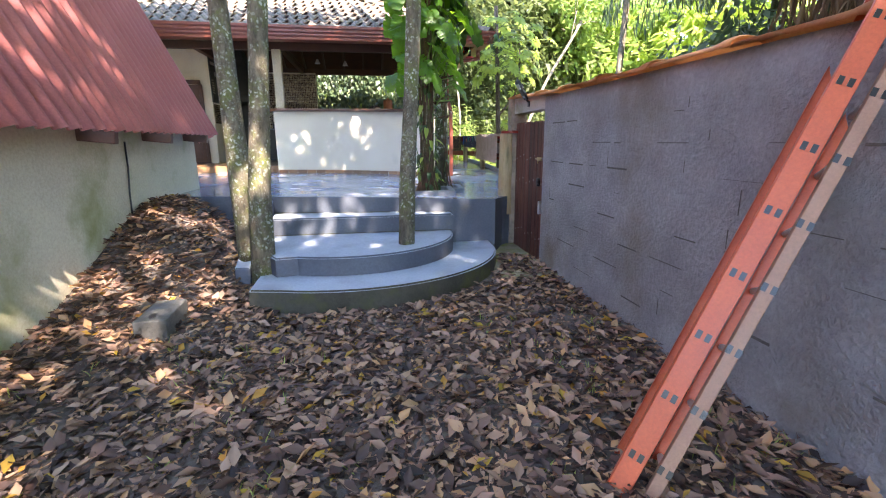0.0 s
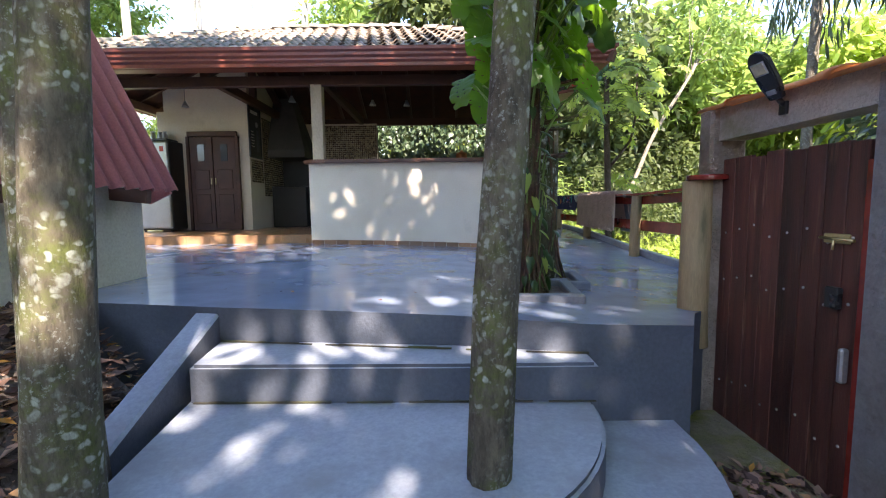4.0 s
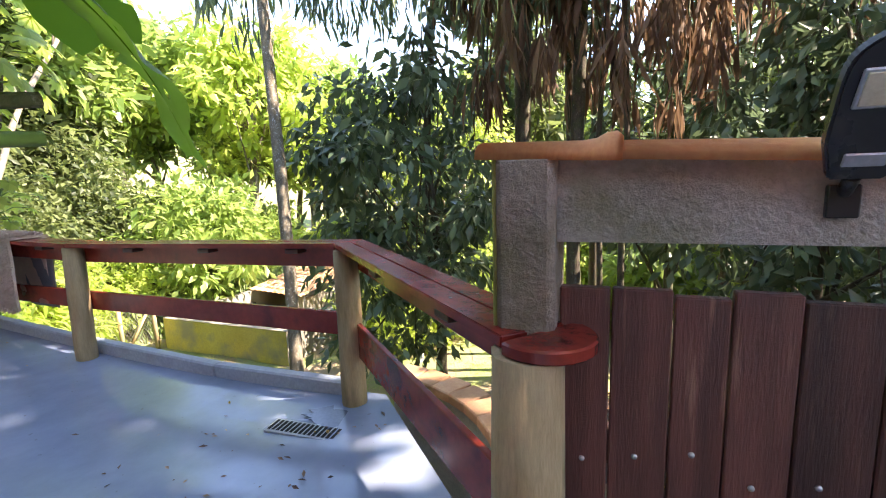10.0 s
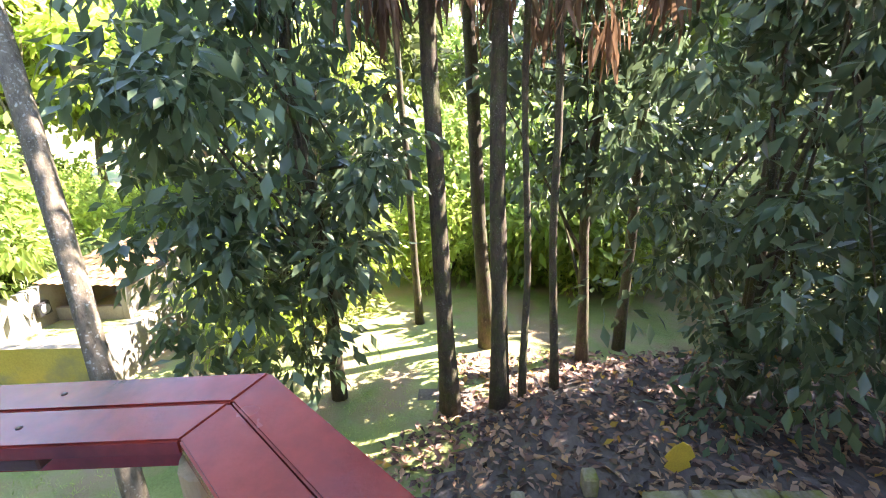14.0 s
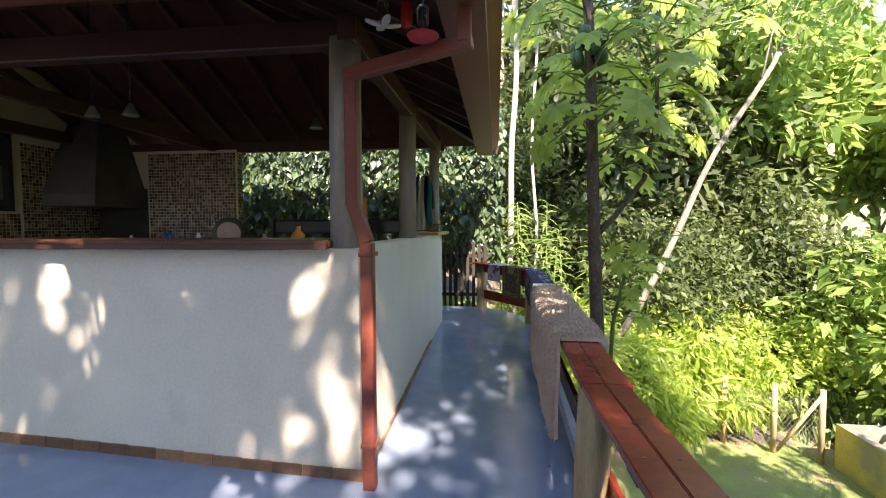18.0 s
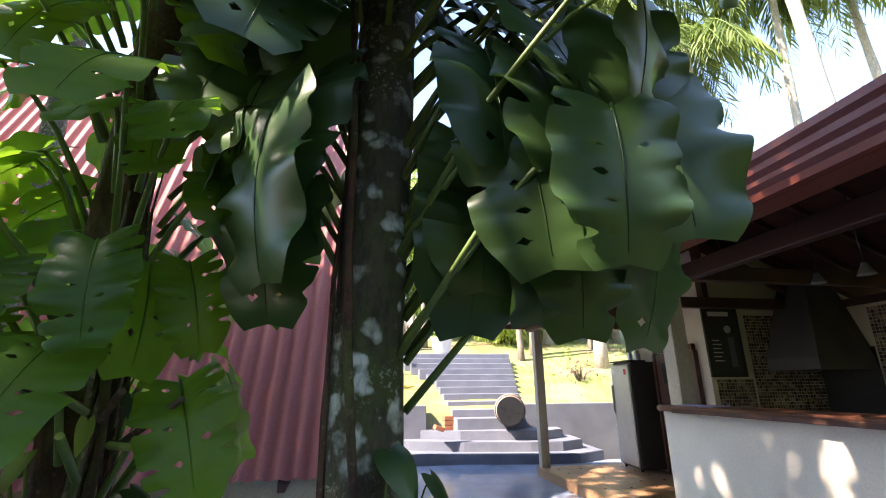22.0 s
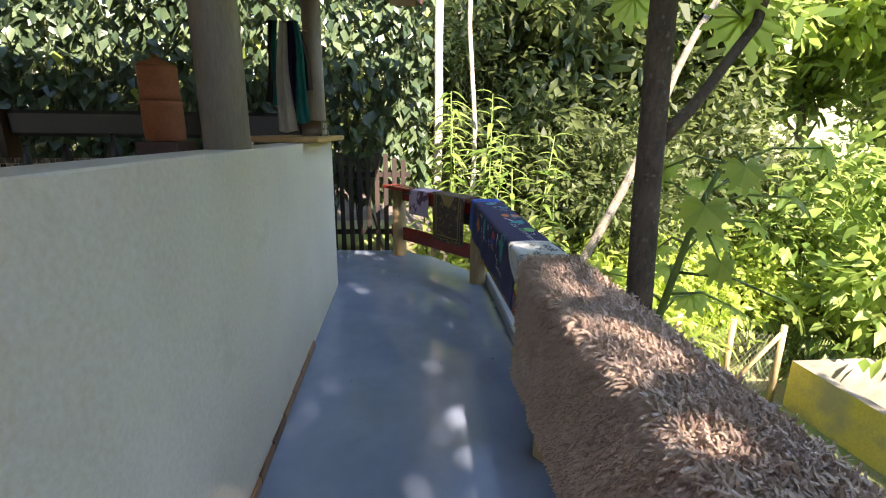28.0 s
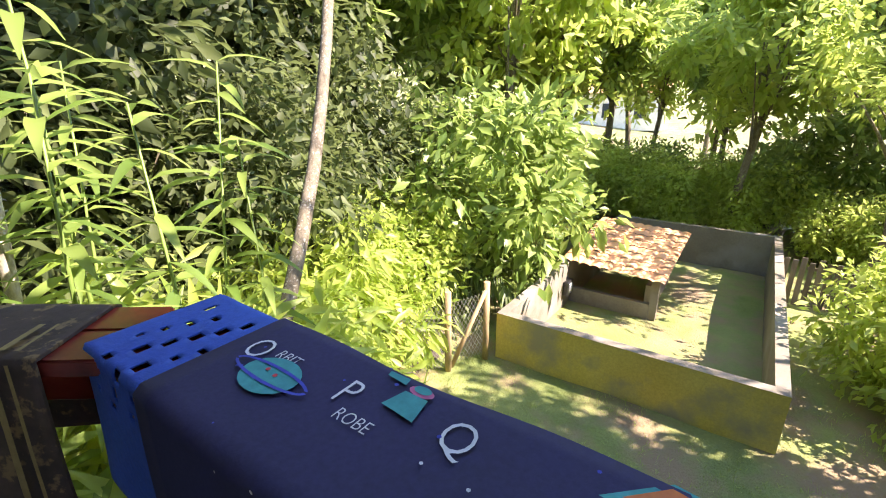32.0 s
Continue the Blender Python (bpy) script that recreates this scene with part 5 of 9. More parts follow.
# ---- downpipe ----
dp = thing("downpipe", "square dark red downpipe from the gutter to the floor", "downpipe")
PIPE = [((0.66, -0.20, 2.62), (0.66, -0.20, 2.45)), ((0.70, -0.20, 2.46), (-0.05, -0.04, 2.36)), ((-0.015, -0.04, 2.40), (-0.015, -0.04, 1.60)), ((-0.015, -0.04, 1.62), (0.075, -0.055, 1.38)), ((0.075, -0.055, 1.38), (0.075, -0.055, -0.12))]
for a, b in PIPE:
    bm = bmesh.new()
    beam(bm, a, b, 0.075, 0.075, 0.006, up=(0, 1, 0.01))
    part("pipe_length", bm, M["fascia_red"], dp)
for z in (1.30, 0.15):
    part("clip", new_box(0.03, 0.12, -0.10, 0.02, z, z + 0.025, bevel=0.003), M["fascia_red"], dp)

# ---- bar counter ----
ct = thing("bar_counter", "thick reddish wooden bar counter with a rounded end", "counter")
bm = bmesh.new()
prism(bm, [(-0.16, -0.06), (-0.16, 0.34), (-3.60, 0.36)] + [(-3.66 + 0.24 * math.cos(radians(a)), 0.13 + 0.235 * math.sin(radians(a))) for a in range(100, 275, 15)] + [(-3.5, -0.10), (-2.4, -0.075), (-1.2, -0.09)], BARH, BARH + 0.055)
bmesh.ops.bevel(bm, geom=bm.edges[:], offset=0.012, segments=2, affect='EDGES')
part("slab", bm, M["counter_wood"], ct)
for xa, xb, ya, yb in ((-0.17, -1.2, -0.062, -0.092), (-1.2, -2.4, -0.092, -0.077), (-2.4, -3.5, -0.077, -0.102)):
    bm = bmesh.new()
    beam(bm, (xa, ya - 0.004, BARH + 0.012), (xb, yb - 0.004, BARH + 0.012), 0.018, 0.036, 0.004)
    part("edge_board", bm, M["dark_wood"], ct, "dark red-brown edge board")
sh = thing("side_shelf", "varnished yellow-brown wooden shelf board on the side wall", "shelf")
part("board", new_box(-0.35, 0.11, 2.95, 4.22, BARH + 0.012, BARH + 0.05, bevel=0.006), M["shelf_wood"], sh)

# tiled strip at the foot of the bar
strip = thing("skirting_tiles", "brown tile skirting at the foot of the bar wall", "skirting")
ts = new_box(-0.098, 0.098, -0.008, 0.004, 0.0, 0.075, bevel=0.002)
tsm = mesh_of("skirting_tile", ts, M["strip_tile"])
for k in range(19):
    x = -3.68 + 0.2 * k
    ob = new("skirting_tile", tsm)
    ob.parent = strip
    ob.matrix_world = pose(x, -0.006, floor_z(x, 0) - 0.005, 0, 0.5 * 3, 0)
for k in range(14):
    y = 0.14 + 0.2 * k
    ob = new("skirting_tile", tsm)
    ob.parent = strip
    ob.matrix_world = pose(0.027, y, floor_z(0, y) - 0.03, 0, 0, 90)
# front edge tiles of the raised floor
edge_tiles = thing("floor_edge_tiles", "brown glazed tiles along the raised kitchen floor edge", "tiles")
et = mesh_of("edge_tile", new_box(-0.198, 0.198, -0.008, 0.003, -0.2, 0.0, bevel=0.003), M["inner_tile"])
tt = mesh_of("floor_tile", new_box(-0.198, 0.198, -0.198, 0.198, -0.008, 0.004, bevel=0.003), M["inner_tile"])
for k in range(10):
    ob = new("edge_tile", et)
    ob.parent = edge_tiles
    ob.matrix_world = pose(-7.73 + 0.4 * k, 0.163, 0.183)
    for j in range(5):
        ob = new("floor_tile", tt)
        ob.parent = edge_tiles
        ob.matrix_world = pose(-7.73 + 0.4 * k, 0.37 + 0.4 * j, 0.186)

# ---- fridge ----
fr = thing("fridge", "tall stainless-front refrigerator with black sides", "refrigerator", (-7.30, 1.98, 0.185), -4)
part("body", new_box(-0.33, 0.33, -0.30, 0.32, 0.04, 1.80, bevel=0.012), M["dark_panel"], fr)
part("door", new_box(-0.33, 0.33, -0.36, -0.305, 0.07, 1.76, bevel=0.018), M["steel"], fr, "brushed steel door")
part("top_panel", new_box(-0.33, 0.33, -0.36, 0.0, 1.80, 1.83, bevel=0.006), M["black_plastic"], fr)
part("handle", new_box(-0.31, -0.28, -0.395, -0.36, 0.9, 1.4, bevel=0.008), M["steel"], fr)
for x in (-0.28, 0.28):
    for y in (-0.28, 0.26):
        part("foot", new_box(x - 0.02, x + 0.02, y - 0.02, y + 0.02, 0.0, 0.05, bevel=0.004), M["black_plastic"], fr)
part("sticker", new_box(0.18, 0.26, -0.364, -0.36, 1.58, 1.68), M["red_plastic"], fr)
part("sticker", new_box(-0.27, -0.20, -0.364, -0.36, 1.60, 1.68), M["white_paint"], fr)
for k, (x, y) in enumerate(((-0.18, 0.0), (-0.07, 0.05), (0.06, 0.0))):
    g = thing("glass_jar", "clear glass jar on top of the fridge", "jar", (-7.30 + x, 1.98 + y, 0.185 + 1.83), group="jars on the fridge")
    bm = bmesh.new()
    lathe(bm, [(0.045, 0.0), (0.05, 0.02), (0.05, 0.13), (0.038, 0.15), (0.038, 0.165)], 14)
    part("body", bm, M["galvanised"], g)
    bm = bmesh.new()
    lathe(bm, [(0.042, 0.165), (0.042, 0.19), (0.01, 0.193)], 14)
    part("lid", bm, M["steel"], g)

# ---- wooden cupboard doors of the store ----
cd_ = thing("store_door", "dark brown wooden double door with small glass panes", "door", (-6.32, 2.06, 0.185))
cd_.scale = (0.76, 1, 1)
part("frame_head", new_box(-0.66, 0.66, -0.05, 0.03, 1.92, 2.02, bevel=0.008), M["dark_wood"], cd_)
for sx in (-1, 1):
    part("frame_jamb", new_box(sx * 0.66 - 0.04, sx * 0.66 + 0.04, -0.05, 0.03, 0.0, 1.92, bevel=0.006), M["dark_wood"], cd_)
    lf = part("leaf", new_box(sx * 0.31 - 0.30, sx * 0.31 + 0.30, -0.03, 0.02, 0.01, 1.91, bevel=0.004), M["dark_wood"], cd_)
    for z0, z1 in ((0.15, 0.75), (0.85, 1.25)):
        part("panel", new_box(sx * 0.31 - 0.20, sx * 0.31 + 0.20, -0.042, -0.028, z0, z1, bevel=0.01), M["dark_wood"], lf)
    part("pane", new_box(sx * 0.31 - 0.09, sx * 0.31 + 0.09, -0.036, -0.029, 1.42, 1.76), M["window_pane"], lf, "small dark glass pane")
    part("handle", new_box(sx * 0.06 - 0.012, sx * 0.06 + 0.012, -0.06, -0.03, 0.95, 1.08, bevel=0.004), M["brass"], lf)

# ---- framed chalk poster on the store wall ----
po = thing("framed_poster", "black framed poster with white lettering on the kitchen wall", "poster", (-5.595, 2.40, 1.72))
part("board", new_box(0.0, 0.015, -0.28, 0.28, 0.0, 1.05), M["dark_panel"], po)
for a in ((-0.31, 0.31, -0.03, 0.03), (-0.31, 0.31, 1.02, 1.08)):
    part("frame_bar", new_box(0.0, 0.035, a[0], a[1], a[2], a[3], bevel=0.004), M["black_plastic"], po)
for a in ((-0.31, -0.26), (0.26, 0.31)):
    part("frame_bar", new_box(0.0, 0.034, a[0], a[1], 0.03, 1.02, bevel=0.004), M["black_plastic"], po)
for k, (z, w) in enumerate(((0.88, 0.36), (0.50, 0.12), (0.44, 0.16), (0.38, 0.14), (0.32, 0.16), (0.26, 0.13), (0.20, 0.16))):
    part("lettering", new_box(0.0152, 0.0175, -0.20, -0.20 + w, z, z + (0.07 if k == 0 else 0.018)), M["white_paint"], po)
bm = bmesh.new()
lathe(bm, [(0.06, 0), (0.058, 0.003)], 18, Matrix.Translation((0.0155, 0.10, 0.68)) @ Matrix.Rotation(radians(90), 4, 'Y'))
part("badge", bm, M["mat_white"], po, "round white badge")
part("figure", new_box(0.0152, 0.0175, 0.08, 0.18, 0.12, 0.56), M["ink_grey"], po, "tall grey shape")

# ---- pendant lamps ----
for x, y, z in ((-2.25, 0.9, 2.42), (-2.9, 1.2, 2.50), (-0.9, 1.6, 2.42), (-6.2, 0.9, 2.45), (-4.2, 0.6, 2.45)):
    pl = thing("pendant_lamp", "small grey cone pendant lamp hanging under the roof", "lamp", (x, y, z), group="pendant lamps")
    bm = bmesh.new()
    tube(bm, [(0, 0, 0.08), (0, 0, RE + (RR - RE) * min(1, (y - RY0) / RUN) - z - 0.01)], 0.005, 6)
    part("cord", bm, M["black_plastic"], pl)
    bm = bmesh.new()
    lathe(bm, [(0.065, 0.0), (0.06, 0.01), (0.025, 0.08), (0.02, 0.10)], 16)
    part("shade", bm, M["galvanised"], pl)

# ---- hanging hummingbird feeders under the corner ----
for k, (x, y, z, kind) in enumerate(((0.20, -0.12, 2.60, 0), (0.335, -0.13, 2.58, 1), (0.45, -0.28, 2.48, 2))):
    hf = thing("bird_feeder", ("white flower-shaped hanging bird feeder", "red hanging bird feeder bottle", "blue glass hanging bird feeder with a red dish")[kind], "bird feeder", (x, y, z), group="bird feeders")
    bm = bmesh.new()
    tube(bm, [(0, 0, 0.15), (0.008, 0, 0.20), (0, 0, 2.99 - z)], 0.004, 6)
    part("hook", bm, M["galvanised"], hf)
    bm = bmesh.new()
    lathe(bm, [(0.02, 0.0), (0.032, 0.02), (0.034, 0.12), (0.014, 0.155)], 14)
    part("bottle", bm, (M["clear_glass"], M["red_plastic"], M["blue_glass"])[kind], hf)
    if kind == 0:
        for j in range(4):
            bm = bmesh.new()
            prism(bm, arc(0.055, 0, 0.05, 0.022, 0, 330, 11), -0.012, -0.002, Matrix.Rotation(radians(90 * j + 30), 4, 'Z') @ Matrix.Rotation(radians(-12), 4, 'Y'))
            part("petal", bm, M["white_paint"], hf)
    if kind == 2:
        bm = bmesh.new()
        lathe(bm, [(0.02, -0.035), (0.075, -0.03), (0.085, -0.012), (0.06, -0.004), (0.03, 0.0)], 18)
        part("dish", bm, M["print_red"], hf, "red and white dish")

# ---- stove, back counter and clutter ----
st = thing("stove", "black cooking stove under the hood", "stove", (-5.15, 3.55, 0.185))
part("body", new_box(-0.40, 0.38, -0.40, 0.48, 0.0, 0.92, bevel=0.01), M["dark_panel"], st)
part("hob", new_box(-0.40, 0.38, -0.40, 0.48, 0.921, 0.945, bevel=0.004), M["black_plastic"], st)
for x in (-0.18, 0.18):
    for y in (-0.15, 0.2):
        bm = bmesh.new()
        lathe(bm, [(0.07, 0.945), (0.07, 0.96), (0.03, 0.962)], 14, Matrix.Translation((x, y, 0)))
        part("burner", bm, M["dark_panel"], st)
# added dark sheet that hides the cream wall between hob and hood
part("added_panel", new_box(-0.43, 0.41, 0.486, 0.512, 0.0, 1.9), M["dark_panel"], st, "dark panel added over the cream wall behind the stove")
bc = thing("back_counter", "dark kitchen counter along the open back", "counter", (0, 0, 0.185))
part("carcass", new_box(-4.70, -0.3, 3.50, 4.06, 0.0, 0.86), M["dark_panel"], bc)
part("worktop", new_box(-4.72, -0.18, 3.46, 4.065, 0.862, 0.90, bevel=0.004), M["asphalt_grey"], bc)
cr = random.Random(9)


def bottle(x, y, z, h, r, mat, cat="bottle", lab="kitchen bottle on the counter"):
    b = thing(cat.replace(" ", "_"), lab, cat, (x, y, z), group="counter clutter")
    bm = bmesh.new()
    lathe(bm, [(r * 0.95, 0), (r, 0.01), (r, h * 0.6), (r * 0.4, h * 0.78), (r * 0.36, h * 0.95)], 14)
    part("body", bm, mat, b)
    bm = bmesh.new()
    lathe(bm, [(r * 0.42, h * 0.95), (r * 0.42, h), (r * 0.1, h * 1.01)], 12)
    part("cap", bm, M["black_plastic"], b)


for k in (0, 1, 2, 3, 4, 5, 6, 7, 8, 10):
    bottle(-4.45 + 0.36 * k + cr.uniform(-0.1, 0.1), 3.75 + cr.uniform(-0.12, 0.15), 0.185 + 0.90, cr.uniform(0.16, 0.34), cr.uniform(0.03, 0.05),
           cr.choice([M["dark_panel"], M["steel"], M["dark_wood"], M["white_paint"], M["red_plastic"]]), lab="bottle standing on the back counter")
CZ = BARH + 0.056
IZ = 1.271
ic = thing("inner_counter", "dark work counter behind the bar", "counter")
part("carcass", new_box(-2.95, -0.42, 0.92, 1.46, 0.19, 1.23), M["dark_panel"], ic)
part("worktop", new_box(-2.98, -0.40, 0.88, 1.50, 1.232, 1.27, bevel=0.006), M["asphalt_grey"], ic)
for x, y, h, r, mat, lab in ((-2.42, 1.05, 0.14, 0.035, M["white_paint"], "small white pot on the counter"), (-2.08, 1.1, 0.17, 0.04, M["blue_cloth"], "blue glass on the counter"), (-1.82, 1.05, 0.12, 0.05, M["steel"], "steel cup on the counter"),
                             (-2.25, 1.25, 0.20, 0.035, M["dark_panel"], "dark bottle on the counter"), (-1.16, 1.05, 0.15, 0.04, M["steel"], "steel shaker on the counter"), (-1.95, 1.3, 0.16, 0.035, M["white_paint"], "white cup on the counter"), (-0.95, 1.26, 0.22, 0.06, M["orange_plastic"], "orange plastic jug on the counter"), (-0.74, 1.18, 0.11, 0.085, M["blue_cloth"], "blue bowl on the counter"), (-1.07, 1.30, 0.12, 0.07, M["red_plastic"], "red tin on the counter")):
    bottle(x, y, IZ, h, r, mat, "cup", lab)
# a small keg lying in its cradle
kg = thing("mini_keg", "small wooden keg with black bands lying on the counter", "keg", (-1.6, 1.25, IZ), 28)
km = Matrix.Translation((0, -0.15, 0.15)) @ Matrix.Rotation(radians(-90), 4, 'X') @ Matrix.Scale(1.15, 4)
bm = bmesh.new()
lathe(bm, [(0.085, 0.0), (0.095, 0.005), (0.118, 0.13), (0.095, 0.255), (0.085, 0.26)], 22, km)
part("barrel", bm, M["dark_wood"], kg)
bm = bmesh.new()
lathe(bm, [(0.086, -0.001), (0.08, -0.004), (0.002, -0.004)], 22, km)
part("head", bm, M["barrel_wood"], kg, "pale round end")
for z in (0.03, 0.09, 0.17, 0.23):
    bm = bmesh.new()
    rr = 0.097 + 0.023 * math.sin(math.pi * z / 0.26)
    lathe(bm, [(rr, z - 0.012), (rr + 0.006, z - 0.010), (rr + 0.006, z + 0.010), (rr, z + 0.012)], 22, km)
    part("band", bm, M["black_plastic"], kg)
for y in (-0.1, 0.1):
    part("cradle", new_box(-0.13, 0.13, y - 0.018, y + 0.018, 0.0, 0.045, bevel=0.003), M["dark_wood"], kg)
pp = thing("paper_sheet", "pale purple papers lying on the bar end", "papers", (-3.35, 0.12, CZ), 8)
part("sheet", new_box(-0.20, 0.20, -0.10, 0.10, 0.001, 0.008), M["purple_paper"], pp)

# clay water filter and towels near the far column
jug = thing("clay_water_filter", "tall brown clay water filter on a dark wooden stand", "water filter", (-1.14, 3.66, 0.185 + 0.90))
part("stand", new_box(-0.15, 0.15, -0.15, 0.15, 0.0, 0.26, bevel=0.006), M["dark_wood"], jug)
bm = bmesh.new()
lathe(bm, [(0.10, 0.26), (0.135, 0.27), (0.14, 0.34), (0.138, 0.52), (0.145, 0.535), (0.138, 0.55)], 20)
part("lower_chamber", bm, M["brick"], jug)
bm = bmesh.new()
lathe(bm, [(0.138, 0.553), (0.132, 0.60), (0.130, 0.76), (0.136, 0.775), (0.12, 0.785)], 20)
part("upper_chamber", bm, M["brick"], jug)
bm = bmesh.new()
lathe(bm, [(0.13, 0.786), (0.125, 0.80), (0.05, 0.83), (0.02, 0.845), (0.025, 0.865), (0.005, 0.87)], 18)
part("lid", bm, M["brick"], jug)
tw = thing("hanging_towels", "white, teal and dark dish towels hanging between the columns", "towel", (-0.14, 3.36, BARH + 0.05))
bm = bmesh.new()
tube(bm, [(0.06, -1.32, 0.78), (0.0, -0.6, 0.745), (0.0, 0.0, 0.735), (0.06, 0.58, 0.78)], 0.006, 6)
part("cord", bm, M["dark_wood"], tw)
for k, (x, y, lo, w, mat) in enumerate(((-0.11, 0.05, 0.22, 0.09, M["dark_panel"]), (-0.085, -0.02, 0.20, 0.05, M["teal_towel"]), (-0.02, -0.05, 0.02, 0.10, M["white_towel"]), (0.035, 0.04, 0.16, 0.09, M["navy_mat"]), (0.085, -0.01, 0.08, 0.075, M["teal_towel"]), (0.10, 0.06, 0.30, 0.07, M["dark_panel"]))):
    bm = bmesh.new()
    vs = []
    for i in range(10):
        f = i / 9
        for j in range(9):
            a = j / 8
            g = w * (1.25 - 0.75 * f)
            vs.append(bm.verts.new((x * (1.15 - 0.45 * f) + (a - 0.5) * g + 0.012 * math.sin(f * 5 + k), y * (1 - f) + (0.022 - 0.008 * f) * math.sin(a * 12 + k * 1.7 + f), lo + 0.03 * abs(a - 0.4) * (1 - f) + (0.745 - lo) * f)))
    for i in range(9):
        for j in range(8):
            f = bm.faces.new((vs[i * 9 + j], vs[i * 9 + j + 1], vs[i * 9 + j + 10], vs[i * 9 + j + 9]))
            f.smooth = True
    bmesh.ops.solidify(bm, geom=bm.faces[:], thickness=0.004)
    part("towel", bm, mat, tw)
ca = thing("mosaic_caddy", "mosaic tiled utensil box on the shelf", "box", (-0.06, 3.78, BARH + 0.05))
part("body", new_box(-0.05, 0.10, -0.26, 0.02, 0.0, 0.11, bevel=0.004), M["mosaic_dark"], ca)
for k in range(7):
    part("tile", new_box(0.10, 0.104, -0.255 + 0.038 * k, -0.222 + 0.038 * k, 0.008 + 0.05 * (k % 2), 0.045 + 0.05 * (k % 2)), M["grout"], ca)
aw = thing("roller_blind", "rolled black awning under the back eave", "blind", (-1.6, 4.30, 1.36))
part("roll", new_box(-1.1, 1.35, -0.05, 0.06, 0.0, 0.22, bevel=0.03), M["dark_panel"], aw)
part("bracket", new_box(-1.15, -1.1, -0.10, 0.06, -0.19, 0.22), M["dark_wood"], aw)
part("bracket", new_box(1.35, 1.40, -0.10, 0.06, -0.19, 0.22), M["dark_wood"], aw)

# ---- barrel and bricks on the hillside stairs ----
ba = thing("barrel", "wooden barrel with black steel hoops lying on the stairs", "barrel", (-10.02, 0.36, 0.70), -16)
bmx = Matrix.Translation((-0.38, 0, 0.36)) @ Matrix.Rotation(radians(90), 4, 'Y')
bm = bmesh.new()
lathe(bm, [(0.27, 0.0), (0.29, 0.0), (0.33, 0.2), (0.355, 0.4), (0.33, 0.6), (0.29, 0.80), (0.27, 0.80)], 28, bmx)
part("staves", bm, M["barrel_wood"], ba)
bm = bmesh.new()
lathe(bm, [(0.272, 0.775), (0.272, 0.79)], 28, bmx)
part("head", bm, M["barrel_wood"], ba)
for z in (0.02, 0.18, 0.62, 0.78):
    bm = bmesh.new()
    rr = 0.29 + 0.065 * math.sin(math.pi * z / 0.8)
    lathe(bm, [(rr, z - 0.025), (rr + 0.012, z - 0.02), (rr + 0.012, z + 0.02), (rr, z + 0.025)], 28, bmx)
    part("hoop", bm, M["black_plastic"], ba)
bs = thing("brick_pile", "small pile of red clay bricks beside the stairs", "bricks", (-9.75, -1.15, 0.68), 8)
for x, y, z, ry in ((0, 0, 0.0, 0), (0.0, 0, 0.10, 0), (0, 0, 0.20, 0), (0.0, -0.22, 0.0, -18)):
    part("brick", new_box(-0.10, 0.10, -0.10, 0.10, z, z + 0.095, Matrix.Translation((x, y, 0)) @ Matrix.Rotation(radians(ry), 4, 'X'), 0.008), M["brick"], bs)


# ---- trees of the yard and terrace ----
# trunks stand in view; their unseen crowns are placed and thinned to dapple the terrace
tree("yard_tree", "slim lichen-spotted tree beside the steps", (-2.97, -5.98, -0.62), (-2.50, -6.0, 9.5), 0.095, 0.06, (-1.9, -7.3, 10.0), (3.0, 2.6, 1.5), 52, 34, 0.30, M["leaf_mid"], M["bark_lichen"], 11, bend=0.20, group="yard trees")
tree("yard_tree", "slim pale lichen-spotted tree beside the steps", (-3.12, -5.75, -0.45), (-3.35, -5.6, 9.0), 0.10, 0.065, (-4.2, -6.4, 9.6), (2.6, 2.4, 1.4), 40, 32, 0.30, M["leaf_mid"], M["bark_lichen"], 12, bend=0.16, group="yard trees")
tree("step_tree", "slim lichen-covered tree growing through the round step", (-1.51, -5.78, -0.44), (-1.08, -5.56, 8.6), 0.078, 0.066, (0.3, -7.1, 9.2), (3.1, 2.1, 1.4), 58, 36, 0.30, M["leaf_mid"], M["bark_lichen"], 13, bend=0.10, group="yard trees", flare=1.15)
# trees out of view, added to block the sun over yard, terrace and walkway
tree("added_shade_tree", "unseen tall broad-leaved tree added to shade the yard", (1.7, -9.6, -2.0), (1.5, -9.8, 9.4), 0.16, 0.09, (1.8, -10.4, 9.8), (3.4, 3.0, 1.7), 54, 36, 0.32, M["leaf_mid"], M["bark_dark"], 14, group="shade trees", bare=(1.05, -10.2, 0.75))
tree("added_shade_tree", "unseen tall broad-leaved tree added to shade the yard", (0.95, -12.2, -2.0), (0.6, -12.0, 9.4), 0.15, 0.09, (-1.0, -10.7, 9.4), (3.0, 2.6, 1.5), 150, 36, 0.32, M["leaf_mid"], M["bark_dark"], 17, group="shade trees", bare=(1.05, -10.2, 0.75))
tree("added_shade_tree", "unseen tall broad-leaved tree added to shade the walkway", (3.9, -8.0, -2.6), (3.6, -6.4, 8.4), 0.13, 0.08, (3.4, -5.5, 8.9), (2.3, 3.5, 1.3), 165, 36, 0.30, M["leaf_mid"], M["bark_dark"], 18, group="shade trees", bare=(2.5, -8.1, 0.95))
tree("added_shade_tree", "unseen tall broad-leaved tree added to shade the yard", (4.2, -12.0, -2.8), (4.0, -12.0, 10.0), 0.18, 0.1, (3.8, -12.6, 10.4), (3.0, 3.2, 2.0), 90, 36, 0.32, M["leaf_mid"], M["bark_dark"], 15, group="shade trees", bare=(1.05, -10.2, 0.75))
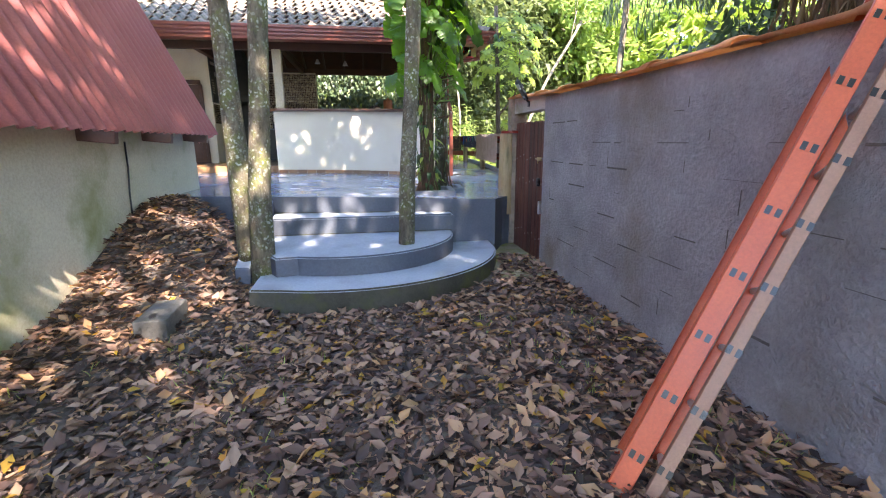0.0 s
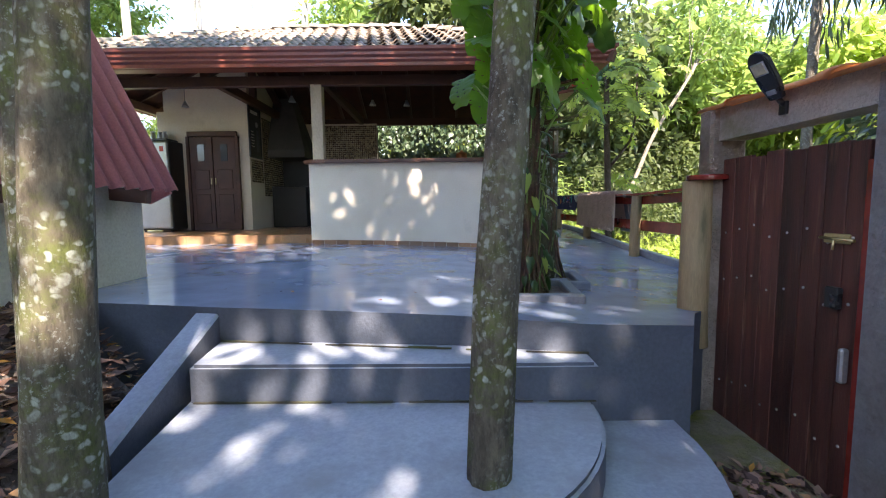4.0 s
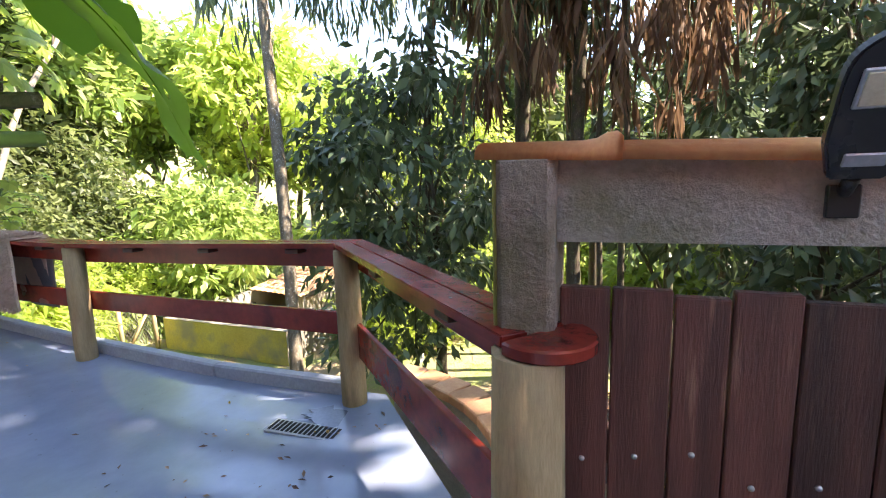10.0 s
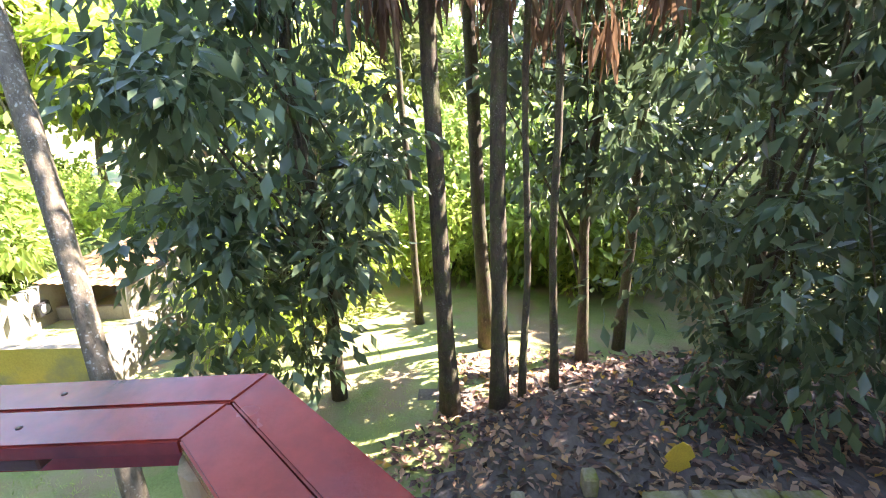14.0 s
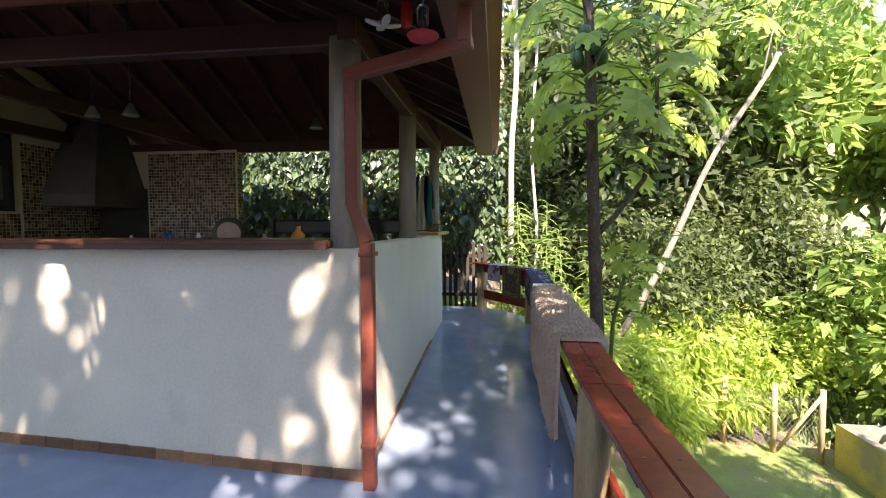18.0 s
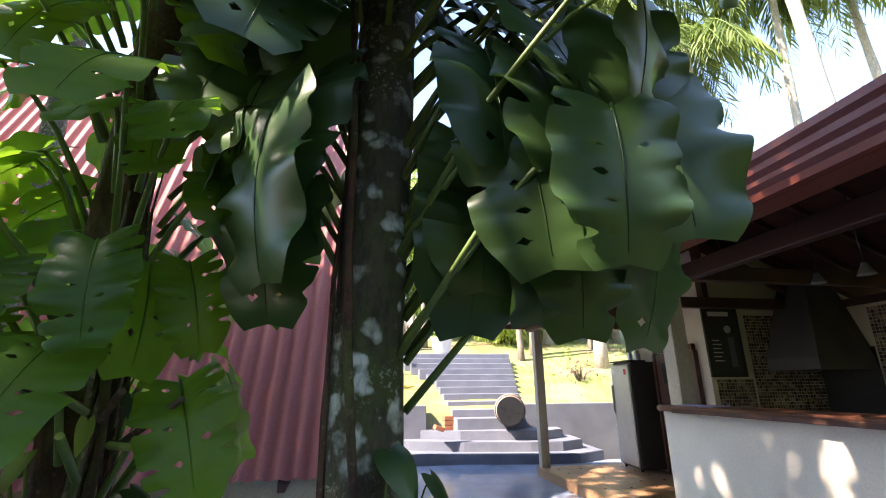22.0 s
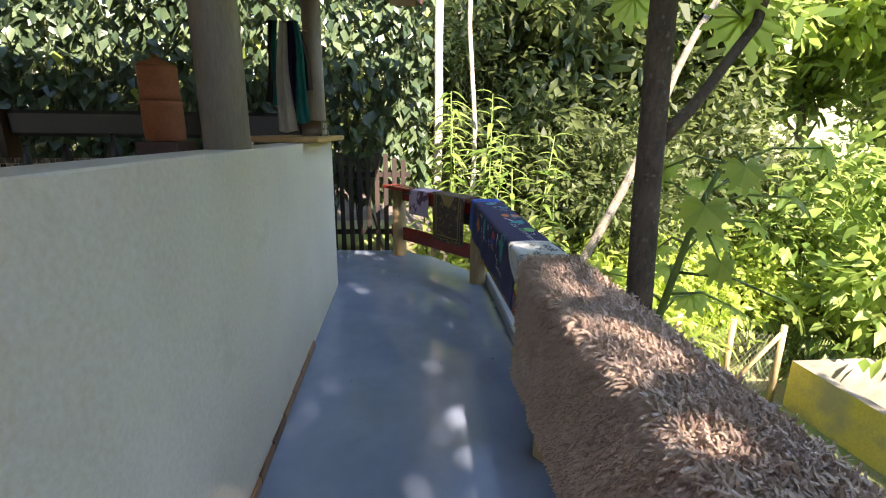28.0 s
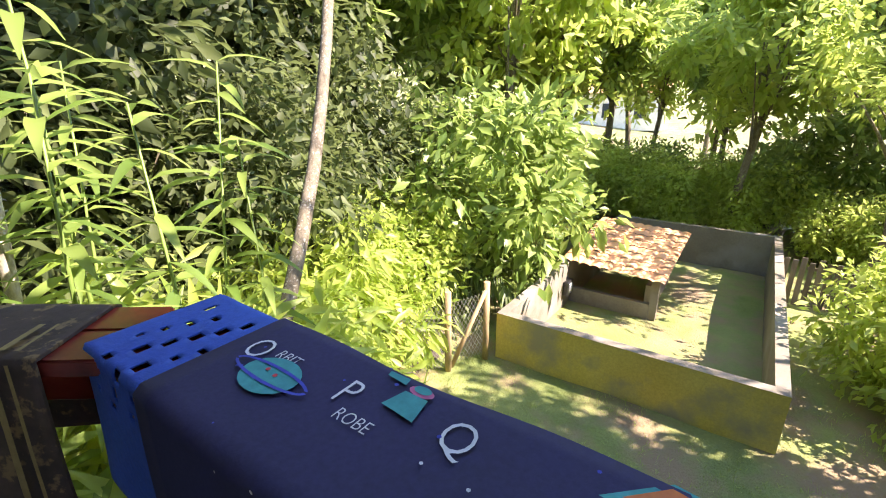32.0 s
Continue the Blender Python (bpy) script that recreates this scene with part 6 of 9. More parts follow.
tree("added_shade_tree", "unseen tall broad-leaved tree added to shade the yard", (-2.5, -15.5, -0.8), (-2.2, -15.5, 9.0), 0.16, 0.1, (-2.0, -15.2, 9.8), (4.2, 3.0, 1.8), 84, 36, 0.32, M["leaf_mid"], M["bark_dark"], 16, group="shade trees")

tree("added_shade_tree", "unseen tall broad-leaved tree added to shade the yard", (2.4, -15.2, -1.6), (2.0, -14.8, 7.0), 0.15, 0.09, (1.5, -14.0, 7.4), (3.1, 2.9, 1.4), 124, 40, 0.32, M["leaf_mid"], M["bark_dark"], 19, group="shade trees")
tree("added_shade_tree", "unseen tall broad-leaved tree added to shade the yard", (-1.4, -18.6, -0.8), (-1.1, -18.2, 7.4), 0.15, 0.09, (-0.9, -17.4, 7.6), (3.6, 2.8, 1.4), 92, 38, 0.32, M["leaf_mid"], M["bark_dark"], 20, group="shade trees")

# ---- the two planter trees with climbers ----
pt1 = thing("planter_tree", "straight tree trunk covered in lichen, with a climbing monstera", "tree", (-0.655, -3.00, -0.12))
bm = bmesh.new()
tube(bm, [Vector((0.02 * math.sin(i * 0.9), 0.015 * math.cos(i * 1.3), 0.62 * i)) for i in range(15)], [0.118 if i == 0 else 0.106 - 0.002 * i for i in range(15)], 16, True, 0.10)
part("trunk", bm, M["bark_moss"], pt1)
pt2 = thing("planter_tree", "tree trunk wrapped in reddish hanging roots and climbers", "tree", (-1.00, -3.86, -0.10))
bm = bmesh.new()
tube(bm, [Vector((0.03 * math.sin(i * 0.7), 0.02 * math.cos(i), 0.62 * i)) for i in range(15)], [0.105 if i == 0 else 0.076 - 0.001 * i for i in range(15)], 18, True, 0.34)
part("trunk", bm, M["bark_root"], pt2)
vr = random.Random(21)


def vines(parent, n, r, h0, h1, thick, mat, name="root"):
    for k in range(n):
        a0 = vr.uniform(0, 2 * math.pi)
        top = vr.uniform(h0 + 0.5, h1)
        pts = []
        for i in range(13):
            s = i / 12
            z = h0 + (top - h0) * s
            a = a0 + 0.9 * math.sin(s * 3.3 + k) * vr.uniform(0.6, 1.1)
            rr = r * (1.12 + 0.10 * math.sin(s * 8 + k)) + (0.10 * (1 - s * 8) if s < 0.125 else 0)
            pts.append((rr * math.cos(a), rr * math.sin(a), z))
        bm = bmesh.new()
        t = thick * vr.uniform(0.5, 1.3)
        tube(bm, pts, [t] * 12 + [t * 0.5], 6, True, 0.2)
        part(name, bm, mat, parent)


vines(pt2, 30, 0.078, 0.02, 3.4, 0.0095, M["bark_root"])
vines(pt2, 9, 0.080, 0.02, 2.8, 0.008, M["bark_pale"])
vines(pt2, 9, 0.083, 0.0, 2.4, 0.013, M["bark_root"])
vines(pt1, 4, 0.105, 0.0, 4.5, 0.011, M["bark_root"], "vine")


def monstera_mesh(seed, mat, lobes=6, wide=0.92, deep=0.5, split=0.3):
    """A split leaf along +x: on each side of the midrib broad lobes that part towards the rim, with round tips, oval holes near the midrib, and an arched, drooping blade."""
    rng = random.Random(seed)
    bm = bmesh.new()
    bend, roll = rng.uniform(0.22, 0.42), rng.uniform(-0.12, 0.12)

    def place(s, w, puff=0.0):
        z = -bend * s * s - 0.42 * w * w + roll * w + 0.075 * math.sin(11 * s + seed) * abs(w) + 0.05 * math.sin(17 * s + 2 * seed) * w * w * 4 + puff
        return Vector((s - 0.06 * w * w, w, z + 0.10 * abs(w)))

    def rim(s):
        return wide * 0.5 * max(0.0, 1.0 - (abs(s - 0.30) / 0.72) ** 2.2) ** 0.55 * (1 + 0.035 * math.sin(13 * s + seed))

    nf, nw = 13, 6
    for sg in (-1, 1):
        cuts = [rng.uniform(deep, deep + 0.32) if rng.random() < split else 1.0 for _ in range(lobes + 1)]
        holes = [(rng.uniform(0.16, 0.30), rng.uniform(0.10, 0.20), rng.uniform(0.10, 0.26)) if rng.random() < 0.45 else None for _ in range(lobes + 1)]
        cuts[0] = cuts[-1] = 1.0
        holes[0] = holes[-1] = None
        for i in range(lobes):
            grid = []
            for a in range(nf + 1):
                f = a / nf
                row = []
                for b in range(nw + 1):
                    q = b / nw
                    gap = [0.0, 0.0]
                    for e, k in ((0, i), (1, i + 1)):
                        if f > cuts[k]:
                            gap[e] = 0.09 * min(1.0, (f - cuts[k]) / 0.12) ** 0.5 + 0.09 * (f - cuts[k]) / (1 - cuts[k])
                        if holes[k] and holes[k][0] < f < holes[k][0] + holes[k][1]:
                            gap[e] += holes[k][2] * math.sin(math.pi * (f - holes[k][0]) / holes[k][1])
                    q2 = gap[0] + (1 - gap[0] - gap[1]) * q
                    side = cuts[i] if q < 0.5 else cuts[i + 1]
                    tip = 1.0 - (0.07 * (2 * q - 1) ** 4 * f ** 3 if side < 1 else 0.0)
                    s0 = (i + q2) / lobes
                    sm = -0.02 + 0.98 * s0                       # along the midrib
                    out = -0.24 + 1.24 * s0                      # where that vein ends along the leaf
                    s1 = sm + (out - sm) * f * tip
                    w = sg * f * tip * rim(out * 0.92 + 0.02)
                    row.append(bm.verts.new(place(s1, w, 0.020 * math.sin(math.pi * q) * f * (1 - 0.4 * f))))
                grid.append(row)
            for a in range(nf):
                for b in range(nw):
                    vs = (grid[a][b], grid[a + 1][b], grid[a + 1][b + 1], grid[a][b + 1])
                    f = bm.faces.new(vs if sg < 0 else vs[::-1])
                    f.smooth = True
    bmesh.ops.remove_doubles(bm, verts=bm.verts[:], dist=0.003)
    tube(bm, [place(-0.05 + 0.95 * i / 5, 0) + Vector((0, 0, 0.004)) for i in range(6)], [0.011, 0.010, 0.008, 0.006, 0.004, 0.002], 5)
    return mesh_of("leaf", bm, mat, True)


def heart_mesh(name, mat, wide=0.62, droop=0.35):
    bm = bmesh.new()
    n, m = 8, 3
    grid = []
    for i in range(n + 1):
        s = i / n
        w = wide * 0.5 * (math.sin(math.pi * (0.10 + 0.90 * s) ** 0.72)) ** 0.8 if i < n else 0.0
        row = []
        for j in range(-m, m + 1):
            t = j / m
            row.append(bm.verts.new((s - 0.16 * abs(t) * (1 - s), t * w, -droop * s * s - 0.12 * t * t * wide + 0.03 * abs(t))))
        grid.append(row)
    for i in range(n):
        for j in range(2 * m):
            f = bm.faces.new((grid[i][j], grid[i + 1][j], grid[i + 1][j + 1], grid[i][j + 1]))
            f.smooth = True
    return mesh_of(name, bm, mat, True)


MON = [monstera_mesh(k, M["leaf_monstera"], 5 + k % 3, 0.92 - 0.04 * (k % 3), 0.55, 0.28) for k in range(6)]
PHI = [monstera_mesh(k + 20, M["leaf_phil_sunlit"], 7 + k % 2, 0.78, 0.52, 0.42) for k in range(4)]
HEART = [heart_mesh("leaf", M["leaf_monstera"], 0.6), heart_mesh("leaf", M["leaf_bright"], 0.5)]


def climber(name, label, at, leaves, stalk_from=0.1, stem_r=0.012, turn=1.0):
    """A climbing plant: each leaf a blade on its own curved stalk. leaves: (angle, height, reach, size, pitch, mesh); turn: how far a blade follows its stalk instead of facing the open terrace."""
    th = thing(name, label, "climber", at)
    for ang, h, reach, size, pitch, me in leaves:
        a = radians(ang)
        d = Vector((math.cos(a), math.sin(a), 0))
        p0 = d * stalk_from + Vector((0, 0, h - 0.62 * reach - 0.1))
        p3 = d * reach + Vector((0, 0, h))
        bm = bmesh.new()
        tube(bm, [p0, p0.lerp(p3, 0.4) + Vector((0, 0, 0.12 * reach)), p0.lerp(p3, 0.75) + Vector((0, 0, 0.10 * reach)), p3], [stem_r, stem_r * 0.8, stem_r * 0.65, stem_r * 0.5], 6)
        part("stalk", bm, M["stem_green"], th)
        ob = new("leaf", me)
        ob.parent = th
        ob.matrix_world = Matrix.Translation(Vector(at) + p3) @ Matrix.Rotation(radians(((ang + 180) % 360 - 180) * turn + (1 - turn) * 30 * math.sin(7 * h)), 4, 'Z') @ Matrix.Rotation(radians(pitch), 4, 'Y') @ Matrix.Rotation(radians(vr.uniform(-22, 22)), 4, 'X') @ Matrix.Diagonal((size, size, size, 1))
    return th


ml = []
for lo, hi, n, low, high, r0, r1, p0, p1 in ((48, 104, 20, 2.32, 2.80, 0.22, 0.82, 60, 86), (42, 130, 30, 2.70, 4.30, 0.35, 1.05, 30, 75), (130, 235, 12, 2.35, 4.10, 0.25, 0.70, 35, 75),
                                             (-125, -62, 10, 2.45, 3.05, 0.20, 0.55, 45, 80), (-130, -50, 14, 3.00, 4.30, 0.30, 0.85, 15, 60), (-48, 40, 13, 3.05, 4.20, 0.12, 0.42, 40, 72)):
    for k in range(n):
        s = (k + vr.uniform(0.2, 0.8)) / n
        ang = lo + (hi - lo) * ((k * 0.618) % 1.0)
        ml.append((ang, low + (high - low) * s, vr.uniform(r0, r1), vr.uniform(0.34, 0.47), vr.uniform(p0, p1), MON[vr.randrange(6)]))
ml += [(66, 2.26, 0.30, 0.40, 82, MON[0]), (78, 2.24, 0.58, 0.40, 80, MON[1]), (88, 2.30, 0.88, 0.46, 76, MON[2]), (-64, 2.42, 0.34, 0.46, 78, MON[3]), (-84, 2.30, 0.30, 0.42, 80, MON[4])]
climber("monstera", "large dark green monstera climbing the lichen trunk", (-0.655, -3.00, -0.12), ml, 0.09, turn=0.35)
ml = []
for k in range(84):
    ang = 137.5 * k + vr.uniform(-15, 15)
    h = 1.70 + 1.95 * (k / 84) + vr.uniform(-0.12, 0.12)
    reach = vr.uniform(0.22, 0.52)
    ml.append((ang, h, reach, vr.uniform(0.24, 0.38), vr.uniform(5, 60), PHI[k % 4]))
climber("philodendron", "bright philodendron with split leaves climbing the root-wrapped trunk", (-1.00, -3.86, -0.10), ml, 0.12, turn=0.6)
ml = []
for k in range(70):
    low = k % 2
    h = (vr.uniform(0.12, 0.65) if low else vr.uniform(0.7, 1.8))
    ml.append((vr.uniform(0, 360), h, vr.uniform(0.13, 0.19), vr.uniform(0.07, 0.14), vr.uniform(5, 75), HEART[0] if k % 3 else HEART[1]))
climber("pothos", "heart-leaved climber at the foot of the trunk", (-1.00, -3.86, -0.10), ml, 0.12, 0.006)
ml = [(vr.uniform(0, 360), vr.uniform(0.3, 1.7), vr.uniform(0.13, 0.2), vr.uniform(0.08, 0.15), vr.uniform(5, 60), HEART[0]) for k in range(9)]
climber("pothos", "few small climber leaves on the lichen trunk", (-0.655, -3.00, -0.12), ml, 0.10, 0.004)
stubs = thing("cut_stalks", "bundle of cut green leaf stalks on the trunk", "stalks", (-0.95, -3.80, 1.25))
for k in range(14):
    bm = bmesh.new()
    a = radians(vr.uniform(-40, 70))
    z = vr.uniform(-0.35, 0.35)
    tube(bm, [(0.1 * math.cos(a), 0.1 * math.sin(a), z), (0.36 * math.cos(a), 0.36 * math.sin(a), z + vr.uniform(0.0, 0.14))], [0.012, 0.010], 6)
    part("stalk", bm, M["bark_root"] if k % 3 else M["stem_green"], stubs)

# ---- papaya tree outside the railing ----
pap = thing("papaya_tree", "papaya tree with green fruit and big lobed leaves beyond the railing", "papaya tree", (1.88, 2.08, -2.6))
bm = bmesh.new()
PP = [Vector((0.012 * math.sin(i) - 0.035 * max(0, i - 4), 0.045, 0.75 * i)) for i in range(10)]
tube(bm, PP, [0.105 if i == 0 else 0.084 - 0.004 * i for i in range(10)], 14, True, 0.06)
tube(bm, [PP[5] + Vector((0, 0, 0.22)), PP[5] + Vector((0.20, 0.03, 0.42)), PP[5] + Vector((0.50, 0.10, 0.80)), PP[5] + Vector((0.62, 0.12, 1.4)), PP[5] + Vector((0.60, 0.10, 2.2))], [0.038, 0.028, 0.025, 0.022, 0.018], 8, True, 0.1)
part("trunk", bm, M["bark_brown"], pap)


def papaya_leaf_mesh():
    bm = bmesh.new()
    for k in range(9):
        a = radians(-128 + 32 * k)
        l = 1.0 - 0.28 * abs(k - 4) / 4
        d, n = Vector((math.cos(a), math.sin(a), 0)), Vector((-math.sin(a), math.cos(a), 0))
        prev = None
        for s, w in ((0.0, 0.05), (0.3, 0.12), (0.5, 0.19), (0.62, 0.22), (0.74, 0.10), (0.86, 0.13), (1.0, 0.005)):
            z = -0.30 * (s * l) ** 2
            cur = (bm.verts.new(d * s * l - n * w * l + Vector((0, 0, z))), bm.verts.new(d * s * l + Vector((0, 0, z + 0.025))), bm.verts.new(d * s * l + n * w * l + Vector((0, 0, z))))
            if prev:
                for j in range(2):
                    bm.faces.new((prev[j], cur[j], cur[j + 1], prev[j + 1])).smooth = True
            prev = cur
    return mesh_of("leaf", bm, M["leaf_bright"], True)


plm = papaya_leaf_mesh()
sb = bmesh.new()
pr = random.Random(31)
for k in range(80):
    a = radians(137.5 * k)
    z = 4.45 + 2.1 * (k / 80)
    i = min(8, int(z / 0.75))
    c = PP[i].lerp(PP[i + 1], z / 0.75 - i)
    if k % 3 == 0:
        c = PP[5] + Vector((0.52, 0.05, 1.3 + 0.9 * (k / 80)))
    rch = pr.uniform(0.45, 0.95)
    e = c + Vector((math.cos(a) * rch, math.sin(a) * rch, pr.uniform(-0.15, 0.25)))
    we = Vector((1.88, 2.08, -2.6)) + e
    if we.x < 1.9 and we.z < 2.3:
        continue
    tube(sb, [c, c.lerp(e, 0.5) + Vector((0, 0, 0.10)), e], [0.012, 0.009, 0.006], 5)
    ob = new("leaf", plm)
    ob.parent = pap
    s = pr.uniform(0.19, 0.30)
    ob.matrix_world = Matrix.Translation(Vector((1.88, 2.08, -2.6)) + e) @ Matrix.Rotation(a, 4, 'Z') @ Matrix.Rotation(radians(pr.uniform(15, 65)), 4, 'Y') @ Matrix.Diagonal((s, s, s, 1))
tagged(part("leaf_stalk", sb, M["stem_green"], pap), kind="stuff")
for k in range(9):
    bm = bmesh.new()
    a = radians(40 * k)
    c = PP[8] + Vector((0.13 * math.cos(a), 0.13 * math.sin(a), -0.05 - 0.11 * (k % 3)))
    lathe(bm, [(0.01, 0.09), (0.05, 0.07), (0.07, 0.0), (0.05, -0.07), (0.012, -0.10)], 12, Matrix.Translation(c))
    part("fruit", bm, M["papaya_fruit"], pap, "unripe green papaya")

# young papaya growing beside it, below the rail
yp = thing("young_papaya", "young papaya plant with broad lobed leaves below the railing", "papaya plant", (2.05, 2.25, -2.6))
bm = bmesh.new()
YP = [Vector((0, 0, 0)), Vector((-0.06, 0.02, 1.6)), Vector((0.0, -0.02, 3.05)), Vector((0.13, -0.03, 3.65)), Vector((0.22, -0.05, 3.92))]
tube(bm, YP, [0.035, 0.028, 0.022, 0.017, 0.010], 8, True, 0.05)
part("stem", bm, M["stem_green"], yp)
sb = bmesh.new()
for k in range(34):
    a = radians(137.5 * k + 40)
    f = k / 33
    c = YP[2].lerp(YP[3], f / 0.7) if f < 0.7 else YP[3].lerp(YP[4], (f - 0.7) / 0.3)
    rch = pr.uniform(0.28, 0.62) * (1.1 - 0.4 * f)
    e = c + Vector((math.cos(a) * rch, math.sin(a) * rch, pr.uniform(-0.16, 0.12)))
    if e.x < -0.02 or e.y < -0.30:
        continue
    tube(sb, [c, c.lerp(e, 0.5) + Vector((0, 0, 0.05)), e], [0.009, 0.007, 0.005], 5)
    ob = new("leaf", plm)
    ob.parent = yp
    s = pr.uniform(0.12, 0.18)
    ob.matrix_world = Matrix.Translation(Vector((2.05, 2.25, -2.6)) + e) @ Matrix.Rotation(a, 4, 'Z') @ Matrix.Rotation(radians(pr.uniform(20, 65)), 4, 'Y') @ Matrix.Diagonal((s, s, s, 1))
tagged(part("leaf_stalk", sb, M["stem_green"], yp), kind="stuff")

# ---- dark shrubs and tall trunks beyond the gate ----
gz = ground_z
tree("laurel_tree", "dense dark-leaved tree with drooping glossy leaves", (6.75, -1.55, -3.0), (6.6, -1.6, 4.0), 0.10, 0.05, (6.35, -1.2, 0.85), (2.2, 2.15, 3.6), 220, 30, 0.23, M["leaf_dark"], M["bark_dark"], 41, limbs=26, fork=0.12, clump_r=0.42, droop=0.9, group="dark trees")
tree("laurel_tree", "dense dark-leaved tree with drooping glossy leaves", (5.6, -6.9, -3.0), (5.6, -6.9, 4.0), 0.10, 0.05, (5.5, -6.9, 0.7), (1.9, 1.9, 3.8), 190, 30, 0.21, M["leaf_dark"], M["bark_dark"], 42, limbs=24, fork=0.12, clump_r=0.42, droop=0.9, group="dark trees")
tree("laurel_tree", "dense dark-leaved tree behind the gate", (4.6, -9.6, -2.9), (4.6, -9.6, 5.0), 0.12, 0.06, (4.4, -9.5, 1.6), (2.0, 2.2, 4.0), 150, 28, 0.24, M["leaf_dark"], M["bark_dark"], 43, limbs=20, fork=0.15, clump_r=0.45, droop=0.8, group="dark trees")
tree("laurel_tree", "tall dark-leaved tree over the gate path", (8.4, -4.0, -3.0), (8.2, -3.6, 7.0), 0.14, 0.07, (7.8, -3.3, 5.6), (1.6, 3.0, 1.6), 80, 26, 0.30, M["leaf_dark"], M["bark_dark"], 45, limbs=14, fork=0.7, clump_r=0.55, droop=0.8, group="dark trees")
tree("laurel_tree", "dark-leaved tree behind the slender trunks", (7.7, -5.6, -3.0), (7.6, -5.5, 4.0), 0.09, 0.05, (7.8, -5.3, 2.2), (1.2, 1.7, 3.2), 80, 26, 0.24, M["leaf_dark"], M["bark_dark"], 46, limbs=18, fork=0.15, clump_r=0.42, droop=0.9, group="dark trees")
tree("laurel_tree", "dense dark-leaved tree in the wood", (13.5, -14.5, -3.0), (13.5, -14.5, 7.0), 0.14, 0.07, (13.4, -14.5, 3.0), (3.0, 3.0, 5.2), 150, 26, 0.32, M["leaf_dark"], M["bark_dark"], 44, limbs=14, clump_r=0.6, group="dark trees")
for k, (x, y, r, h) in enumerate(((6.3, -3.32, 0.125, 9.5), (6.16, -4.02, 0.115, 10.0), (6.2, -4.35, 0.05, 7.0), (6.16, -4.80, 0.055, 7.5), (9.0, -4.2, 0.10, 9.0), (8.2, -6.4, 0.09, 9.0), (9.6, -2.6, 0.08, 8.0), (4.2, -7.8, 0.14, 10.5))):
    tree("slender_tree", "slender straight dark trunk with a high thin crown", (x, y, gz(x, y) - 0.05), (x + 0.2 * math.sin(k), y + 0.15 * math.cos(k * 2), h - 3), r, r * 0.7, (x, y, h - 2.3), (1.3, 1.3, 1.2), 13, 20, 0.26, M["leaf_dark"], M["bark_dark"], 50 + k, limbs=6, fork=0.82, bend=0.15, group="slender trees")
# the wide high crown is out of view, added to shade the wood behind
tree("leaning_tree", "slim grey tree leaning over the garden slope, unseen crown added for shade", (3.12, -1.12, -3.1), (5.0, 0.5, 10.4), 0.085, 0.05, (5.4, 2.0, 11.2), (3.5, 2.8, 1.2), 100, 24, 0.26, M["leaf_mid"], M["bark_pale"], 60, limbs=6, fork=0.85, bend=0.12)


def hanging_fronds(name, label, at, half, n, length, mat, seed):
    """Hanging dry blades in uneven bunches."""
    rng = np.random.default_rng(seed)
    th = thing(name, label, "dry fronds", at)
    c = rng.uniform(-1, 1, (max(6, n // 26), 3)) * half
    pos = c[rng.integers(len(c), size=n)] + rng.normal(0, 0.13, (n, 3))
    d = np.stack([rng.normal(0, 0.22, n), rng.normal(0, 0.22, n), -np.ones(n)], 1)
    ob = new("foliage", leaf_mesh("foliage", blade(0.13, 0.4, 0.1), pos, turns(rng, d, 1.0), length * rng.uniform(0.6, 1.4, n), [mat]))
    ob.parent = th
    tagged(ob, kind="stuff")
    for q in c:
        bm = bmesh.new()
        tube(bm, [q + (0, 0, 0.9), q + (0.06, 0.03, 0.2), q], [0.02, 0.015, 0.008], 5)
        part("stalk", bm, M["bark_dark"], th)


hanging_fronds("dead_fronds", "hanging brown dead palm fronds", (6.3, -4.3, 3.4), (0.9, 1.7, 1.2), 900, 0.55, M["leaf_dry"], 71)
hanging_fronds("dead_fronds", "hanging brown dead palm fronds", (5.6, -6.3, 4.0), (0.8, 1.2, 1.2), 500, 0.55, M["leaf_dry"], 72)
hanging_fronds("bamboo_leaves", "dark hanging bamboo leaves", (5.0, -2.4, 4.9), (1.3, 1.5, 1.4), 1200, 0.34, M["leaf_dark"], 73)
hanging_fronds("bamboo_leaves", "dark hanging bamboo leaves", (4.6, -7.4, 4.3), (1.4, 2.2, 1.5), 1200, 0.36, M["leaf_dark"], 74)
hanging_fronds("bamboo_leaves", "dark hanging bamboo leaves", (7.0, -4.9, 5.6), (1.4, 2.8, 1.2), 1500, 0.42, M["leaf_dark"], 75)
hanging_fronds("bamboo_leaves", "dark hanging bamboo leaves", (5.3, 0.1, 5.2), (1.3, 1.3, 1.4), 1500, 0.36, M["leaf_dark"], 78)
hanging_fronds("bamboo_leaves", "dark hanging bamboo leaves", (6.0, -1.9, 5.6), (1.3, 1.4, 1.2), 1000, 0.38, M["leaf_dark"], 79)
hanging_fronds("dead_fronds", "hanging brown dead palm fronds", (6.4, -3.2, 5.0), (0.9, 1.2, 1.2), 700, 0.6, M["leaf_dry"], 76)
hanging_fronds("bamboo_leaves", "dark hanging bamboo leaves", (4.4, -10.6, 5.2), (1.6, 2.2, 2.0), 1800, 0.42, M["leaf_dark"], 77)

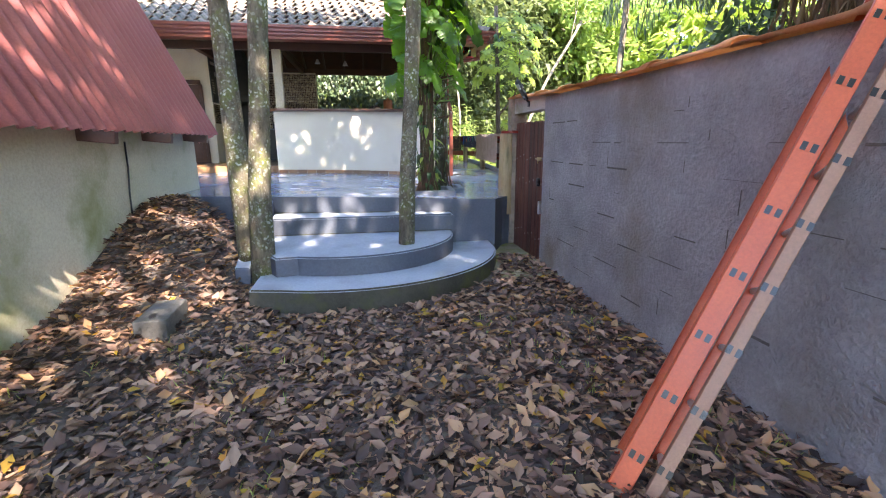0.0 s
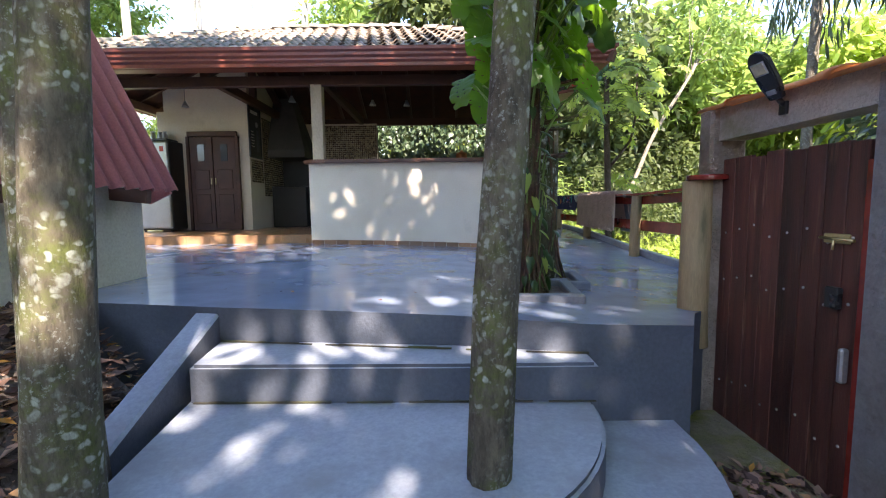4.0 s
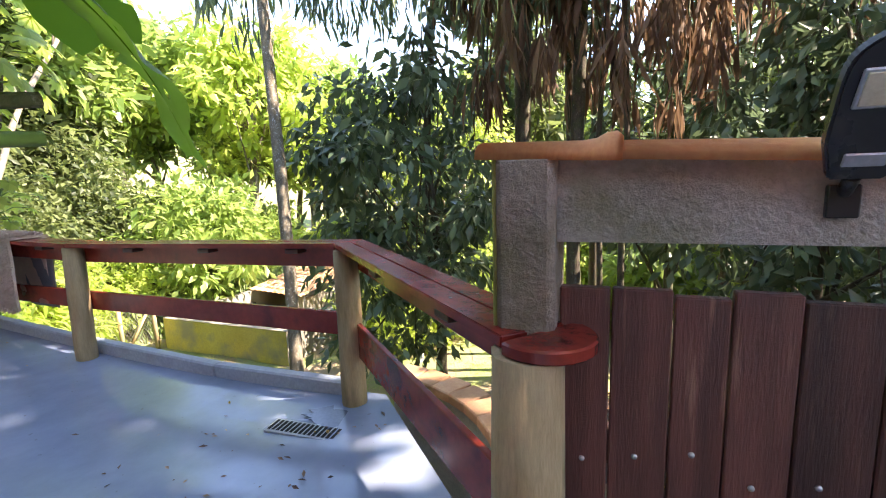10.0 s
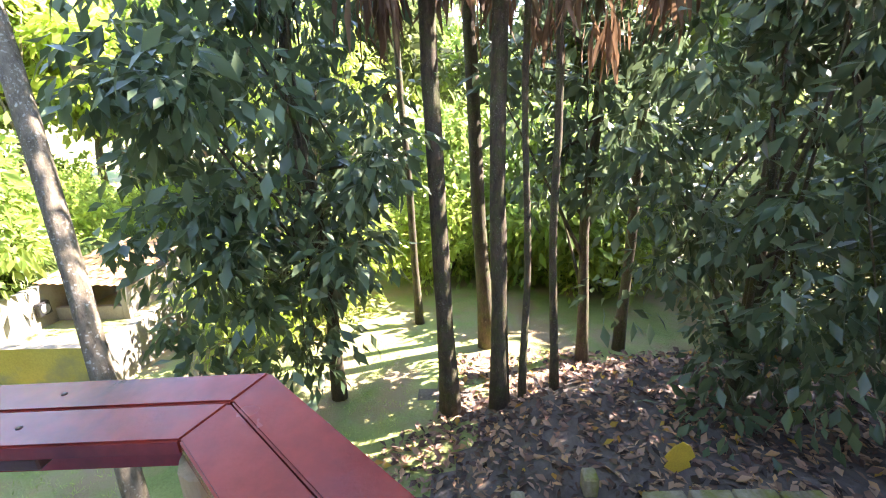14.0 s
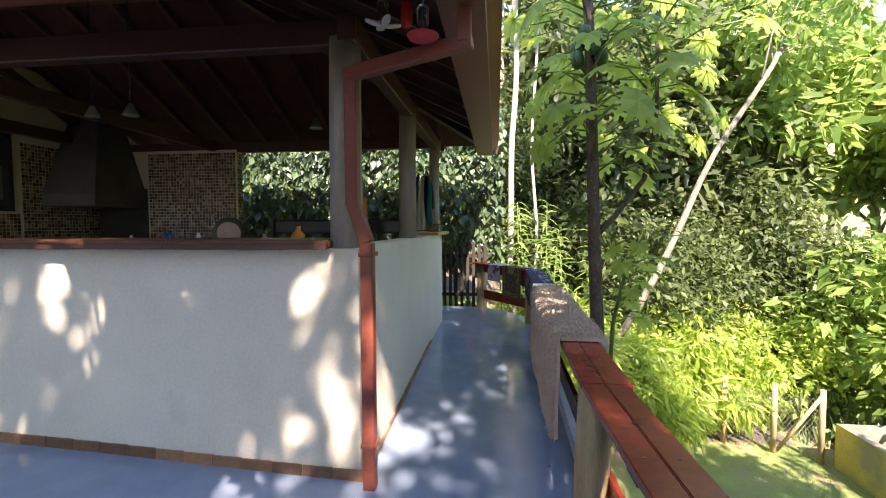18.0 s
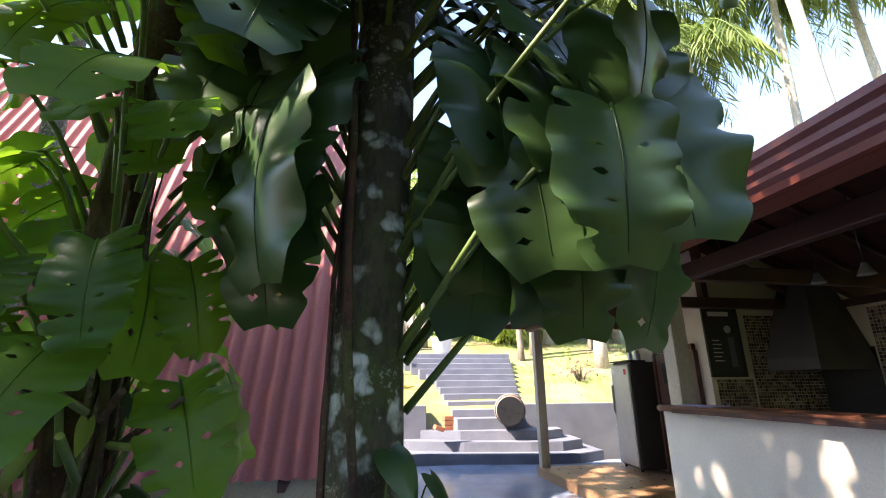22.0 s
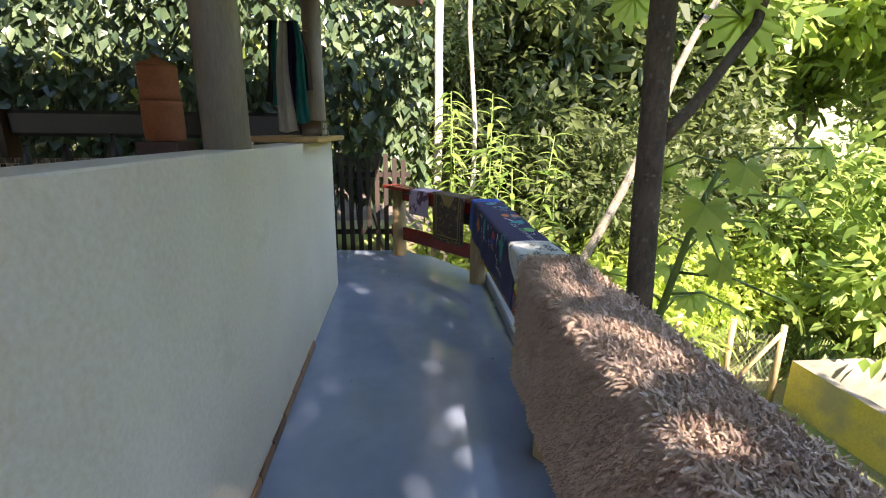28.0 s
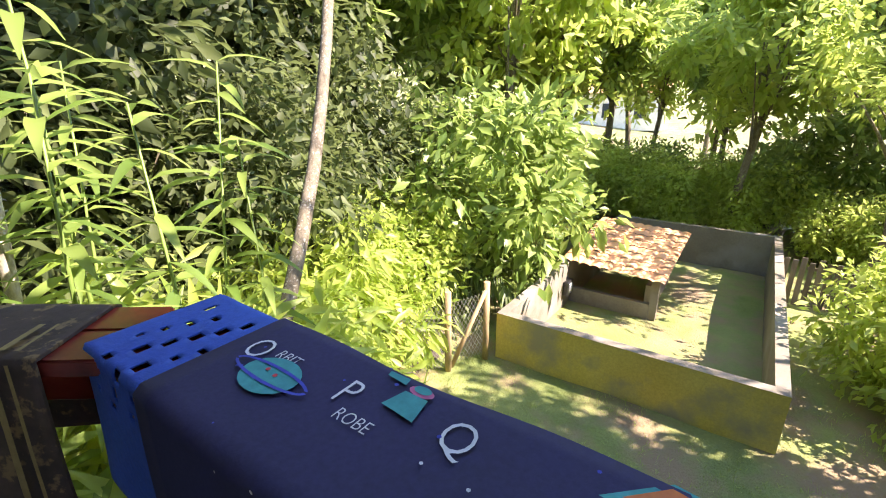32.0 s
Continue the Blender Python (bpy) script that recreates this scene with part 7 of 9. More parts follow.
# ---- bright slope bushes: three kinds, repeated ----
def bush_proto(name, label, half, clumps, per, leaf, mat, seed, blade_of=QUAD, clump_r=0.4, droop=0.3, h=0.4):
    rng = np.random.default_rng(seed)
    th = thing(name, label, "bush", (0, 0, 0))
    c = clump_points(rng, clumps, (0, 0, half[2] * 0.85), half, 0.3, seed)
    bm = bmesh.new()
    for k in range(9):
        q = Vector(c[k])
        tube(bm, [(0.06 * math.cos(k), 0.06 * math.sin(k), -0.3), q * 0.5 + Vector((0, 0, 0.05)), q], [0.035, 0.022, 0.008], 5)
    part("stems", bm, M["bark_dark"], th)
    p, d, s = crown_leaves(rng, c, rng.uniform(0.6, 1.3, len(c)) * clump_r, per, leaf, droop)
    ob = new("leaves", leaf_mesh("leaves", blade_of, p, turns(rng, d), s, [mat]))
    ob.parent = th
    return th


def spread(proto, spots, group):
    """Puts a built thing at its first spot and copies at the others: (x, y, z, turn, scale)."""
    proto["group"] = group
    for k, (x, y, z, t, s) in enumerate(spots):
        m = pose(x, y, z, 0, 0, t) @ Matrix.Diagonal((s, s, s * 1.0, 1))
        if k:
            copy_thing(proto, m)
    x, y, z, t, s = spots[0]
    proto.matrix_world = pose(x, y, z, 0, 0, t) @ Matrix.Diagonal((s, s, s, 1))


LANCE = blade(0.22, 0.3, 0.35)
b1 = bush_proto("bright_bush", "yellow-green bush on the slope, sunlight painted into its leaves", (1.3, 1.3, 1.2), 150, 46, 0.12, M["leaf_bright"], 81, BLADE)
b2 = bush_proto("green_bush", "leafy green bush on the slope", (1.5, 1.5, 1.6), 130, 42, 0.17, M["leaf_mid"], 82, BLADE)
b3 = bush_proto("dark_bush", "leafy undergrowth of the wood, shade painted into its dark leaves", (1.8, 1.8, 2.2), 190, 46, 0.14, M["leaf_shaded"], 83, BLADE, 0.5)
b4 = bush_proto("lance_bush", "bush of long bright lance-shaped leaves", (1.0, 1.0, 1.1), 70, 40, 0.26, M["leaf_bright"], 84, LANCE, 0.3, 0.6)
br = random.Random(77)


def spots(lst, s0, s1, dz=-0.2):
    return [(x, y, gz(x, y) + dz, br.uniform(0, 360), br.uniform(s0, s1)) for x, y in lst]


spread(b1, spots([(3.1, 6.8), (4.2, 8.3), (5.8, 8.9), (5.2, 9.0), (9.4, 9.0), (11.5, 9.4), (14.0, 9.0), (17.5, 8.0), (7.2, 8.7), (16.5, 1.0), (9.2, 0.6), (12.0, 12.0), (-13.5, -4.5), (-16.0, -6.0), (20.0, 4.0), (17.4, 5.6), (17.6, 3.4), (18.2, 7.0), (16.4, 8.4), (10.6, -0.2), (-17.5, -3.0), (-18.5, 3.0), (12.4, -4.6), (13.4, -6.0), (12.8, -3.0), (11.6, -7.2)], 0.9, 1.5), "bright bushes")
spread(b2, spots([(10.8, 11.0), (13.4, 11.6), (16.5, 11.0), (19.5, 8.5), (19.0, -3.0), (14.0, -4.0), (12.0, -6.5), (-20.0, 6.0), (-22.0, -6.0), (-21, 0.5), (18, 14), (9.8, 8.0), (-18, 12), (-14, 14), (19, 1.0), (20.5, 6.5), (15.4, 10.0), (21.5, 2.5), (-24, -2), (-25, 2.5), (-23.5, 5.5)], 1.1, 1.9), "green bushes")
spread(b3, spots([(0.9, 9.6), (2.6, 10.2), (5.2, 9.8), (7.6, 11.6), (8.8, 11.0), (3.9, 9.6), (6.4, 10.4), (4.2, 11.2), (-1.5, 9.4), (-4.0, 9.4), (6.2, 11.6), (8.4, -9.6), (3.4, -11.4), (8.0, -12.0), (12.0, -10.5), (-6.5, 10.0), (14, -8)], 1.1, 1.7), "dark undergrowth")
spread(b4, spots([(2.2, 5.5), (2.5, 6.2), (3.6, 6.9), (1.9, 5.9), (4.9, 7.8), (2.7, 6.9)], 0.9, 1.35), "lance bushes")

# ---- tall trees of the wood, three kinds repeated ----
wood = []
for k, (mat, half, leaf, lab) in enumerate(((M["leaf_mid"], (2.3, 2.3, 3.0), 0.30, "tall green tree in the wood"), (M["leaf_bright"], (2.6, 2.6, 2.8), 0.30, "tall tree with yellow-green leaves, sunlight painted in"), (M["leaf_shaded"], (2.4, 2.4, 3.4), 0.28, "tall tree in the wood, shade painted into its dark leaves"))):
    t = tree("forest_tree", lab, (0, 0, 0), (0.2, 0.1, 6.5), 0.14, 0.06, (0.1, 0, 6.2), half, 112, 36, leaf, mat, M["bark_pale"] if k != 2 else M["bark_dark"], 90 + k, QUAD, limbs=12, fork=0.45, clump_r=0.50)
    wood.append(t)
spread(wood[0], spots([(9.0, 13.0), (13.5, 14.0), (17.5, 13.0), (22.0, 11.0), (25, 5), (24, -2), (20, -9), (6.0, 15.0), (-24, 3), (-26, -4), (-23, 9), (15.5, -12), (30, 14), (-6, 17), (12, 19), (-28, 12), (-20, -10), (20.5, 8.5), (22.5, 4.5), (19, 16), (24, 14), (-26, 7), (-29, 2), (-30, -3), (28, -3), (25, -8), (-15.5, 13.0)], 0.9, 1.5, -0.3), "forest trees")
spread(wood[1], spots([(11.0, 15.5), (15.0, 10.5), (19.5, 11.5), (21.0, 16.0), (26, 9), (27, 1), (16.8, 3.6), (-21, -3.5), (-19, 8.5), (-27, 0), (23, 20), (33, 6), (-17.5, -9), (29, -6), (16, 20), (-30, 6), (22, 0.5), (18.6, 9.6), (24.5, 7.5), (-24.5, 0.5), (-22.5, 4.0), (-27, 4.5), (-26, -7), (-17.5, 6.5)], 0.9, 1.4, -0.3), "sunlit forest trees")
spread(wood[2], spots([(5.0, 11.6), (8.4, 12.4), (2.6, 10.8), (1.4, 12.5), (4.0, 13.5), (-2.0, 12.0), (7.8, -15.0), (12.5, -14.0), (1.5, -17.0), (17.5, -14.5), (2.5, 16.5), (22, -13), (21.5, -11), (6.0, 13.0), (20, -5.5), (18.5, -1.0), (19, -8.5)], 1.0, 1.5, -0.3), "dark forest trees")

# ---- palms ----
PALMS = [(-13.6, 8.2, 17.0, 0.17), (-11.9, 12.5, 16.0, 0.15), (-9.4, 11.2, 19.0, 0.20), (-10.8, 15.8, 17.0, 0.15), (-7.9, 14.4, 15.5, 0.15), (-16.0, 11.0, 16.0, 0.15), (0.9, 11.0, 15.0, 0.14),
         (-14.5, 5.2, 15.0, 0.17), (-18.5, 5.0, 15.0, 0.16), (-12.9, 9.8, 13.0, 0.13), (-20.0, 9.0, 15.0, 0.16)]
for k, (x, y, h, r) in enumerate(PALMS):
    palm("royal_palm", "tall palm with a smooth pale trunk on the hillside", (x, y, gz(x, y)), h * 1.02, r * 1.2, 200 + k, 22, 3.3, (0.5 * math.sin(k * 2.1), 0.4 * math.cos(k)), "hillside palms", droop=1.15)
for k, (x, y, h) in enumerate(((8.4, 7.9, 0.8), (9.4, 8.6, 1.4), (7.7, 8.9, 0.9), (10.8, 8.4, 1.2), (12.6, 8.0, 1.0), (6.6, 9.2, 0.8), (14.8, 8.2, 1.1))):
    palm("garden_palm", "arching green garden palm beyond the pen", (x, y, gz(x, y)), h, 0.07, 230 + k, 16, 1.7, (0, 0), "garden palms", droop=0.7)
tree("white_trunk_tree", "thin pale trunk rising through the shrubs", (1.44, 6.2, -1.0), (1.62, 6.3, 6.5), 0.034, 0.024, (1.6, 6.4, 7.4), (1.2, 1.2, 1.0), 16, 18, 0.24, M["leaf_mid"], M["bark_palm"], 61, fork=0.9, limbs=4)
tree("white_trunk_tree", "brown-grey trunk behind the ivy", (1.08, 6.35, -0.6), (1.16, 6.5, 7.0), 0.062, 0.05, (1.1, 6.6, 8.2), (1.8, 1.8, 1.4), 26, 22, 0.26, M["leaf_mid"], M["bark_palm"], 62, fork=0.85, limbs=5)
tree("white_trunk_tree", "pale leaning trunk in the wood", (2.35, 6.05, -2.0), (7.3, 8.6, 5.6), 0.075, 0.05, (7.9, 9.2, 6.6), (2.2, 2.2, 1.6), 34, 24, 0.26, M["leaf_mid"], M["bark_pale"], 63, fork=0.85, limbs=5)
tree("pen_tree", "forked tree with a light crown beside the pen", (13.6, 0.9, -3.2), (13.9, 0.6, 1.6), 0.16, 0.08, (13.8, 0.9, 2.3), (3.2, 3.2, 2.2), 130, 30, 0.18, M["leaf_bright"], M["bark_pale"], 64, QUAD, fork=0.25, limbs=12)

# ---- ginger-like tall stems at the end of the walk ----
for k, (x, y, h) in enumerate(((1.25, 5.75, 2.9), (1.55, 5.55, 2.3), (1.75, 5.9, 2.9), (2.05, 5.5, 2.2), (0.95, 6.0, 2.4), (2.3, 5.9, 2.4), (1.4, 6.2, 2.8), (2.6, 5.6, 2.0), (1.85, 6.3, 2.4))):
    gp = thing("ginger_plant", "tall bright green stem with long pointed leaves", "plant", (x, y, gz(x, y) - 0.1), group="tall stems")
    rng = np.random.default_rng(300 + k)
    top = (rng.normal(0, 0.15), rng.normal(0, 0.15), h - gz(x, y) - 0.9)
    bm = bmesh.new()
    tube(bm, [(0, 0, 0), (top[0] * 0.4, top[1] * 0.4, top[2] * 0.6), top], [0.013, 0.011, 0.005], 7)
    part("stem", bm, M["stem_green"], gp)
    n = 64
    s = np.linspace(0.12, 1.0, n)
    p = np.stack([top[0] * s ** 1.5, top[1] * s ** 1.5, top[2] * s], 1)
    a = np.arange(n) * 2.4 + k
    d = np.stack([np.cos(a), np.sin(a), rng.uniform(-0.1, 0.7, n)], 1)
    ob = new("leaves", leaf_mesh("leaves", blade(0.20, 0.35, 0.55, 4), p, turns(rng, d, 0.2), rng.uniform(0.22, 0.36, n), [M["leaf_mid"]]))
    ob.parent = gp

# ---- ivy over the fence at the end of the walk ----
fence = thing("picket_fence", "picket fence under the ivy, shade painted into its dark wood", "fence")
for k in range(22):
    x = -1.6 + 0.105 * k
    part("picket", new_box(x, x + 0.055, 5.50, 5.525, -0.05, 1.15 + 0.04 * math.sin(k * 5), bevel=0.003), M["fence_shaded"], fence)
for z in (0.2, 0.9):
    part("fence_rail", new_box(-1.6, 0.72, 5.526, 5.56, z, z + 0.06), M["fence_shaded"], fence)
rng = np.random.default_rng(400)
ivy = tagged(thing("ivy", "dense broad-leaved ivy covering the fence", "ivy"), kind="")
n = 9500
x = rng.uniform(-6.0, 0.95, n)
z = rng.uniform(0.6, 3.6, n)
keep = np.array([noise.noise(Vector((a * 1.1, b * 1.1, 4.0))) + 0.62 - 0.35 * max(0, b - 2.9) - max(0, 0.95 - b) * 0.9 > 0 for a, b in zip(x, z)])
x, z = x[keep], z[keep]
bul = np.array([noise.noise(Vector((a * 0.8, b * 0.8, 9.0))) for a, b in zip(x, z)])
p = np.stack([x, 5.56 + 0.26 * rng.random(len(x)) - 0.30 * bul, z], 1)
d = np.stack([rng.normal(0, 0.5, len(x)), -0.45 + rng.normal(0, 0.25, len(x)), -0.8 + rng.normal(0, 0.35, len(x))], 1)
yel = (rng.random(len(x)) < 0.012).astype(int)
ob = new("leaves", leaf_mesh("leaves", BLADE_WIDE, p, turns(rng, d, 0.35), rng.uniform(0.10, 0.20, len(x)), [M["leaf_dark"], M["leaf_bright"]], yel))
ob.parent = ivy
bm = bmesh.new()
for k in range(40):
    x0 = rng.uniform(-5.8, 0.7)
    tube(bm, [(x0, 5.66, 0.0), (x0 + rng.normal(0, 0.15), 5.68, 1.0), (x0 + rng.normal(0, 0.3), 5.72, 2.2 + rng.random() * 0.6)], [0.012, 0.009, 0.005], 5)
part("stems", bm, M["bark_dark"], ivy)

# ---- leaf litter ----
def litter(name, label, region, n, size, seed, mats=("litter", "litter_yellow"), yellow=0.035, bare=-0.62):
    """Dead leaves lying on the ground: curled blades, denser in drifts."""
    rng = np.random.default_rng(seed)
    pts = []
    while len(pts) < n:
        x, y = rng.uniform(region[0], region[1]), rng.uniform(region[2], region[3])
        if region[4](x, y) and noise.noise(Vector((x * 1.3, y * 1.3, 2.0))) > bare:
            pts.append((x, y, ground_z(x, y) + rng.uniform(0.004, 0.035)))
    p = np.array(pts)
    a = rng.uniform(0, 2 * math.pi, n)
    d = np.stack([np.cos(a), np.sin(a), rng.normal(0, 0.22, n)], 1)
    me = leaf_mesh(name, blade(0.55, 0.55, -0.18), p, turns(rng, d, 0.35), size * rng.uniform(0.45, 1.35, n), [M[mats[0]], M[mats[1]]], (rng.random(n) < yellow).astype(int))
    return tagged(new(name, me), label, "fallen leaves", kind="stuff")


def in_yard(x, y):
    if x > 0.12 or x < HX:
        return False
    if ((x + 2.10) / 1.82) ** 2 + ((y + 5.1) / 1.68) ** 2 < 1 and x > -3.0 and y < -4.9:
        return False
    return not (x > -3.1 and y > -5.2)


litter("fallen_leaves", "brown dead leaves covering the yard", (HX, 0.12, -11.5, -4.72, in_yard), 16500, 0.09, 500)
litter("fallen_leaves", "brown dead leaves on the slope", (1.9, 8.0, -12.0, -1.7, lambda x, y: y < -3.2 or x < 6.3 - 0.9 * (y + 3.2)), 11000, 0.125, 501)
def debris(name, label, x0, x1, y0, y1, n, size, seed):
    """Scattered small leaf bits lying on the painted floor."""
    rng = np.random.default_rng(seed)
    x, y = rng.uniform(x0, x1, n), rng.uniform(y0, y1, n)
    p = np.stack([x, y, [floor_z(a, b) + 0.004 for a, b in zip(x, y)]], 1)
    a = rng.uniform(0, 2 * math.pi, n)
    d = np.stack([np.cos(a), np.sin(a), rng.normal(0, 0.1, n)], 1)
    me = leaf_mesh(name, blade(0.5, 0.5, -0.15), p, turns(rng, d, 0.3), size * rng.uniform(0.4, 1.3, n), [M["litter"], M["litter_yellow"]], (rng.random(n) < 0.12).astype(int))
    return tagged(new(name, me), label, "fallen leaves", kind="stuff")


debris("floor_debris", "small dark leaf bits near the drain", -0.4, 1.2, -4.1, -2.3, 80, 0.035, 520)
debris("floor_debris", "few dry leaf bits on the terrace", -4.2, 1.0, -4.4, -0.3, 70, 0.032, 521)
debris("floor_debris", "few dry leaf bits on the walkway", 0.2, 1.2, 0.0, 4.9, 14, 0.03, 522)
litter("leaf_crumbs", "small broken leaf bits and twigs on the soil", (HX, 0.12, -11.5, -4.72, in_yard), 24000, 0.036, 502, bare=-9)


# grass tufts in yard and lawn
def tufts(name, label, region, n, size, seed, per=7):
    rng = np.random.default_rng(seed)
    c = np.stack([rng.uniform(region[0], region[1], n), rng.uniform(region[2], region[3], n)], 1)
    c = np.array([q for q in c if noise.noise(Vector((q[0] * 0.9, q[1] * 0.9, 7.0))) > -0.1 and region[4](*q)])
    p = np.repeat(c, per, 0) + rng.normal(0, 0.035, (len(c) * per, 2))
    p = np.column_stack([p, [ground_z(*q) - 0.01 for q in p]])
    d = np.column_stack([rng.normal(0, 0.5, (len(p), 2)), np.ones(len(p))])
    me = leaf_mesh(name, blade(0.10, 0.3, 0.25, 2), p, turns(rng, d, 0.5), size * rng.uniform(0.5, 1.3, len(p)), [M["grass"]])
    return tagged(new(name, me), label, "grass", kind="stuff")


tufts("grass_tufts", "sparse green weeds among the leaves", (-4.5, 0.1, -10.5, -7.2, in_yard), 150, 0.08, 510)
tufts("lawn_grass", "short sunlit lawn grass", (1.9, 9.0, -2.6, 8.0, lambda x, y: not (x > 7.5 and y > 2)), 4200, 0.07, 511, 6)
tufts("lawn_grass", "rough hillside grass", (-19.0, -10.9, -6.0, 9.0, lambda x, y: not (-1.8 < y < 1.2)), 3200, 0.11, 512, 6)


# ---- rugs and mats drying on the railing ----
def drape(i, off=0.0):
    """Maps (u along rail stretch i in metres, v across: 0 at the inner top edge, down the inner side below 0) onto the draped surface."""
    a, b = RAIL[i], RAIL[i + 1]
    A = Vector((a[0], a[1], 0))
    U = Vector((b[0], b[1], 0)) - A
    length = U.length
    U.normalize()
    N = Vector((U.y, -U.x, 0))
    w0, w1 = -HALF - 0.003 - off, (WIDE if i == 2 else HALF) + 0.003 + off
    W = w1 - w0

    def at(u, v, lift=0.0):
        top = RAIL_Z[i] + (RAIL_Z[i + 1] - RAIL_Z[i]) * u / length + off + 0.004
        sag = 0.006 * math.sin(u * 7.0) + 0.004 * math.sin(u * 17 + v * 9)
        if v < 0:
            p = A + U * u + N * (w0 - 0.004 - lift - sag * min(1, -v * 4) + 0.02 * v)
            z = top + v
        elif v <= W:
            p = A + U * u + N * (w0 + v)
            z = top + lift
        else:
            p = A + U * u + N * (w1 + 0.004 + lift + sag)
            z = top - (v - W)
        return Vector((p.x, p.y, z))
    at.W = W
    return at


def cloth(name, at, u0, u1, v0, v1, mat, parent, inside=None, nu=40, nv=44, thick=0.006, lift=0.0):
    """A draped sheet of two layers, closed round its rim; the outer layer lies on the drape surface."""
    bm = bmesh.new()
    outer, inner, quads = {}, {}, []
    for i in range(nu):
        for j in range(nv):
            u, v = u0 + (u1 - u0) * (i + 0.5) / nu, v0 + (v1 - v0) * (j + 0.5) / nv
            if inside is None or inside(u, v):
                quads.append(((i, j), (i, j + 1), (i + 1, j + 1), (i + 1, j)))
    count = collections.Counter()
    for q in quads:
        for k in range(4):
            count[frozenset((q[k], q[(k + 1) % 4]))] += 1
            i, j = q[k]
            if (i, j) not in outer:
                u, v = u0 + (u1 - u0) * i / nu, v0 + (v1 - v0) * j / nv
                outer[i, j] = bm.verts.new(at(u, v, lift))
                inner[i, j] = bm.verts.new(at(u, v, lift - thick))
    for q in quads:
        bm.faces.new([outer[k] for k in q]).smooth = True
        bm.faces.new([inner[k] for k in q[::-1]]).smooth = True
        for k in range(4):
            a, b = q[k], q[(k + 1) % 4]
            if count[frozenset((a, b))] == 1:
                bm.faces.new((outer[b], outer[a], inner[a], inner[b]))
    bmesh.ops.recalc_face_normals(bm, faces=bm.faces[:])
    return part(name, bm, mat, parent)


def print_shape(name, at, pts, mat, parent, lift=0.0055):
    """A flat printed patch: an outline in (u, v)."""
    bm = bmesh.new()
    bm.faces.new([bm.verts.new(at(u, v, lift)) for u, v in pts])
    bmesh.ops.triangulate(bm, faces=bm.faces[:])
    return part(name, bm, mat, parent)


def ring(u, v, ru, rv, n=20, a0=0, a1=360):
    return [(u + ru * math.cos(radians(a0 + (a1 - a0) * k / n)), v + rv * math.sin(radians(a0 + (a1 - a0) * k / n))) for k in range(n)]


def star(u, v, r, n=5, turn=0.0, inner=0.42):
    return [(u + (r if k % 2 == 0 else r * inner) * math.cos(radians(90 + turn + 180 * k / n)), v + (r if k % 2 == 0 else r * inner) * math.sin(radians(90 + turn + 180 * k / n))) for k in range(2 * n)]


def lettering(text, at, u, v, size, mat, parent, slant=0.0, tilt=0.0, lift=0.004):
    """Words printed on a cloth: u runs right to left as read from the walkway, so letters run towards smaller u."""
    cu = bpy.data.curves.new("lettering", 'FONT')
    cu.body = text
    cu.size = size
    cu.resolution_u = 3
    cu.offset = -0.010 * size
    tmp = bpy.data.objects.new("lettering", cu)
    scene.collection.objects.link(tmp)
    me = bpy.data.meshes.new_from_object(tmp.evaluated_get(bpy.context.evaluated_depsgraph_get()))
    bpy.data.objects.remove(tmp)
    ct_, st_ = math.cos(radians(tilt)), math.sin(radians(tilt))
    for vert in me.vertices:
        x, y = vert.co.x * 0.78, vert.co.y
        x, y = x * ct_ - y * st_, x * st_ + y * ct_
        vert.co = at(u - x - slant * y, v + y, lift)
    me.materials.clear()
    me.materials.append(mat)
    ob = new("lettering", me)
    ob.parent = parent
    return ob


navy_at = drape(2, 0.010)
Y0 = RAIL[2][1]


def uy(y):
    return y - Y0


navy = thing("space_mat", "dark navy alphabet mat with space prints hung over the railing", "mat")
cloth("mat", navy_at, uy(2.25), uy(3.90), -0.33, navy_at.W + 0.30, M["navy_mat"], navy)
WH = M["print_white"]
IN = lambda z: (z - 0.84) * (0.72 if z > 0.58 else 0.95)   # inner side: height to v
TP = lambda x: 0.105 + 0.62 * (x - 1.318)                  # top: distance across to v
UI = lambda y: float(np.interp(y, (2.40, 2.65, 2.72, 3.03, 3.40, 3.66), (2.59, 2.79, 2.80, 3.06, 3.41, 3.68))) - Y0
UT = lambda y: y + 0.17 - Y0
for txt, y, v, s, tilt in (("U", 3.63, IN(0.70), 0.09, 0), ("FO", 3.585, IN(0.765), 0.03, 0), ("V", 3.40, IN(0.61), 0.09, 0), ("ENUS", 3.352, IN(0.59), 0.028, -20), ("W", 3.11, IN(0.72), 0.10, 0),
                           ("X", 3.03, IN(0.585), 0.09, 0), ("Y", 2.72, IN(0.685), 0.10, 0), ("Z", 2.65, IN(0.575), 0.11, 0), ("ERO GRAVITY", 2.60, IN(0.565), 0.042, 0),
                           ("O", 3.69, TP(1.365), 0.085, 0), ("RBIT", 3.63, TP(1.40), 0.036, 0), ("P", 3.485, TP(1.37), 0.085, 0), ("ROBE", 3.455, TP(1.332), 0.036, 0), ("Q", 3.325, TP(1.39), 0.09, 0), ("R", 2.985, TP(1.40), 0.085, 0),
                           ("S", 2.77, TP(1.33), 0.10, 0), ("TAR", 2.725, TP(1.332), 0.05, 0), ("EXTRA", 2.56, TP(1.36), 0.045, 0), ("T", 2.485, TP(1.375), 0.10, 0), ("ERRESTRIAL", 2.43, TP(1.362), 0.045, 0)):
    lettering(txt, navy_at, UI(y) if v < 0 else UT(y), v, s * 0.86, WH, navy, tilt=tilt)
print_shape("planet", navy_at, ring(UI(3.22), IN(0.72), 0.050, 0.072), M["print_teal"], navy)
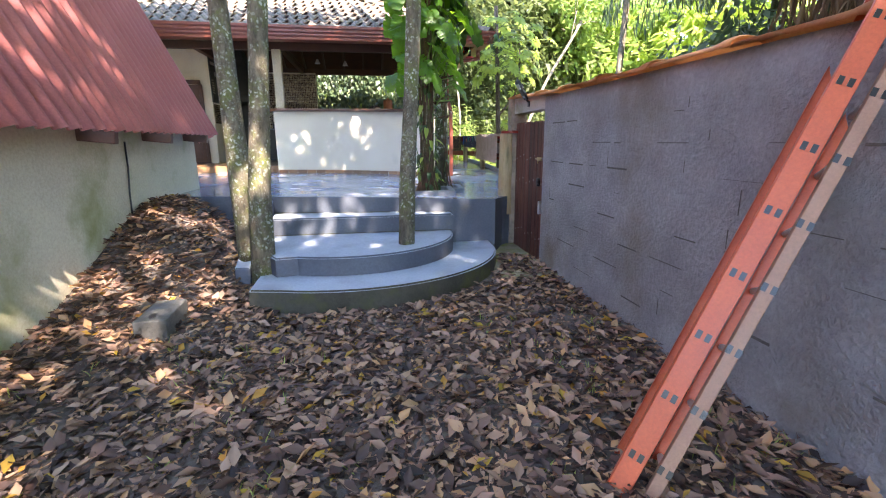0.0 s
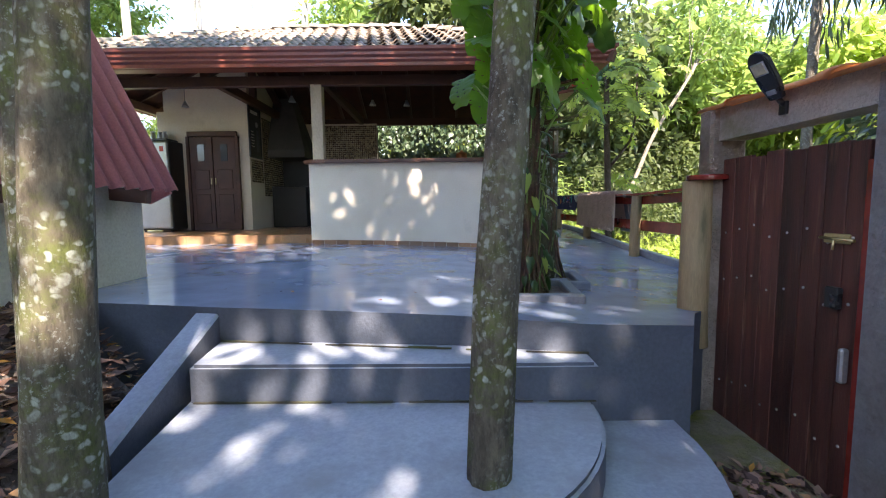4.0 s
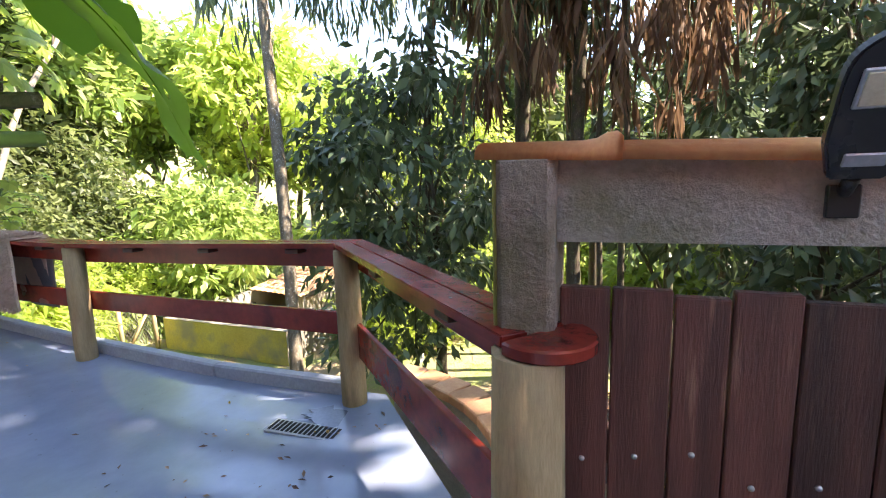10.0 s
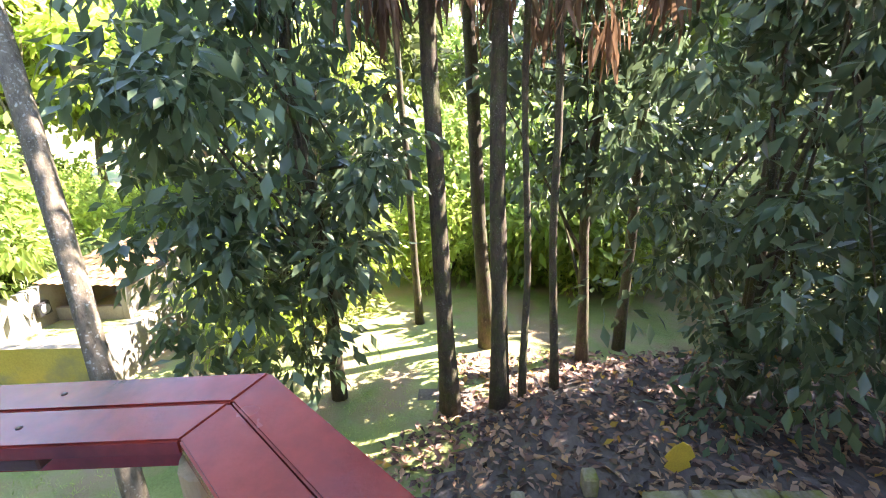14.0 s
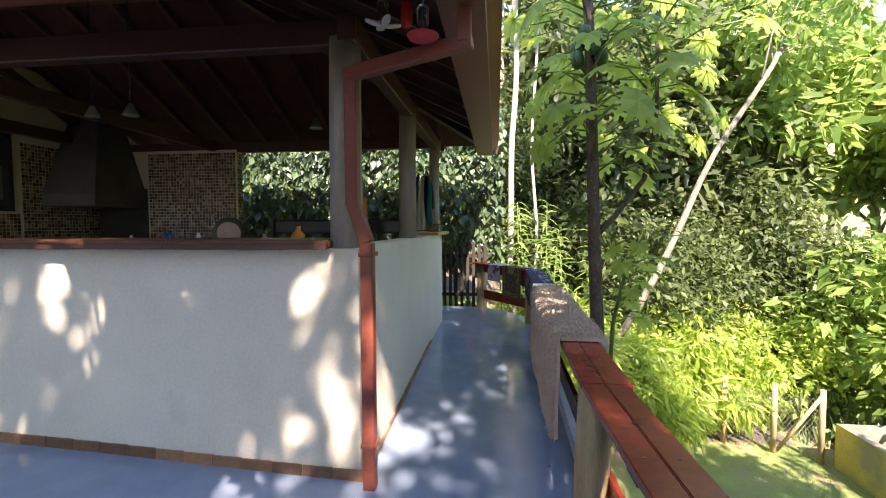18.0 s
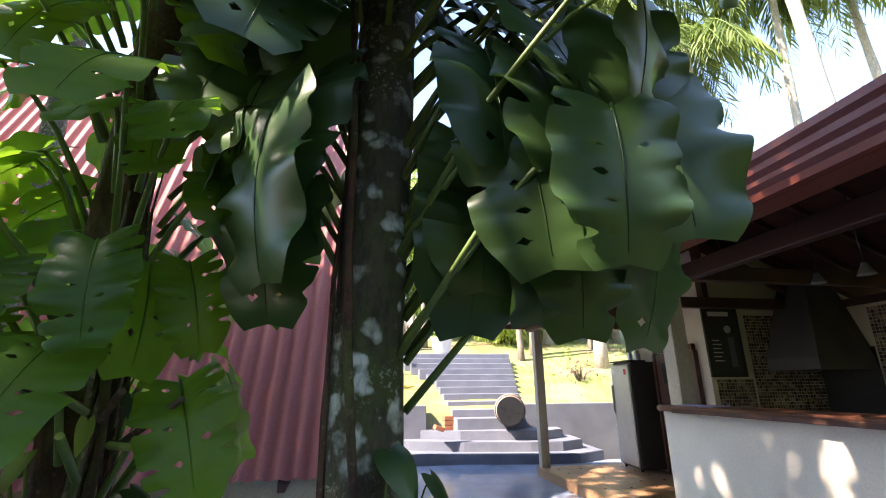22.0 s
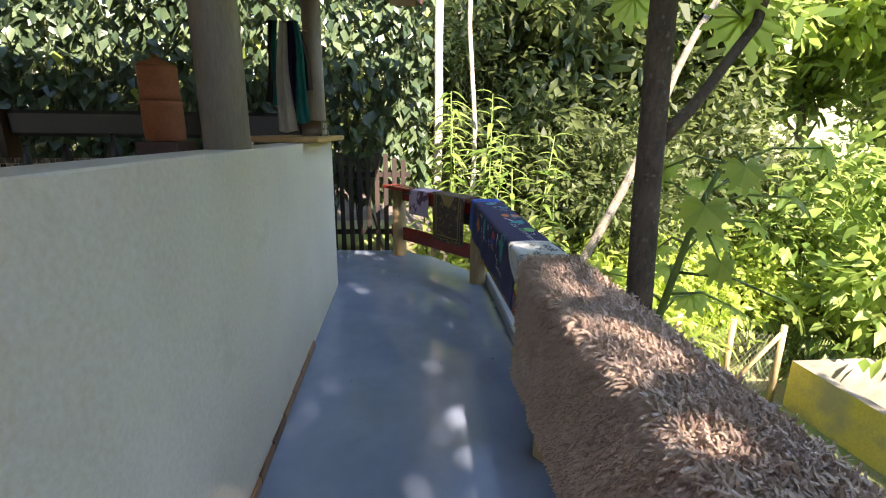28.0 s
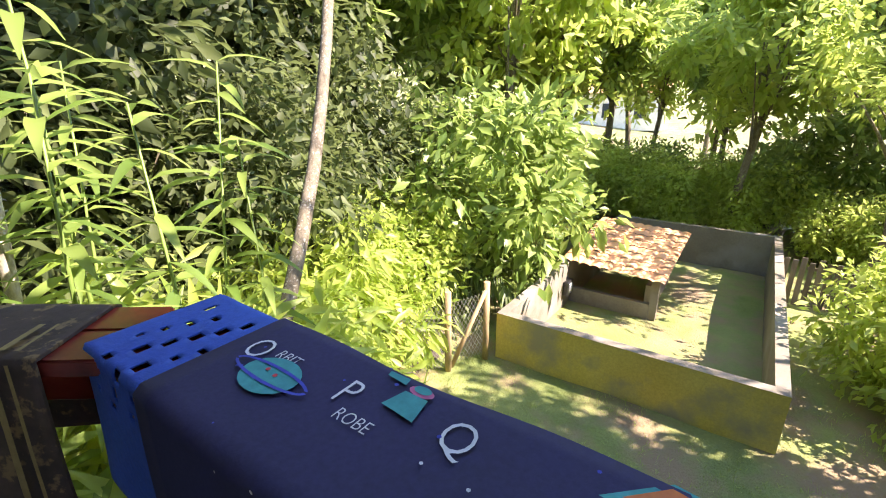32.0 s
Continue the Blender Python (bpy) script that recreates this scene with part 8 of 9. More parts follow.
for du, dv in ((0.012, 0.0), (-0.012, -0.03)):
    print_shape("planet_eye", navy_at, ring(UI(3.22) + du, IN(0.73) + dv, 0.007, 0.009, 10), WH, navy, 0.0075)
print_shape("comet", navy_at, star(UI(3.53), IN(0.655), 0.072, 4, 20, 0.6), M["print_orange"], navy)
for y, v, r, n in ((3.375, IN(0.795), 0.024, 5), (3.19, IN(0.62), 0.026, 6), (2.59, IN(0.79), 0.030, 5)):
    print_shape("small_star", navy_at, star(UI(y), v, r, n, 12), WH, navy)
for y, z in ((3.457, 0.79), (3.64, 0.63), (2.64, 0.60), (3.10, 0.62), (2.93, 0.80)):
    print_shape("dot", navy_at, ring(UI(y), IN(z), 0.008, 0.011, 10), WH, navy)
print_shape("saucer", navy_at, ring(UI(2.865), IN(0.655), 0.055, 0.05, 16, 0, 180) + [(UI(2.92), IN(0.64))], M["print_blue"], navy)
print_shape("saucer_rim", navy_at, [(UI(2.93), IN(0.655)), (UI(2.80), IN(0.63)), (UI(2.80), IN(0.612)), (UI(2.93), IN(0.637))], M["print_pink"], navy, 0.0045)
print_shape("saucer_dome", navy_at, ring(UI(2.865), IN(0.665), 0.028, 0.03, 14), M["print_orange"], navy, 0.0045)
hk = ring(UI(2.835), IN(0.72), 0.05, 0.05, 12, 180, -20)
print_shape("saucer_hook", navy_at, hk + [(u + (UI(2.835) - u) * 0.2, v + (IN(0.72) - v) * 0.2) for u, v in hk[::-1]], M["print_red"], navy, 0.004)
# soft round figure in a space helmet, as a plain shape
for nm, pts, mt in (("figure_body", ring(UI(2.45), IN(0.725), 0.045, 0.06), M["print_teal"]), ("figure_leg", ring(UI(2.485), IN(0.66), 0.018, 0.05), M["print_teal"]), ("figure_leg", ring(UI(2.425), IN(0.668), 0.018, 0.05), M["print_teal"]),
                    ("figure_arm", ring(UI(2.505), IN(0.755), 0.035, 0.018), M["print_teal"]), ("figure_arm", ring(UI(2.405), IN(0.735), 0.02, 0.04), M["print_teal"])):
    print_shape(nm, navy_at, pts, mt, navy)
print_shape("helmet", navy_at, ring(UI(2.415), IN(0.80), 0.055, 0.04), M["print_teal"], navy, 0.0042)
print_shape("face_patch", navy_at, ring(UI(2.425), IN(0.795), 0.03, 0.024), M["ink_grey"], navy, 0.005)
print_shape("badge", navy_at, ring(UI(2.445), IN(0.69), 0.018, 0.018), M["print_red"], navy, 0.005)
print_shape("ringed_planet", navy_at, ring(UT(3.59), TP(1.345), 0.052, 0.040), M["print_teal"], navy)
for a0 in (0, 180):
    rg = ring(UT(3.59), TP(1.345), 0.080, 0.020, 16, a0, a0 + 180)
    print_shape("planet_ring", navy_at, rg + [(UT(3.59) + (u - UT(3.59)) * 0.93, TP(1.345) + (v - TP(1.345)) * 0.72) for u, v in rg[::-1]], M["print_blue"], navy, 0.007)
for du, dv in ((0.012, 0.006), (-0.010, 0.002)):
    print_shape("planet_eye", navy_at, ring(UT(3.59) + du, TP(1.345) + dv, 0.004, 0.004, 8), M["print_red"], navy, 0.0075)
PU, PV = UT(3.395), TP(1.44)
print_shape("probe_body", navy_at, [(PU + 0.022, PV - 0.012), (PU - 0.034, PV - 0.018), (PU - 0.026, PV + 0.026), (PU + 0.012, PV + 0.026)], M["print_teal"], navy)
print_shape("probe_ring", navy_at, ring(PU - 0.008, PV + 0.036, 0.020, 0.010, 16), M["print_pink"], navy, 0.005)
print_shape("probe_head", navy_at, ring(PU - 0.008, PV + 0.039, 0.014, 0.008, 14), M["print_teal"], navy, 0.0062)
print_shape("probe_wing", navy_at, [(PU + 0.020, PV + 0.036), (PU + 0.056, PV + 0.040), (PU + 0.058, PV + 0.050), (PU + 0.022, PV + 0.050)], M["print_teal"], navy)
print_shape("rocket", navy_at, ring(UT(3.065), TP(1.375), 0.055, 0.03), M["print_orange"], navy)
print_shape("capsule", navy_at, [(UT(3.14), TP(1.455)), (UT(3.0), TP(1.43)), (UT(2.985), TP(1.53)), (UT(3.08), TP(1.55))], M["print_teal"], navy)
print_shape("capsule_patch", navy_at, [(UT(3.12), TP(1.475)), (UT(3.02), TP(1.45)), (UT(3.0), TP(1.52)), (UT(3.08), TP(1.54))], M["print_orange"], navy, 0.0045)
print_shape("teal_star", navy_at, star(UT(2.83), TP(1.44), 0.085, 5, 10, 0.5), M["print_teal"], navy, 0.0045)
for k, (w, mt) in enumerate(((0.045, M["print_red"]), (0.022, WH))):
    print_shape("star_tail", navy_at, [(UT(2.86), TP(1.41 + w / 2)), (UT(2.95), TP(1.33 + w)), (UT(2.99), TP(1.325)), (UT(2.95), TP(1.335)), (UT(2.86), TP(1.40 - w / 4))], mt, navy, 0.0036 + 0.0004 * k)
GU, GV = UT(2.58), TP(1.46)
print_shape("green_creature", navy_at, ring(GU, GV, 0.062, 0.032), M["print_green"], navy)
for du in (0.03, -0.012, -0.04):
    print_shape("creature_leg", navy_at, [(GU + du + 0.005, GV - 0.02), (GU + du - 0.005, GV - 0.02), (GU + du + 0.004, GV - 0.062), (GU + du + 0.022, GV - 0.062), (GU + du + 0.022, GV - 0.056), (GU + du + 0.012, GV - 0.056)], M["print_green"], navy, 0.0052)

sp = random.Random(77)
for k in range(70):
    r = sp.uniform(0.0016, 0.0038)
    print_shape("speck", navy_at, ring(uy(sp.uniform(2.42, 3.86)), sp.uniform(-0.30, navy_at.W), r, r, 6), M["print_blue"] if k % 3 else WH, navy, 0.0042)

shag_at = drape(2, 0.022)
shag = thing("shaggy_rug", "thick beige shaggy rug hung over the railing", "rug")
cloth("backing", shag_at, uy(0.05), uy(2.06), -0.62, shag_at.W + 0.55, M["shag"], shag, None, 44, 56, 0.02)
rng = np.random.default_rng(600)
nn = 62000
us, vv = rng.uniform(uy(0.05), uy(2.06), nn), rng.uniform(-0.62, shag_at.W + 0.25, nn)
P0 = np.array([tuple(shag_at(u, v, 0.0)) for u, v in zip(us, vv)])
nrm = np.where((vv < 0)[:, None], np.array([-1.0, 0.0, -0.75]), np.where((vv < shag_at.W)[:, None], np.array([-0.35, 0.0, 0.75]), np.array([1.0, 0, -0.7])))
dd = nrm + rng.normal(0, 0.5, (nn, 3))
ob = new("shag", leaf_mesh("shag", (np.array([(0, -0.10, 0), (0.55, -0.10, 0.16), (1.0, -0.06, -0.06), (1.0, 0.06, -0.06), (0.55, 0.10, 0.16), (0, 0.10, 0)]), np.array([(0, 1, 4, 5), (1, 2, 3, 4)])), P0, turns(rng, dd, 0.8), rng.uniform(0.018, 0.038, nn), [M["shag"]]))
ob.parent = shag
tagged(ob, kind="stuff")
cloth("underside_mat", drape(2, 0.012), uy(-0.02), uy(0.42), shag_at.W + 0.02, shag_at.W + 0.62, M["blue_cloth"], shag, None, 10, 12, 0.01).data.materials[0] = M["ink_grey"]

round_at = drape(2, 0.008)
rm = thing("round_mat", "round white printed floor mat hung over the railing", "mat")
RC, RV, RRAD = uy(2.20), 0.125, 0.28
cloth("mat", round_at, RC - RRAD, RC + RRAD, RV - RRAD, RV + RRAD, M["mat_white"], rm, lambda u, v: (u - RC) ** 2 + (v - RV) ** 2 < RRAD ** 2, 60, 60, 0.004, 0.004)


def band(r0, r1, name, mat, a0, a1, n):
    for k in range(n):
        b0, b1 = radians(a0 + (a1 - a0) * k / n), radians(a0 + (a1 - a0) * (k + 0.95) / n)
        print_shape(name, round_at, [(RC + r0 * math.cos(b0), RV + r0 * math.sin(b0)), (RC + r1 * math.cos(b0), RV + r1 * math.sin(b0)), (RC + r1 * math.cos(b1), RV + r1 * math.sin(b1)), (RC + r0 * math.cos(b1), RV + r0 * math.sin(b1))], mat, rm, 0.0075)


band(0.264, 0.270, "rim_line", M["ink_grey"], -110, 110, 40)
band(0.216, 0.220, "rim_line", M["ink_grey"], -110, 110, 40)
WORDS = "STYLE IS WORTH HAVING THE HIGH-END FLOOR MAT OF LITERARY STYLE"
for k, ch in enumerate(WORDS):
    if ch != " ":
        a = -100 + 3.35 * k
        uc, vc = RC + 0.229 * math.cos(radians(a)), RV + 0.229 * math.sin(radians(a))
        spun = lambda u, v, lift, uc=uc, vc=vc, a=a: round_at(uc - (u * math.cos(radians(a + 90)) - v * math.cos(radians(a))) * -1.0, vc + u * math.sin(radians(a + 90)) + v * math.sin(radians(a)), lift)
        lettering(ch, lambda u, v, lift, f=spun: f(-u, v, lift), 0.0, 0.0, 0.028, M["ink_grey"], rm, lift=0.0078)
fr_ = random.Random(12)
for k in range(24):
    a, rr = fr_.uniform(0, 2 * math.pi), fr_.uniform(0.03, 0.175)
    c0, c1 = RC + rr * math.cos(a), RV + rr * math.sin(a)
    for j in range(4):
        print_shape("flower_petal", round_at, [(c0 + 0.026 * math.cos(1.57 * j + k) * s + 0.012 * math.cos(1.57 * j + k + 1.57) * w, c1 + 0.026 * math.sin(1.57 * j + k) * s + 0.012 * math.sin(1.57 * j + k + 1.57) * w) for s, w in ((0, 0), (0.7, 0.7), (1, 0), (0.7, -0.7))], M["ink_grey"], rm, 0.0077)

blue_at = drape(2, 0.006)
bl = thing("blue_cloth", "bright blue lace cloth hung over the railing", "cloth")
lace = lambda u, v: not (abs(v - 0.06) < 0.14 and ((int(u * 55) * 3 + int((v + 1) * 55) * 5) % 7 == 0) and 3.88 < u + Y0 < 4.06)
cloth("cloth", blue_at, uy(3.88), uy(4.10), -0.27, blue_at.W + 0.20, M["blue_cloth"], bl, lace, 44, 60, 0.003)

end_at = drape(3, 0.004)
pe = thing("persian_runner", "dark woven runner with a gold border over the railing", "rug")
cloth("runner", end_at, 0.14, 0.58, -0.46, end_at.W + 0.30, M["persian"], pe, None, 20, 40, 0.006)
for d0, d1 in ((0.055, 0.066), (0.03, 0.036)):
    for a in ((0.14 + d0, -0.46 + d0, 0.14 + d1, 0.10), (0.58 - d1, -0.46 + d0, 0.58 - d0, 0.10), (0.14 + d0, -0.46 + d0, 0.58 - d0, -0.46 + d1)):
        for k in range(6):
            v0, v1 = a[1] + (a[3] - a[1]) * k / 6, a[1] + (a[3] - a[1]) * (k + 1) / 6
            if v0 < 0 < v1:
                v1 = -0.001
            print_shape("border", end_at, [(a[0], v0), (a[2], v0), (a[2], v1), (a[0], v1)], M["persian_gold"], pe, 0.0095)
print_shape("medallion", end_at, [(0.26, -0.002), (0.46, -0.002), (0.40, -0.10), (0.32, -0.10)], M["persian_gold"], pe, 0.0095)
li = thing("lilac_towel", "small lilac stained towel over the railing", "towel")
cloth("towel", end_at, 0.66, 0.96, -0.26, end_at.W + 0.12, M["lilac_cloth"], li, None, 16, 30, 0.005)

# ---- garden below: pen shelter, fences, brick row ----
roof_sheet("pen_roof", ((10.05, 6.36, -2.20), (10.05, 4.30, -2.32), (12.95, 4.25, -2.02), (12.95, 6.36, -1.92)), M["terracotta"], 0.02, "small orange clay tile roof of the pen shelter", 0.2, 0.03)
bm = bmesh.new()
box(bm, 10.25, 10.40, 4.40, 4.545, PG, -2.30)
structure("pen_post", bm, M["pen_inside_shaded"], "plastered post of the pen shelter", "post")
stool = thing("low_stool", "dark low stool inside the pen", "stool", (9.3, 5.45, PG + 0.05))
part("seat", new_box(-0.3, 0.3, -0.16, 0.16, 0.18, 0.24, bevel=0.01), M["dark_wood"], stool)
for x in (-0.22, 0.22):
    part("leg", new_box(x - 0.03, x + 0.03, -0.12, 0.12, 0.0, 0.18), M["dark_wood"], stool)
fan = thing("wall_fan", "black box fan on the pen wall", "fan", (9.9, 6.115, -2.72))
part("case", new_box(-0.16, 0.16, -0.06, 0.06, -0.16, 0.16, bevel=0.02), M["black_plastic"], fan)
bm = bmesh.new()
lathe(bm, [(0.12, 0), (0.115, 0.01), (0.03, 0.014)], 18, Matrix.Translation((0, -0.06, 0)) @ Matrix.Rotation(radians(90), 4, 'X'))
part("grille", bm, M["galvanised"], fan)

wf = thing("wire_fence", "chicken-wire fence on wooden posts in the garden", "fence")
WP = [(6.92, 6.45), (6.25, 6.75), (5.5, 7.1), (4.7, 7.4)]
for x, y in WP:
    bm = bmesh.new()
    tube(bm, [(x, y, gz(x, y) - 0.2), (x, y, -1.62)], [0.055, 0.05], 8)
    part("post", bm, M["log_post"], wf)
bm = bmesh.new()
tube(bm, [(6.3, 6.72, -2.95), (6.9, 6.45, -1.75)], 0.035, 8)
part("brace", bm, M["log_post"], wf)
bm = bmesh.new()
for (xa, ya), (xb, yb) in zip(WP, WP[1:]):
    for k in range(-8, 12):
        for sg in (1, -1):
            pts = []
            for q in range(2):
                s = min(1, max(0, (k / 10.0) + q * 0.9))
                z = -2.9 + 1.1 * (abs(s - k / 10.0) / 0.9)
                pts.append((xa + (xb - xa) * (s if sg > 0 else 1 - s), ya + (yb - ya) * (s if sg > 0 else 1 - s), z))
            if (Vector(pts[0]) - Vector(pts[1])).length > 0.1:
                tube(bm, pts, 0.004, 3, False)
tagged(part("wire", bm, M["wire"], wf), kind="stuff")

pf = thing("garden_fence", "brown board fence behind the pen", "fence")
for k in range(40):
    y = 2.38 - 0.15 * k
    part("board", new_box(13.0, 13.025, y - 0.10, y, -3.45, -2.22 + 0.05 * math.sin(k * 3.7), bevel=0.004), M["grey_fence"], pf)
for z in (-3.0, -2.45):
    part("fence_rail", new_box(13.026, 13.07, -4.1, 1.95, z, z + 0.07), M["grey_fence"], pf)

row = thing("block_edging", "mossy block edging round the leaf bed", "edging")
for k in range(7):
    y = -4.15 - 0.42 * k
    part("block", new_box(-0.07, 0.07, -0.195, 0.195, -0.2, 0.13, pose(4.05 + 0.02 * math.sin(k * 3), y, gz(4.05, y) + 0.02, 0, 3 * math.sin(k), 2 * math.cos(k * 2)), 0.012), M["mossy_concrete"], row)
for k, y in enumerate((-4.05, -4.75)):
    part("block", new_box(-0.09, 0.09, -0.07, 0.07, 0.1, 0.33, pose(4.25, y, gz(4.25, y)), 0.02), M["mossy_concrete"], row)
ys = thing("yellow_leaf_stake", "yellow leaf-shaped ornament on a stake", "ornament", (4.34, -5.63, gz(4.34, -5.63)))
bm = bmesh.new()
tube(bm, [(0, 0, -0.1), (0, 0, 0.15)], 0.008, 6)
part("stake", bm, M["dark_wood"], ys)
bm = bmesh.new()
prism(bm, [(0.02, 0), (0.13, 0.08), (0.10, 0.16), (0.15, 0.22), (0.08, 0.36), (0, 0.42), (-0.08, 0.36), (-0.15, 0.22), (-0.10, 0.16), (-0.13, 0.08), (-0.02, 0)], -0.004, 0.004, Matrix.Translation((0, 0, 0.12)) @ Matrix.Rotation(radians(90), 4, 'Z') @ Matrix.Rotation(radians(82), 4, 'X'))
part("leaf_plate", bm, M["yellow_leaf"], ys)

# ---- top of the hillside stairs ----
bf = thing("bamboo_fence", "brown stake fence on the hillside", "fence")
for k in range(15):
    y = -2.62 + 0.11 * k
    bm = bmesh.new()
    tube(bm, [(-17.0, y, gz(-17.0, y) - 0.2), (-17.0, y + 0.02 * math.sin(k * 5), gz(-17.0, y) + 1.4 + 0.10 * math.sin(k * 3.1))], 0.042, 7)
    part("stake", bm, M["grey_fence"], bf)
tub = thing("plant_tub", "white plant tub at the head of the stairs", "tub", (-15.0, -0.38, 2.62))
bm = bmesh.new()
lathe(bm, [(0.002, 0), (0.26, 0), (0.30, 0.1), (0.36, 0.52), (0.39, 0.56), (0.34, 0.56), (0.31, 0.46), (0.002, 0.46)], 20)
part("body", bm, M["white_paint"], tub)
tubp = bush_proto("tub_plant", "green plant growing in the white tub", (0.3, 0.3, 0.4), 9, 14, 0.16, M["leaf_mid"], 86, QUAD, 0.2)
tubp.matrix_world = pose(-15.0, -0.38, 3.05)
hose = thing("garden_hose", "orange garden hose in loose loops on the grass", "hose", (-12.7, -2.4, gz(-12.7, -2.4)))
bm = bmesh.new()
loops = []
for k in range(72):
    a = k * 0.55
    r = 0.30 + 0.14 * math.sin(k * 0.37)
    loops.append((0.7 * r * math.cos(a) + 0.10 * math.sin(k * 0.21), r * math.sin(a) + 0.12 * math.cos(k * 0.17), 0.03 + 0.10 * (0.5 + 0.5 * math.sin(k * 0.83)) * (k / 72) + 0.16 * max(0, math.sin(a)) * (k / 72)))
loops += [(0.2, 0.45, 0.03), (0.35, 0.62, -0.03), (0.3, 0.8, -0.02)]
tube(bm, loops, 0.021, 6)
part("coil", bm, M["orange_plastic"], hose)
sg = thing("garden_sign", "weathered board sign on a wooden post in the grass", "sign", (-13.6, -2.25, gz(-13.6, -2.25)))
bm = bmesh.new()
beam(bm, (0, 0, -0.2), (0, 0, 1.0), 0.075, 0.075, 0.008)
part("post", bm, M["worn_post"], sg)
part("board", new_box(0.04, 0.07, -0.33, 0.33, 0.86, 1.12, pose(0, 0, 0, 0, 0, 0), 0.012), M["grey_fence"], sg, "grey-brown sign board")
for z in (0.94, 1.02):
    part("writing", new_box(0.07, 0.073, -0.22, 0.22, z - 0.018, z + 0.018), M["dark_wood"], sg, "faded bar of writing")
for k, (x, y, r, h) in enumerate(((-18.2, -2.75, 0.11, 11.0), (-18.8, -3.7, 0.13, 12.0), (-17.6, -0.65, 0.12, 12.0), (-19.5, 0.6, 0.14, 12.0), (-16.2, 3.4, 0.14, 12.0), (-15.4, 2.6, 0.11, 11.0))):
    tree("hillside_tree", "slim straight grey trunk with a high open crown", (x, y, gz(x, y) - 0.05), (x + 0.2 * math.sin(k), y + 0.15 * math.cos(k * 2), h - 2.5), r, r * 0.7, (x, y, h - 1.6), (1.7, 1.7, 1.6), 26, 22, 0.24, M["leaf_mid"], M["bark_pale"], 350 + k, QUAD, limbs=7, fork=0.72, bend=0.2, group="hillside trees")
mound = tagged(bush_proto("earth_mound", "brown root mound at the palm foot", (0.9, 0.9, 0.35), 10, 10, 0.1, M["litter"], 87, QUAD), "", "mound")
mound.matrix_world = pose(-13.0, 3.6, gz(-13.0, 3.6))
# distant house beyond the trees
fh = thing("distant_house", "white house with a red roof far beyond the trees", "house", (46.0, 15.0, gz(46, 15) - 0.5), 12)
part("wall", new_box(-3, 3, -4, 4, 0, 3.2), M["white_paint"], fh)
bm = bmesh.new()
prism(bm, [(-3.6, 3.1), (3.6, 3.1), (0, 5.2)], -4.5, 4.5, Matrix(((1, 0, 0, 0), (0, 0, -1, 0), (0, 1, 0, 0), (0, 0, 0, 1))))
part("roof", bm, M["terracotta"], fh)
for y in (-2.2, 0.4, 2.6):
    part("window", new_box(-3.03, -2.98, y - 0.5, y + 0.5, 1.0, 2.2), M["window_pane"], fh)


# ---- mosaic on the kitchen walls ----
def mosaic_material():
    m, nt, b = nodes_of("mosaic")
    g = nt.nodes.new("ShaderNodeNewGeometry")
    col = ramp_of(nt, g.outputs["Random Per Island"], [(0.0, (0.05, 0.03, 0.02)), (0.35, (0.11, 0.06, 0.035)), (0.36, (0.30, 0.22, 0.13)), (0.62, (0.42, 0.34, 0.22)), (0.63, (0.16, 0.10, 0.06)), (1.0, (0.24, 0.19, 0.13))])
    nt.links.new(col, b.inputs["Base Color"])
    b.inputs["Roughness"].default_value = 0.25
    return m


MOS = mosaic_material()


def mosaic(name, origin, du, dv, nu, nv, parent_label):
    """A field of small glazed tiles, each a proud plate with its own edges."""
    o, a, b = Vector(origin), Vector(du), Vector(dv)
    n = a.cross(b).normalized()
    vs, fs = [], []
    for i in range(nu):
        for j in range(nv):
            base = len(vs)
            for s, t, h in ((0.06, 0.06, 0.001), (0.94, 0.06, 0.001), (0.94, 0.94, 0.001), (0.06, 0.94, 0.001), (0.12, 0.12, 0.005), (0.88, 0.12, 0.005), (0.88, 0.88, 0.005), (0.12, 0.88, 0.005)):
                vs.append(tuple(o + a * (i + s) + b * (j + t) + n * h))
            for q in ((4, 5, 6, 7), (0, 1, 5, 4), (1, 2, 6, 5), (2, 3, 7, 6), (3, 0, 4, 7)):
                fs += [base + k for k in q]
    me = fast_mesh(name, np.array(vs), fs, 4, [MOS])
    return tagged(new(name, me), parent_label, "tiles", kind="stuff")


T = 0.048
mosaic("mosaic_tiles", (-4.72, 4.068, 1.10), (T, 0, 0), (0, 0, T), 31, 32, "brown and cream mosaic tiles on the back wall")
mosaic("mosaic_tiles", (-3.218, 4.09, 1.10), (0, T, 0), (0, 0, T), 3, 32, "mosaic tiles on the wall end")
mosaic("mosaic_tiles", (-5.598, 2.84, 0.9), (0, T, 0), (0, 0, T), 26, 36, "brown and cream mosaic tiles beside the poster")
mosaic("mosaic_tiles", (-5.598, 2.18, 1.18), (0, T, 0), (0, 0, T), 13, 10, "mosaic tiles under the poster")
mosaic("mosaic_tiles", (-3.2, 4.068, 0.95), (T, 0, 0), (0, 0, T), 60, 5, "mosaic tiles along the low back wall")

